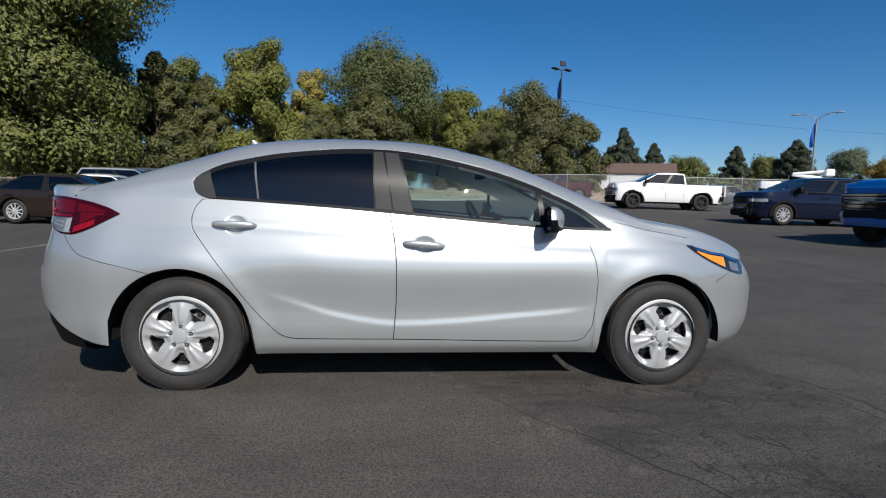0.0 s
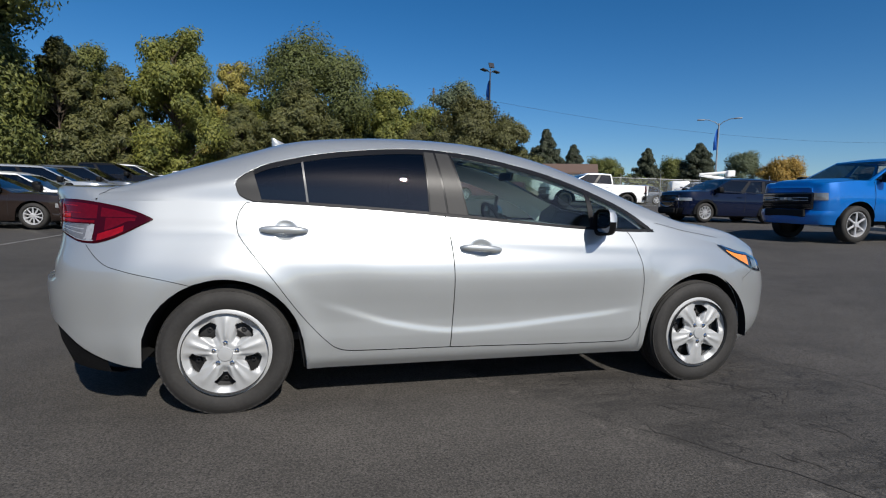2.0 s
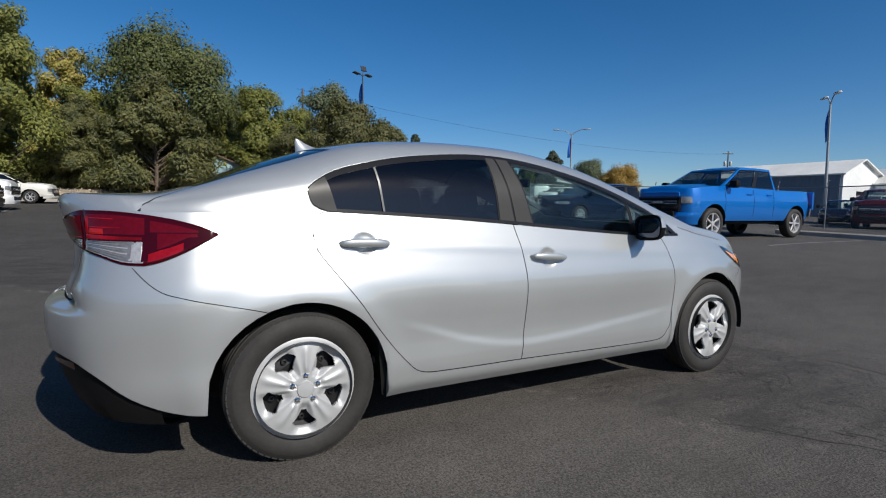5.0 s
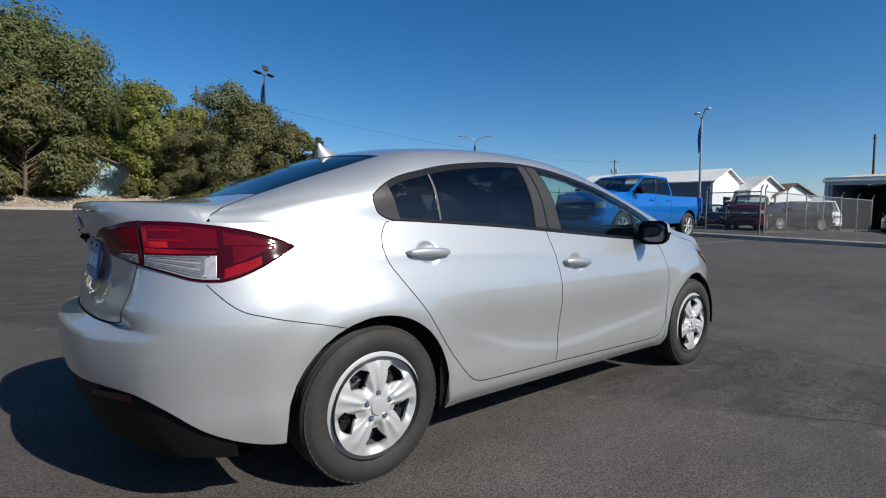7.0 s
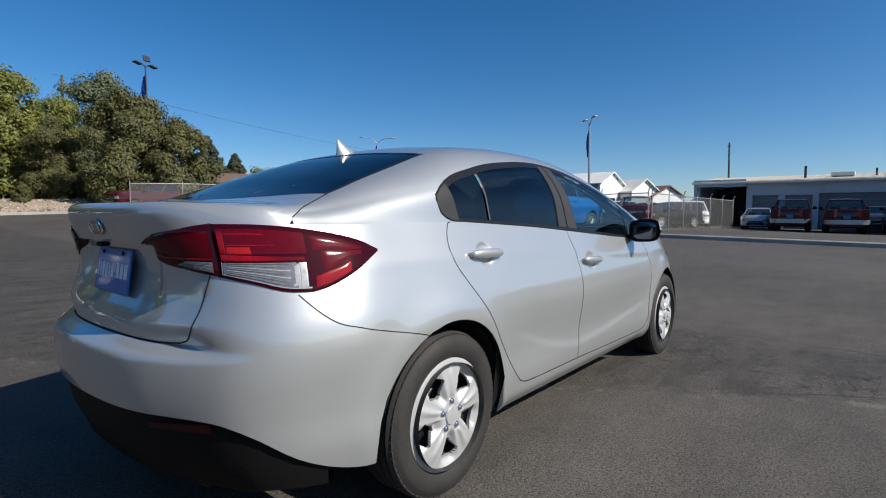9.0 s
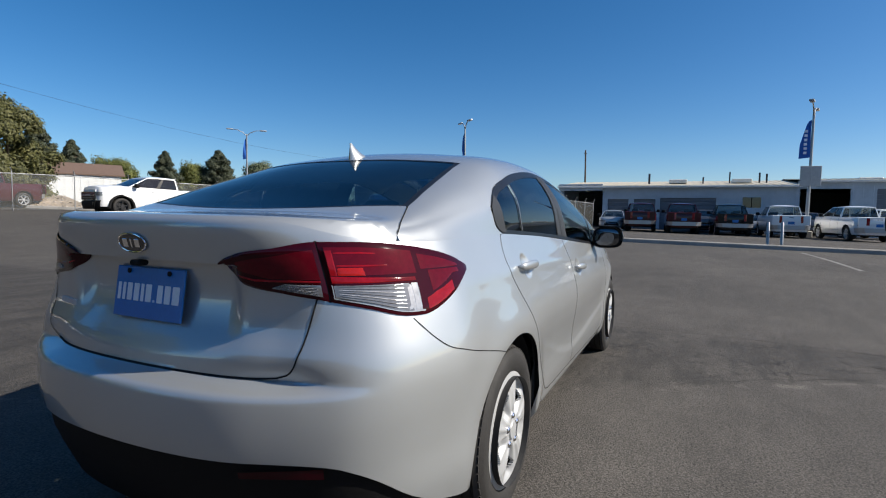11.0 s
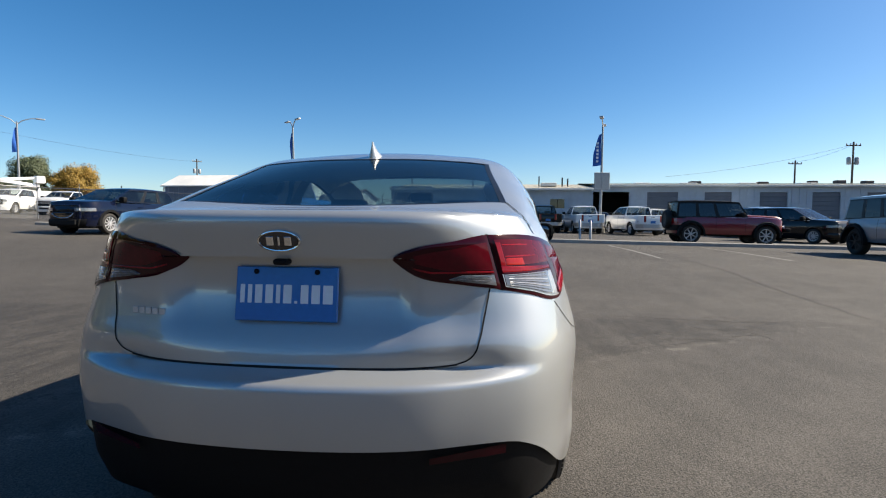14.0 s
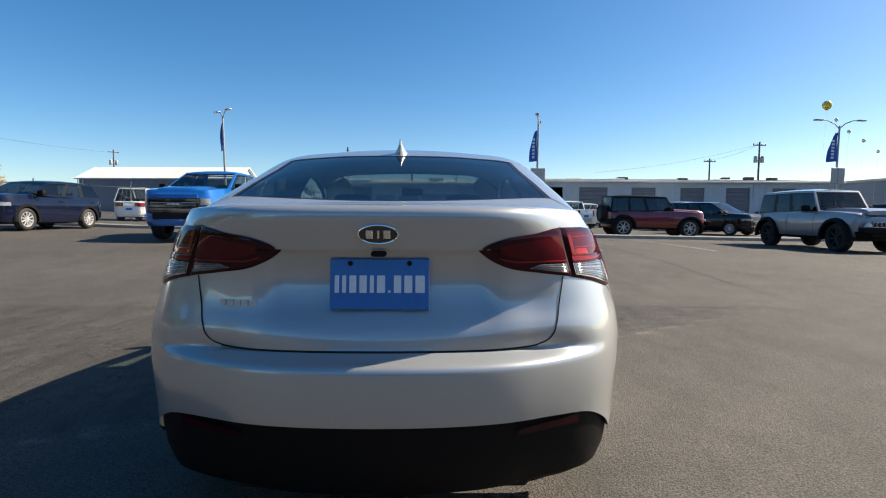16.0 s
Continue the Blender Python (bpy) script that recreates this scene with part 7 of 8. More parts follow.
def fence(pts, h=1.85, step=2.6):
    f = thing("chain_link_fence", "grey chain-link fence on steel posts", "fence", "fences")
    posts = []
    for (x0, y0), (x1, y1) in zip(pts, pts[1:]):
        n = max(1, round(math.hypot(x1 - x0, y1 - y0) / step))
        posts += [(x0 + (x1 - x0) * k / n, y0 + (y1 - y0) * k / n) for k in range(n)]
    posts.append(pts[-1])
    rails, rows = bmesh.new(), []
    for x, y in posts:
        z = lift(x, y)
        bm = bmesh.new()
        tube(bm, [(x, y, z - 0.1), (x, y, z + h + 0.12), (x - 0.10, y - 0.10, z + h + 0.28)], 0.027, 8)
        part("post", bm, FENCE_STEEL, f)
        rows.append([Vector((x, y, z + 0.05)), Vector((x, y, z + h))])
    bm = bmesh.new()
    sheet(bm, rows)
    part("wire_mesh", bm, CHAIN, f)
    bm = bmesh.new()
    tube(bm, [r[1] for r in rows], 0.025, 6)
    part("top_rail", bm, FENCE_STEEL, f)
    return f


fence([(23.7, 6.0), (25.4, 9.0), (27.0, 14.0), (25.5, 26.0), (10.0, 29.6)])
fence([(23.9, 5.9), (31.0, 5.6), (38.0, 5.0)])

# ---- buildings ----
WALL_BLUE = material("pale_blue_steel_cladding", (0.36, 0.43, 0.50), 0.6, grain=0.05, scale=3, stain=0.06, stain_scale=0.6)
ROOF_TAN = material("tan_steel_roof", (0.46, 0.42, 0.33), 0.55, grain=0.06, scale=3, stain=0.08, stain_scale=0.5)
ROOF_WHITE = material("white_steel_roof", (0.66, 0.66, 0.63), 0.5, grain=0.06, scale=3, stain=0.1, stain_scale=0.4)
WALL_WHITE = material("white_cladding", (0.68, 0.69, 0.68), 0.6, grain=0.05, scale=3, stain=0.06, stain_scale=0.6)
WALL_GREY = material("slate_blue_cladding", (0.16, 0.19, 0.235), 0.65, grain=0.06, scale=3, stain=0.08, stain_scale=0.6)
DOOR_GREY = material("grey_roller_door", (0.11, 0.13, 0.16), 0.55, grain=0.06, scale=3)
# near-black: indoor shade put into the colour; also used on dark doors
HALL_DARK = material("dim_hall", (0.03, 0.03, 0.03), 0.9, grain=0.2, scale=2)
BRICK_RED = material("red_brown_cladding", (0.20, 0.055, 0.04), 0.8, grain=0.15, scale=4, stain=0.2, stain_scale=0.6)
ROOF_BROWN = material("brown_shingle_roof", (0.13, 0.085, 0.065), 0.9, grain=0.2, scale=8)
SHED_BLUE = material("light_blue_siding", (0.24, 0.37, 0.43), 0.7, grain=0.06, scale=4, stain=0.1)


def ribbed_wall(x, y0, y1, z0, z1, openings, owner, thick=0.25, rib=0.6):
    """A wall across y at x, with openings (y0, y1, z0, z1) that go through it."""
    ys = sorted({y0, y1, *[o[0] for o in openings], *[o[1] for o in openings]})
    for a, b in zip(ys, ys[1:]):
        mid = (a + b) / 2
        spans = sorted([(o[2], o[3]) for o in openings if o[0] < mid < o[1]])
        z = z0
        for s0, s1 in spans + [(z1, z1)]:
            if s0 > z + 0.01:
                wb_ = bmesh.new()
                box(wb_, (x, a, z), (x + thick, b, s0))
                part("wall_panel", wb_, WALL_BLUE, owner, smooth=False)
            z = s1
    y = y0 + 0.15
    while y < y1:
        if not any(o[0] - 0.06 < y < o[1] + 0.06 for o in openings):
            rb = bmesh.new()
            box(rb, (x - 0.03, y - 0.03, z0), (x - 0.001, y + 0.03, z1))
            part("wall_rib", rb, WALL_BLUE, owner, smooth=False)
        y += rib


def workshop():
    b = thing("workshop", "long pale blue steel workshop with roller doors and tan roof", "workshop building")
    base = 0.12
    a_open = [(3.2, 4.9, base, 2.75), (1.1, 2.8, base, 2.75), (-3.35, 0.75, base, 2.85), (-6.4, -5.15, 2.1, 2.9)]
    m_open = [(-12.0, -8.9, base, 3.55)] + [(c - 1.3, c + 1.3, base, 3.55) for c in (-14.8,)] + [(c - 1.12, c + 1.12, base, 3.55) for c in (-19.4, -23.9, -28.1, -32.4)]
    ribbed_wall(44.6, -8.8, 5.3, base - 0.4, 3.75, a_open, b)
    ribbed_wall(45.0, -37.5, -8.8, base - 0.4, 4.15, m_open, b)
    for lo, hi in (((45.2, -37.5, base - 0.4), (63, -37.25, 4.3)), ((62.8, -37.25, base - 0.4), (63, 9.0, 4.3)), ((45.5, 8.8, base - 0.4), (62.8, 9.0, 4.0)), ((44.86, 5.05, base - 0.4), (62.8, 5.3, 3.7))):
        bm = bmesh.new()
        box(bm, lo, hi)
        part("wall", bm, WALL_BLUE, b, smooth=False)
    # carport bay at the north end
    bm = bmesh.new()
    box(bm, (44.3, 5.3, 3.45), (44.6, 9.0, 4.0))
    box(bm, (44.3, 8.75, base - 0.3), (44.6, 9.0, 3.45))
    part("bay_frame", bm, WALL_BLUE, b, smooth=False)
    # inner wall coloured near-black to give the hall its shade
    bm = bmesh.new()
    box(bm, (52, -37.2, base), (52.2, 8.7, 3.6))
    part("inner_wall", bm, HALL_DARK, b, smooth=False)
    # roofs with standing ribs
    for y0, y1, ze, x0, zr in ((-8.9, 9.1, 3.85, 44.2, 4.75), (-37.8, -8.9, 4.2, 44.7, 4.85)):
        bm = bmesh.new()
        sheet(bm, [[Vector((x0, y, ze)), Vector((53.5, y, zr)), Vector((63.2, y, ze))] for y in (y0, y1)])
        sheet(bm, [[Vector((x0, y, ze - 0.18)), Vector((x0, y, ze))] for y in (y0, y1)])
        sheet(bm, [[Vector((x0, y, ze - 0.18)), Vector((53.5, y, zr - 0.18)), Vector((63.2, y, ze - 0.18))] for y in (y0, y1)])
        roof = part("roof", bm, ROOF_TAN, b, smooth=False)
        n = int((y1 - y0) / 0.6)
        for k in range(n + 1):
            y = y0 + (y1 - y0) * k / n
            bm = bmesh.new()
            box(bm, (0, y - 0.02, 0), (math.hypot(53.5 - x0, zr - ze), y + 0.02, 0.022), m=Matrix.Translation((x0, 0, ze)) @ Matrix.Rotation(-math.atan2(zr - ze, 53.5 - x0), 4, "Y"))
            part("roof_rib", bm, ROOF_TAN, roof, smooth=False)
        bm = bmesh.new()
        box(bm, (x0 - 0.12, y0, ze - 0.2), (x0, y1, ze - 0.04), 0.02)
        part("gutter", bm, ROOF_WHITE, b, smooth=False)
    for o in a_open[:3] + m_open[1:]:
        bm = bmesh.new()
        x0 = 44.78 if o[0] > -8 else 45.12
        prof = []
        for k in range(9):
            z, dz = o[2] + (o[3] - o[2]) * k / 9, (o[3] - o[2]) / 9
            prof += [(x0 + 0.03, z), (x0, z + 0.03), (x0, z + dz - 0.03), (x0 + 0.03, z + dz)]
        sheet(bm, [[Vector((px, y, pz)) for px, pz in prof] for y in (o[0], o[1])])
        part("roller_door", bm, DOOR_GREY, b, smooth=False)
    bm = bmesh.new()
    o = a_open[3]
    for y0, y1 in ((o[0], (o[0] + o[1]) / 2 - 0.03), ((o[0] + o[1]) / 2 + 0.03, o[1])):
        box(bm, (44.75, y0, o[2]), (44.77, y1, o[3]))
    part("window", bm, CAR_GLASS, b, smooth=False)
    # things on the roof
    for x, y, h, w in ((47, 1.8, 0.85, 0.16), (47, -2.4, 0.5, 0.12), (48, -4.4, 0.9, 0.1), (47.5, -6.5, 0.8, 0.12), (47.5, -7.0, 0.7, 0.12), (49, -19.0, 0.45, 0.9), (49, -25.0, 0.4, 0.8), (52, -31, 0.45, 0.7), (52, -33.5, 0.5, 0.8), (52, -36.0, 0.45, 0.8)):
        bm = bmesh.new()
        zb = 3.95 + (x - 44.5) * 0.085
        box(bm, (x, y - w / 2, zb - 0.3), (x + w, y + w / 2, zb + h), 0.04 if w > 0.3 else 0)
        part("roof_vent", bm, POLE_DARK, b, smooth=False)
    for y in (-0.5, -5.2, -13.5, -17.5, -22.5, -27.5):
        bm = bmesh.new()
        box(bm, (46.5, y - 0.7, 4.1 + 0.05), (47.6, y + 0.7, 4.1 + 0.36), 0.03)
        part("skylight", bm, ROOF_WHITE, b, smooth=False)
    return b


workshop()


def gabled(name, label, x, y, heading, length, width, eave, ridge, wall, roof_mat, gable_mat, door=None, ov=0.3):
    """A gabled shed; its ridge runs along its own x, the origin at the middle of its near gable's foot."""
    b = thing(name, label, "shed building" if "shed" in name else "house", "buildings round the lot")
    h = width / 2
    for sg in (1, -1):
        bm = bmesh.new()
        box(bm, (0.2, sg * h - 0.1, -0.5), (length - 0.2, sg * h + 0.1, eave))
        k = 0.3
        while k < length:
            rb = bmesh.new()
            box(rb, (k, sg * (h + 0.115) - 0.014, -0.5), (k + 0.05, sg * (h + 0.115) + 0.014, eave))
            part("wall_rib", rb, wall, b, smooth=False)
            k += 0.6
        part("wall", bm, wall, b, smooth=False)
    for x0 in (0.0, length):
        bm = bmesh.new()
        d = door if (door and x0 == 0.0) else None
        pts = [(-h, -0.5), (-h, eave), (0, ridge), (h, eave), (h, -0.5)]
        if d:
            pts = [(-h, -0.5), (-h, eave), (0, ridge), (h, eave), (h, -0.5), (d[1], -0.5), (d[1], d[2]), (d[0], d[2]), (d[0], -0.5)]
        lo = [bm.verts.new((x0, p[0], p[1])) for p in pts]
        f = bm.faces.new(lo)
        out = bmesh.ops.extrude_face_region(bm, geom=[f])
        for v in out["geom"]:
            if isinstance(v, bmesh.types.BMVert):
                v.co.x += 0.2 if x0 == 0 else -0.2
        part("gable_wall", bm, gable_mat, b, smooth=False)
    if door:
        # near-black sheet behind the opening, painted in place of the shade inside
        bm = bmesh.new()
        box(bm, (1.2, door[0] - 0.2, -0.5), (1.3, door[1] + 0.2, door[2]))
        part("doorway_shade_sheet", bm, HALL_DARK, b, smooth=False)
    bm = bmesh.new()
    t = 0.12
    for sg in (1, -1):
        e = Vector((0, sg * (h + ov), eave - (ridge - eave) * ov / h))
        rows = [[Vector((xx, 0, ridge + t)), Vector((xx, e.y, e.z + t)), Vector((xx, e.y, e.z)), Vector((xx, 0, ridge))] for xx in (-ov, length + ov)]
        sheet(bm, rows)
        for r in rows:
            bm.faces.new([bm.verts.new(p) for p in r])
    part("roof", bm, roof_mat, b, smooth=False)
    b.matrix_world = pose(x, y, lift(x, y), 0, 0, heading)
    return b


gabled("storage_shed", "long white-roofed storage shed with open gable door", 54.8, 19.9, 87, 16.5, 5.8, 3.9, 5.15, WALL_GREY, ROOF_WHITE, WALL_WHITE, (-0.9, 0.7, 2.4))
gabled("storage_shed", "small white gabled shed with dark window", 58.4, 17.5, 70, 10, 4.4, 3.3, 4.6, WALL_WHITE, ROOF_WHITE, WALL_WHITE, (-0.4, 1.2, 2.0))
gabled("storage_shed", "small white shed with dark roof", 61.4, 15.9, 62, 9, 4.4, 2.9, 4.0, WALL_WHITE, ROOF_BROWN, WALL_WHITE, (-1.2, -0.4, 1.9))
gabled("garden_shed", "light blue sided shed behind the trees", 4.3, 47.5, 84, 6, 4.6, 3.1, 4.0, SHED_BLUE, ROOF_BROWN, SHED_BLUE)
gabled("bungalow_house", "white bungalow with brown shingle roof", 24.8, 56.0, -28, 9, 6, 2.5, 3.6, WALL_WHITE, ROOF_BROWN, WALL_WHITE)
gabled("storage_shed", "red-brown clad shed behind the trees", -26.0, 46.5, 6, 16, 5, 2.9, 3.5, BRICK_RED, ROOF_BROWN, BRICK_RED)
b2 = thing("service_building", "slate blue flat-roofed building beyond the workshop", "building", "buildings round the lot")
bm = bmesh.new()
box(bm, (44.0, -66, -0.4), (58, -43.0, 4.4), 0.05)
part("wall", bm, WALL_GREY, b2, smooth=False)
bm = bmesh.new()
box(bm, (43.7, -66.2, 4.4), (58.2, -42.8, 4.65), 0.05)
part("roof", bm, ROOF_TAN, b2, smooth=False)
for k in range(3):
    bm = bmesh.new()
    box(bm, (43.93, -49 - 5 * k, 0.1), (43.99, -46 - 5 * k, 2.8), 0.02)
    part("roller_door", bm, HALL_DARK, b2, smooth=False)

# unseen plain wall, added behind the camera to darken what the tail reflects
wall_rear = bmesh.new()
box(wall_rear, (-14.0, -45, -0.3), (-13.6, 8.5, 2.6))
tagged(part("unseen_wall", wall_rear, material("unseen_wall_dark", (0.055, 0.055, 0.057), 0.85, grain=0.08, scale=8, stain=0.1), smooth=False), "plain dark wall, added out of view to darken the sedan's reflections", "wall", kind="structure")

# bucket truck boom beyond the fence
lift_truck = thing("bucket_truck", "white bucket truck with folded boom behind the fence", "truck")
bm = bmesh.new()
box(bm, (-2.6, -1.1, 0.8), (2.2, 1.1, 2.0), 0.08)
part("truck_body", bm, WHITE_PAINT, lift_truck)
bm = bmesh.new()
box(bm, (2.25, -1.05, 0.8), (4.2, 1.05, 2.2), 0.25, seg=2)
part("truck_cab", bm, WHITE_PAINT, lift_truck)
bm = bmesh.new()
tube(bm, [(-1.9, 0, 2.0), (-1.9, 0, 2.5), (1.2, 0, 2.9)], 0.16, 8)
tube(bm, [(1.2, 0.1, 2.95), (-1.6, 0.1, 3.25)], 0.14, 8)
part("boom", bm, WHITE_PAINT, lift_truck)
bm = bmesh.new()
box(bm, (-2.3, -0.3, 2.75), (-1.5, 0.5, 3.45), 0.08)
part("bucket", bm, WHITE_PAINT, lift_truck)
for x in (-1.4, 3.1):
    for sg in (-1, 1):
        o = new("wheel", finish("wheel", far_tyre(0.45, 0.28), RUBBER))
        o.parent = lift_truck
        o.location = (x, sg * 0.9, 0.45)
lift_truck.matrix_world = pose(43.0, 45.0, lift(43.0, 45.0), 0, 0, 155)
# twin steel posts on the kerb
for dy in (0, 0.45):
    b = thing("bollard", "grey steel bollard post by the kerb", "bollard", "bollards")
    bm = bmesh.new()
    tube(bm, [(0, 0, -0.1), (0, 0, 0.86), (0, 0, 0.9)], [0.055, 0.055, 0.03], 12)
    part("post", bm, POLE_STEEL, b)
    b.matrix_world = pose(21.0, -4.15 - dy, lift(21, -4.3), 0, 5, 0)

# yellow balloons tethered over the lot
BALLOON_PALE = material("pale_balloon", (0.80, 0.78, 0.55), 0.5, grain=0.04, scale=6)
BALLOON = material("yellow_balloon", (0.80, 0.60, 0.08), 0.5, grain=0.04, scale=6)
for x, y, z, r_ in ((37.0, -29.9, 9.4, 0.33), (39.1, -32.3, 8.7, 0.14), (41.0, -34.9, 8.1, 0.15), (42.7, -37.6, 7.6, 0.16), (44.4, -40.4, 6.9, 0.15)):
    bl = thing("balloon", "large yellow balloon floating on a line" if r_ > 0.2 else "small pale yellow balloon floating on a line", "balloon", "balloons over the lot")
    bm = bmesh.new()
    lathe(bm, [(0.001, r_), (r_ * 0.5, r_ * 0.9), (r_ * 0.88, r_ * 0.5), (r_, 0.05 * r_), (r_ * 0.85, -r_ * 0.55), (r_ * 0.45, -r_ * 0.95), (r_ * 0.1, -r_ * 1.15), (r_ * 0.12, -r_ * 1.22), (0.001, -r_ * 1.2)], 20, "z")
    part("skin", bm, BALLOON if r_ > 0.2 else BALLOON_PALE, bl)
    bm = bmesh.new()
    tube(bm, [(0, 0, -r_ * 1.2), (0.1, 0.1, -z * 0.5), (0.2, 0, -z + 0.1)], 0.004, 4)
    part("tether", bm, WHITE_INK, bl)
    bl.location = (x, y, z)

# ---- trees ----
def leaf_mat(name, color, color2):
    m = bpy.data.materials.new(name)
    m.use_nodes = True
    nt = m.node_tree
    b = nt.nodes["Principled BSDF"]
    geo = nt.nodes.new("ShaderNodeNewGeometry")
    mix = nt.nodes.new("ShaderNodeMix")
    mix.data_type = "RGBA"
    mix.inputs["A"].default_value = (*color, 1)
    mix.inputs["B"].default_value = (*color2, 1)
    tc = nt.nodes.new("ShaderNodeTexCoord")
    tex = nt.nodes.new("ShaderNodeTexNoise")
    tex.inputs["Scale"].default_value = 1.1
    nt.links.new(tc.outputs["Object"], tex.inputs["Vector"])
    add = nt.nodes.new("ShaderNodeMath")
    add.operation = "MULTIPLY_ADD"
    add.inputs[1].default_value = 0.55
    nt.links.new(geo.outputs["Random Per Island"], add.inputs[0])
    sub = nt.nodes.new("ShaderNodeMapRange")
    sub.inputs["From Min"].default_value = 0.35
    sub.inputs["From Max"].default_value = 0.65
    sub.inputs["To Max"].default_value = 0.5
    nt.links.new(tex.outputs["Fac"], sub.inputs["Value"])
    nt.links.new(sub.outputs[0], add.inputs[2])
    nt.links.new(add.outputs[0], mix.inputs["Factor"])
    nt.links.new(mix.outputs["Result"], b.inputs["Base Color"])
    b.inputs["Roughness"].default_value = 0.6
    tl = nt.nodes.new("ShaderNodeBsdfTranslucent")
    nt.links.new(mix.outputs["Result"], tl.inputs["Color"])
    mx = nt.nodes.new("ShaderNodeMixShader")
    mx.inputs[0].default_value = 0.25
    nt.links.new(b.outputs[0], mx.inputs[1])
    nt.links.new(tl.outputs[0], mx.inputs[2])
    nt.links.new(mx.outputs[0], nt.nodes["Material Output"].inputs[0])
    return m


BARK = material("grey_brown_bark", (0.10, 0.075, 0.055), 0.95, grain=0.3, scale=12, bump=0.6, bump_scale=18)
LEAF_GREEN = leaf_mat("green_leaves", (0.040, 0.058, 0.014), (0.205, 0.215, 0.048))
LEAF_BRIGHT = leaf_mat("bright_yellow_green_leaves", (0.055, 0.080, 0.016), (0.235, 0.235, 0.045))
LEAF_DARK = leaf_mat("dark_green_leaves", (0.022, 0.034, 0.010), (0.14, 0.16, 0.04))
LEAF_PINE = leaf_mat("pine_needles", (0.030, 0.042, 0.012), (0.165, 0.16, 0.048))
LEAF_JUNIPER = leaf_mat("juniper_foliage", (0.045, 0.052, 0.016), (0.14, 0.135, 0.04))
LEAF_SPRUCE = leaf_mat("spruce_needles", (0.022, 0.033, 0.018), (0.065, 0.075, 0.038))
LEAF_YELLOW = leaf_mat("autumn_yellow_leaves", (0.20, 0.17, 0.03), (0.42, 0.36, 0.09))
LEAF_ORANGE = leaf_mat("autumn_orange_leaves", (0.20, 0.14, 0.025), (0.42, 0.26, 0.05))
LEAF_GREY = leaf_mat("grey_green_leaves", (0.06, 0.08, 0.045), (0.16, 0.19, 0.10))


def leaves(places, outs, size, seed, long=1.0):
    """Small folded leaf clumps at the given places, each with its way out of the crown."""
    rng = np.random.default_rng(seed)
    n = len(places)
    unit = lambda v: v / np.maximum(np.linalg.norm(v, axis=1, keepdims=True), 1e-6)
    s = size * rng.uniform(0.55, 1.45, (n, 1))
    nrm = unit(outs + rng.uniform(-0.65, 0.65, (n, 3)) + np.array([0, 0, 0.25]))
    a = unit(np.cross(nrm, rng.normal(size=(n, 3))))
    b = np.cross(nrm, a)
    fold = nrm * s * 0.22
    vs = np.stack([places - a * s * long, places + b * s * 0.55 - fold, places + a * s * long, places - b * s * 0.55 - fold], 1).reshape(-1, 3)
    k = np.arange(n)[:, None] * 4
    fs = np.stack([k + [0, 1, 2], k + [0, 2, 3]], 1).reshape(-1, 3)
    me = bpy.data.meshes.new("crown")
    me.from_pydata(vs, [], fs)
    return me


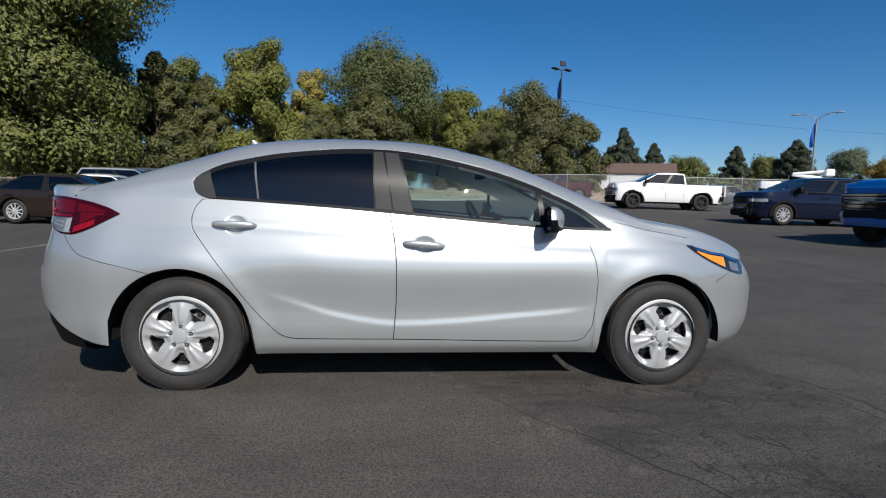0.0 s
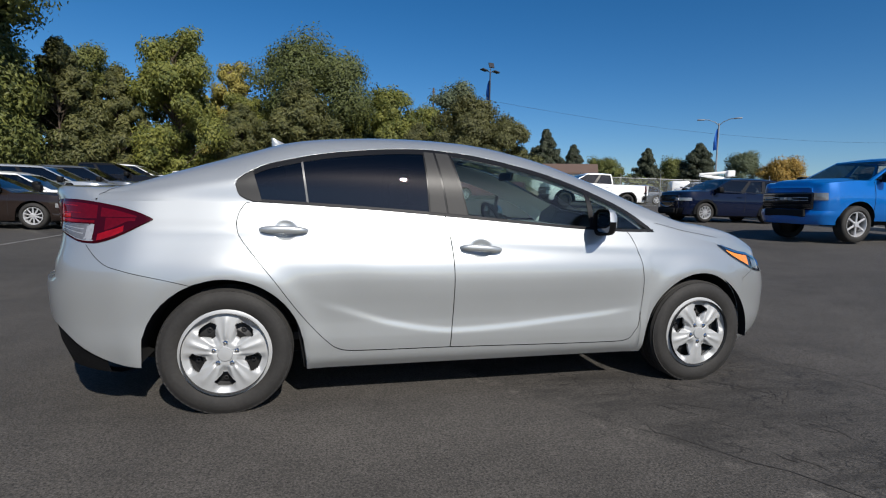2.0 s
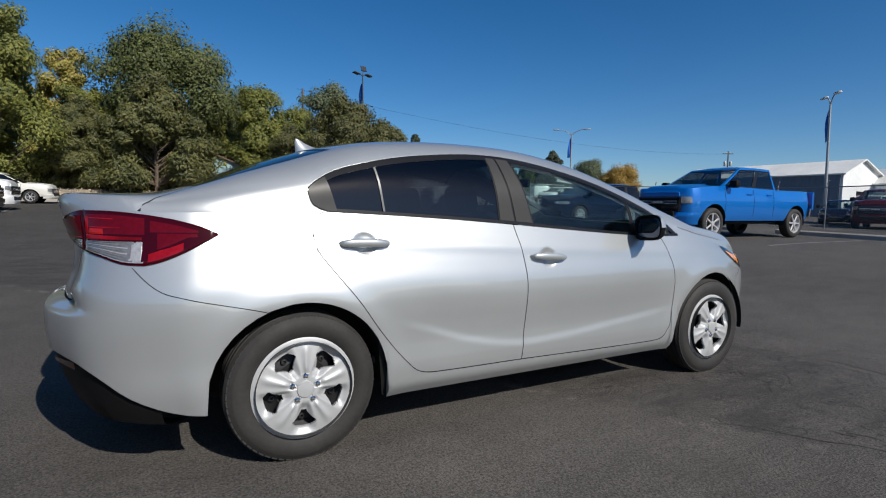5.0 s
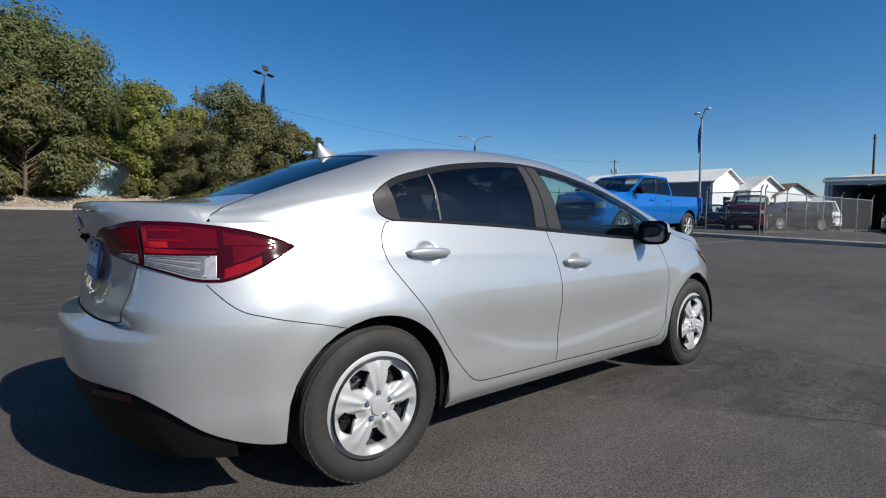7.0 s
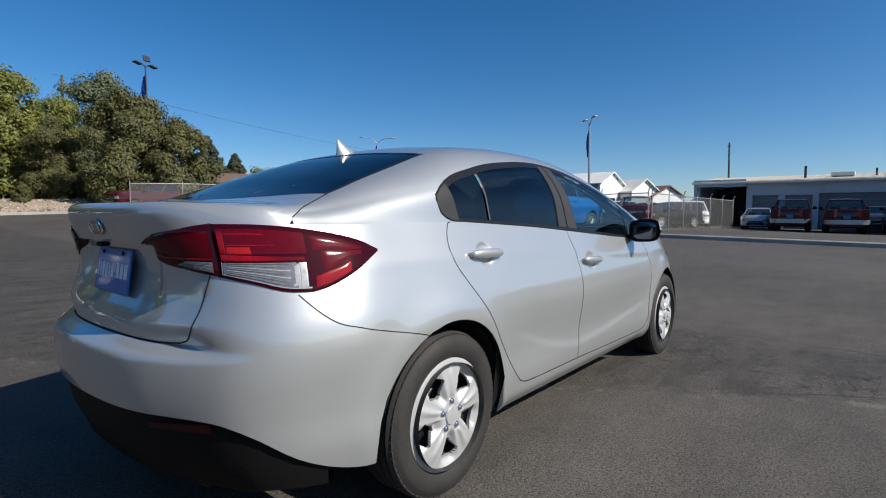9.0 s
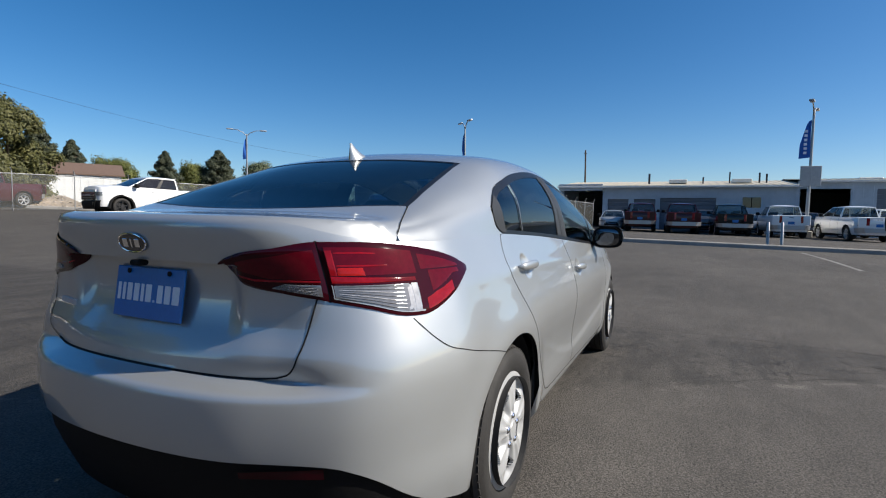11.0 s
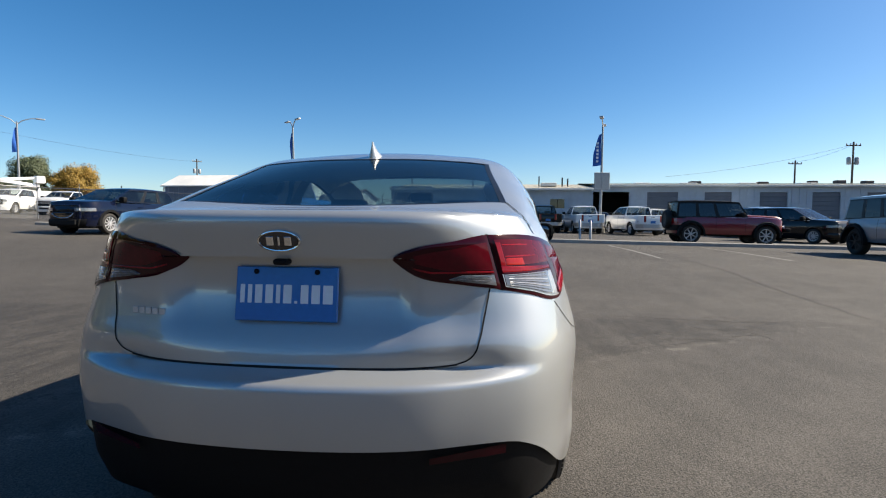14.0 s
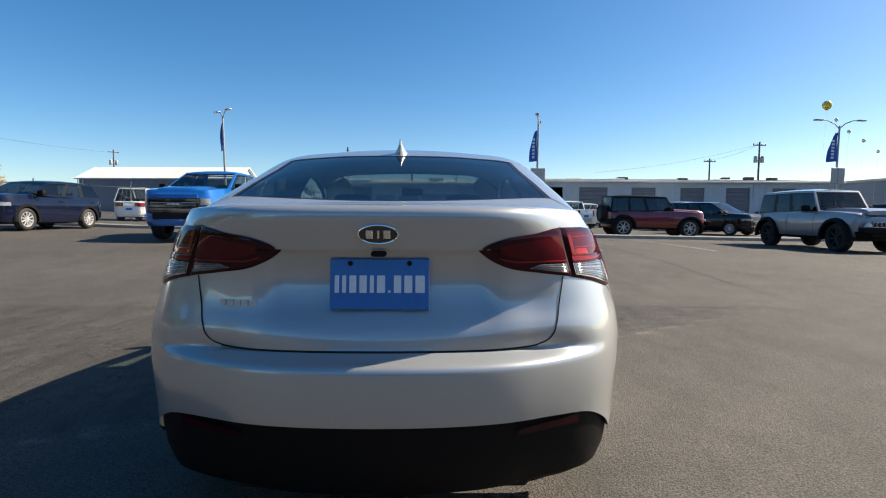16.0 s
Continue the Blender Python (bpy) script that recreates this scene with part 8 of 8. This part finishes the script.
def tree(label, category, mat, height, width, shape, seed, n=5200, leaf=0.20, trunk=0.12, bare=0.12):
    """shape: round, pine, spruce or bush."""
    rng = random.Random(seed)
    t = thing("tree", label, category, "trees round the lot")
    bm = bmesh.new()
    lean = [Vector((rng.uniform(-0.03, 0.03) * height * k, rng.uniform(-0.03, 0.03) * height * k, height * k)) for k in (0, 0.25, 0.5, 0.75, 0.93)]
    lean[0] = Vector((0, 0, -0.4))
    r0 = trunk * height / 8
    tube(bm, lean, [r0 * 1.4, r0, r0 * 0.75, r0 * 0.45, r0 * 0.1], 8)
    clumps = []
    count = {"round": 85, "pine": 90, "spruce": 170, "bush": 70}[shape]
    for k in range(count):
        if shape == "round":
            f = rng.uniform(0, 1)
            z = height * (bare + (1 - bare) * f)
            prof = math.sin(math.pi * min(1, 0.10 + 0.84 * f ** 0.9)) ** 0.55
            rad = width / 2 * prof * math.sqrt(rng.uniform(0.12, 1)) * rng.uniform(0.8, 1.05)
            size = width * rng.uniform(0.10, 0.19)
        elif shape == "pine":
            f = k / count
            z = height * (bare + (1 - bare) * f)
            prof = (1 - f ** 1.7) * (0.55 + 0.45 * min(1, f / 0.2)) + 0.05
            rad = width / 2 * prof * math.sqrt(rng.uniform(0.2, 1))
            size = width * 0.5 * rng.uniform(0.16, 0.30) * (1.1 - 0.6 * f)
        elif shape == "spruce":
            f = k / count
            z = height * (0.03 + 0.95 * f)
            prof = (1 - f) ** 0.85
            rad = width / 2 * prof * rng.uniform(0.2, 1.0)
            size = width * 0.5 * rng.uniform(0.15, 0.26) * (1.15 - 0.80 * f)
        else:
            f = rng.uniform(0, 1)
            z = height * (0.02 + 0.93 * f)
            prof = (1 - f ** 2.6) ** 0.6
            rad = width / 2 * prof * math.sqrt(rng.uniform(0.2, 1))
            size = width * rng.uniform(0.10, 0.19)
        a = rng.uniform(0, 2 * math.pi)
        if shape in ("round", "bush"):
            rad *= 1 + 0.75 * noise.noise((1.4 * math.cos(a) + seed, 1.4 * math.sin(a), 3.2 * z / height))
            z *= 1 + 0.22 * noise.noise((1.8 * math.cos(a) + seed, 1.8 * math.sin(a), 7.7))
        c = Vector((rad * math.cos(a), rad * math.sin(a), z))
        clumps.append((c, size))
        stem = Vector((0, 0, max(height * bare * 0.8, z - rad * (0.8 if shape != "spruce" else -0.1))))
        if rad > width * 0.12:
            tube(bm, [stem, stem.lerp(c, 0.5) + Vector((0, 0, 0.1)), c], [r0 * 0.35, r0 * 0.22, r0 * 0.06], 5, cap=False)
    part("trunk", bm, BARK, t)
    weight = [s ** 1.6 for c, s in clumps]
    total = sum(weight)
    gen = np.random.default_rng(seed)
    flat = 0.75 if shape != "spruce" else 0.45
    places, outs = [], []
    for (c, s), w in zip(clumps, weight):
        m = int(6.4 * n * w / total)
        d = gen.normal(size=(m, 3)) * np.array([1, 1, flat])
        d /= np.linalg.norm(d, axis=1, keepdims=True)
        q = d * s * gen.uniform(0.1, 1.0, (m, 1)) ** 0.5 * gen.uniform(0.85, 1.22, (m, 1))
        if shape == "spruce":
            q[:, 2] -= 0.25 * s
        places.append(q + np.array(c))
        outs.append(d + np.array([c.x, c.y, 0]) / max(width, 1))
    places, outs = np.concatenate(places), np.concatenate(outs)
    keep = places[:, 2] > 0.05
    me = leaves(places[keep], outs[keep], leaf * 0.56, seed, 1.5 if shape in ("pine", "spruce") else 1.05)
    me.materials.append(mat)
    crown = new("crown", me)
    crown.parent = t
    return t


def plant(t, x, y, turn=0.0, up=0.0):
    t.matrix_world = pose(x, y, lift(x, y) + up, 0, 0, turn)
    return t


def replant(t, x, y, turn, scale=1.0, up=0.0):
    o = copy_thing(t, Matrix.Identity(4))
    o.matrix_world = pose(x, y, lift(x, y) + up, 0, 0, turn) @ Matrix.Scale(scale, 4)
    return o


elm_a = plant(tree("large leafy green tree overhanging the parked row", "tree", LEAF_GREEN, 15.0, 12.5, "round", 1, 15000, 0.24), -20.0, 31.5, 0, 0)
elm_b = plant(tree("green leafy tree behind the parked row", "tree", LEAF_GREEN, 13.0, 7.0, "round", 2, 7000, 0.22), -22.5, 38.5, 40, 0.5)
pine_a = plant(tree("bushy dark olive-green pine tree", "pine tree", LEAF_PINE, 9.6, 6.4, "pine", 3, 8000, 0.17), -15.8, 37.5, 0, 0.5)
pine_b = plant(tree("smaller bushy dark green pine tree", "pine tree", LEAF_PINE, 8.4, 4.8, "pine", 4, 5000, 0.17), -13.2, 40.2, 0, 0.6)
cotton = plant(tree("bright yellow-green leafy cottonwood tree", "tree", LEAF_BRIGHT, 10.6, 6.8, "round", 5, 8500, 0.20, bare=0.06), -9.6, 41.2, 0, 0.6)
yellow = plant(tree("slim tall autumn-yellow poplar tree", "tree", LEAF_YELLOW, 12.2, 4.6, "round", 6, 3800, 0.20), -7.2, 52.5, 0, 0)
elm_c = plant(tree("tall dark elm with open crown", "tree", LEAF_DARK, 13.4, 13.0, "round", 7, 17000, 0.22, bare=0.2), 0.8, 51.0, 0, 0.2)
pine_c = plant(tree("broad olive-green pine with low branches", "pine tree", LEAF_PINE, 8.4, 8.0, "pine", 8, 11000, 0.17, bare=0.07), -0.2, 41.0, 0, 0.7)
green = plant(tree("yellow-green tree on the bank", "tree", LEAF_BRIGHT, 9.0, 5.2, "round", 9, 5000, 0.19), 7.8, 44.8, 0, 0.4)
willow = plant(tree("grey-green willow behind the bank", "tree", LEAF_GREY, 11.2, 7.2, "round", 10, 5500, 0.22), 16.1, 53.0, 0, 0)
jun_a = plant(tree("dense dark juniper reaching the ground", "juniper", LEAF_JUNIPER, 7.6, 5.6, "bush", 11, 8500, 0.17), 12.7, 37.2, 0, 0.2)
jun_b = plant(tree("dense green juniper at the end of the bank", "juniper", LEAF_JUNIPER, 6.0, 4.8, "bush", 12, 6500, 0.17), 15.6, 35.6, 0, 0.1)
spruce = plant(tree("dark spruce standing far beyond the lot", "spruce tree", LEAF_SPRUCE, 11.0, 10.5, "spruce", 13, 7500, 0.30), 69.9, 94.1, 0)
replant(spruce, 40.9, 82.5, 80, 1.08)
replant(spruce, 57.0, 102.4, 200, 1.08)
spruce_b = plant(tree("broad brownish spruce far beyond the fence", "spruce tree", LEAF_SPRUCE, 11.8, 14.0, "spruce", 14, 8500, 0.32), 77.7, 88.1, 0)
rnd = plant(tree("rounded green tree in the distance", "tree", LEAF_GREEN, 7.8, 8.4, "round", 15, 4500, 0.27), 62.7, 99.3, 0)
replant(rnd, 75.5, 93.0, 60, 1.0)
grn4 = plant(tree("rounded grey-green tree in the distance", "tree", LEAF_GREY, 9.2, 8.2, "round", 16, 4500, 0.27), 83.6, 82.7, 0)
orange = plant(tree("rounded autumn-orange tree in the distance", "tree", LEAF_ORANGE, 7.4, 9.0, "round", 17, 4800, 0.27, bare=0.05), 88.1, 78.0, 0)
# lower growth that fills the bank
replant(pine_c, -5.0, 43.5, 120, 0.78, 0.7)
replant(green, 4.6, 49.5, 60, 0.95, 0.2)
replant(green, 11.0, 46.0, 200, 0.85, 0.3)
replant(jun_a, 9.6, 41.4, 100, 0.72, 0.5)
replant(cotton, -5.2, 48.0, 90, 0.72, 0.5)
replant(elm_b, -31.0, 42.0, 100, 1.0, 0.5)
replant(elm_b, -17.5, 47.0, 200, 0.85, 0.5)
replant(jun_b, -10.5, 46.5, 30, 0.8, 0.6)
replant(jun_b, -2.8, 50.0, 70, 0.9, 0.6)
replant(jun_b, 9.5, 51.0, 140, 1.0, 0.6)
replant(willow, 8.5, 60.0, 50, 0.9, 0.3)
replant(elm_b, -12.0, 56.0, 10, 0.8, 0.0)
replant(elm_b, 22.0, 62.0, 30, 0.6, 0.0)
for i, (x, y, s_) in enumerate(((-8.0, 41.6, 0.22), (2.0, 42.6, 0.2), (5.6, 40.6, 0.24), (7.4, 39.6, 0.2), (12.0, 41.0, 0.4), (-13.0, 43.4, 0.35), (-19.0, 41.0, 0.4), (-24.0, 40.8, 0.5), (-16.5, 41.2, 0.32))):
    replant(jun_b, x, y, 37 * i, s_, 0.65)
# distant woods
rng = random.Random(77)
far = [(rng.uniform(90, 420), rng.uniform(-70, 110)) for _ in range(220)] + [(rng.uniform(-80, 60), rng.uniform(78, 130)) for _ in range(200)]
places, outs = [], []
for x, y in far:
    h = rng.uniform(2.0, 4.0) * (1.0 if x > 85 else 1.3)
    for _ in range(60):
        d = Vector((rng.gauss(0, 1), rng.gauss(0, 1), rng.gauss(0, 1))).normalized()
        places.append((x + d.x * h * 0.8, y + d.y * h * 1.1, lift(min(x, 60), min(y, 60)) + h * 0.55 + d.z * h * 0.5))
        outs.append(d)
me = leaves(np.array(places), np.array(outs), 0.6, 7)
me.materials.append(LEAF_DARK)
tagged(new("distant_woods", me), "low band of distant dark green trees", "woods", kind="stuff")
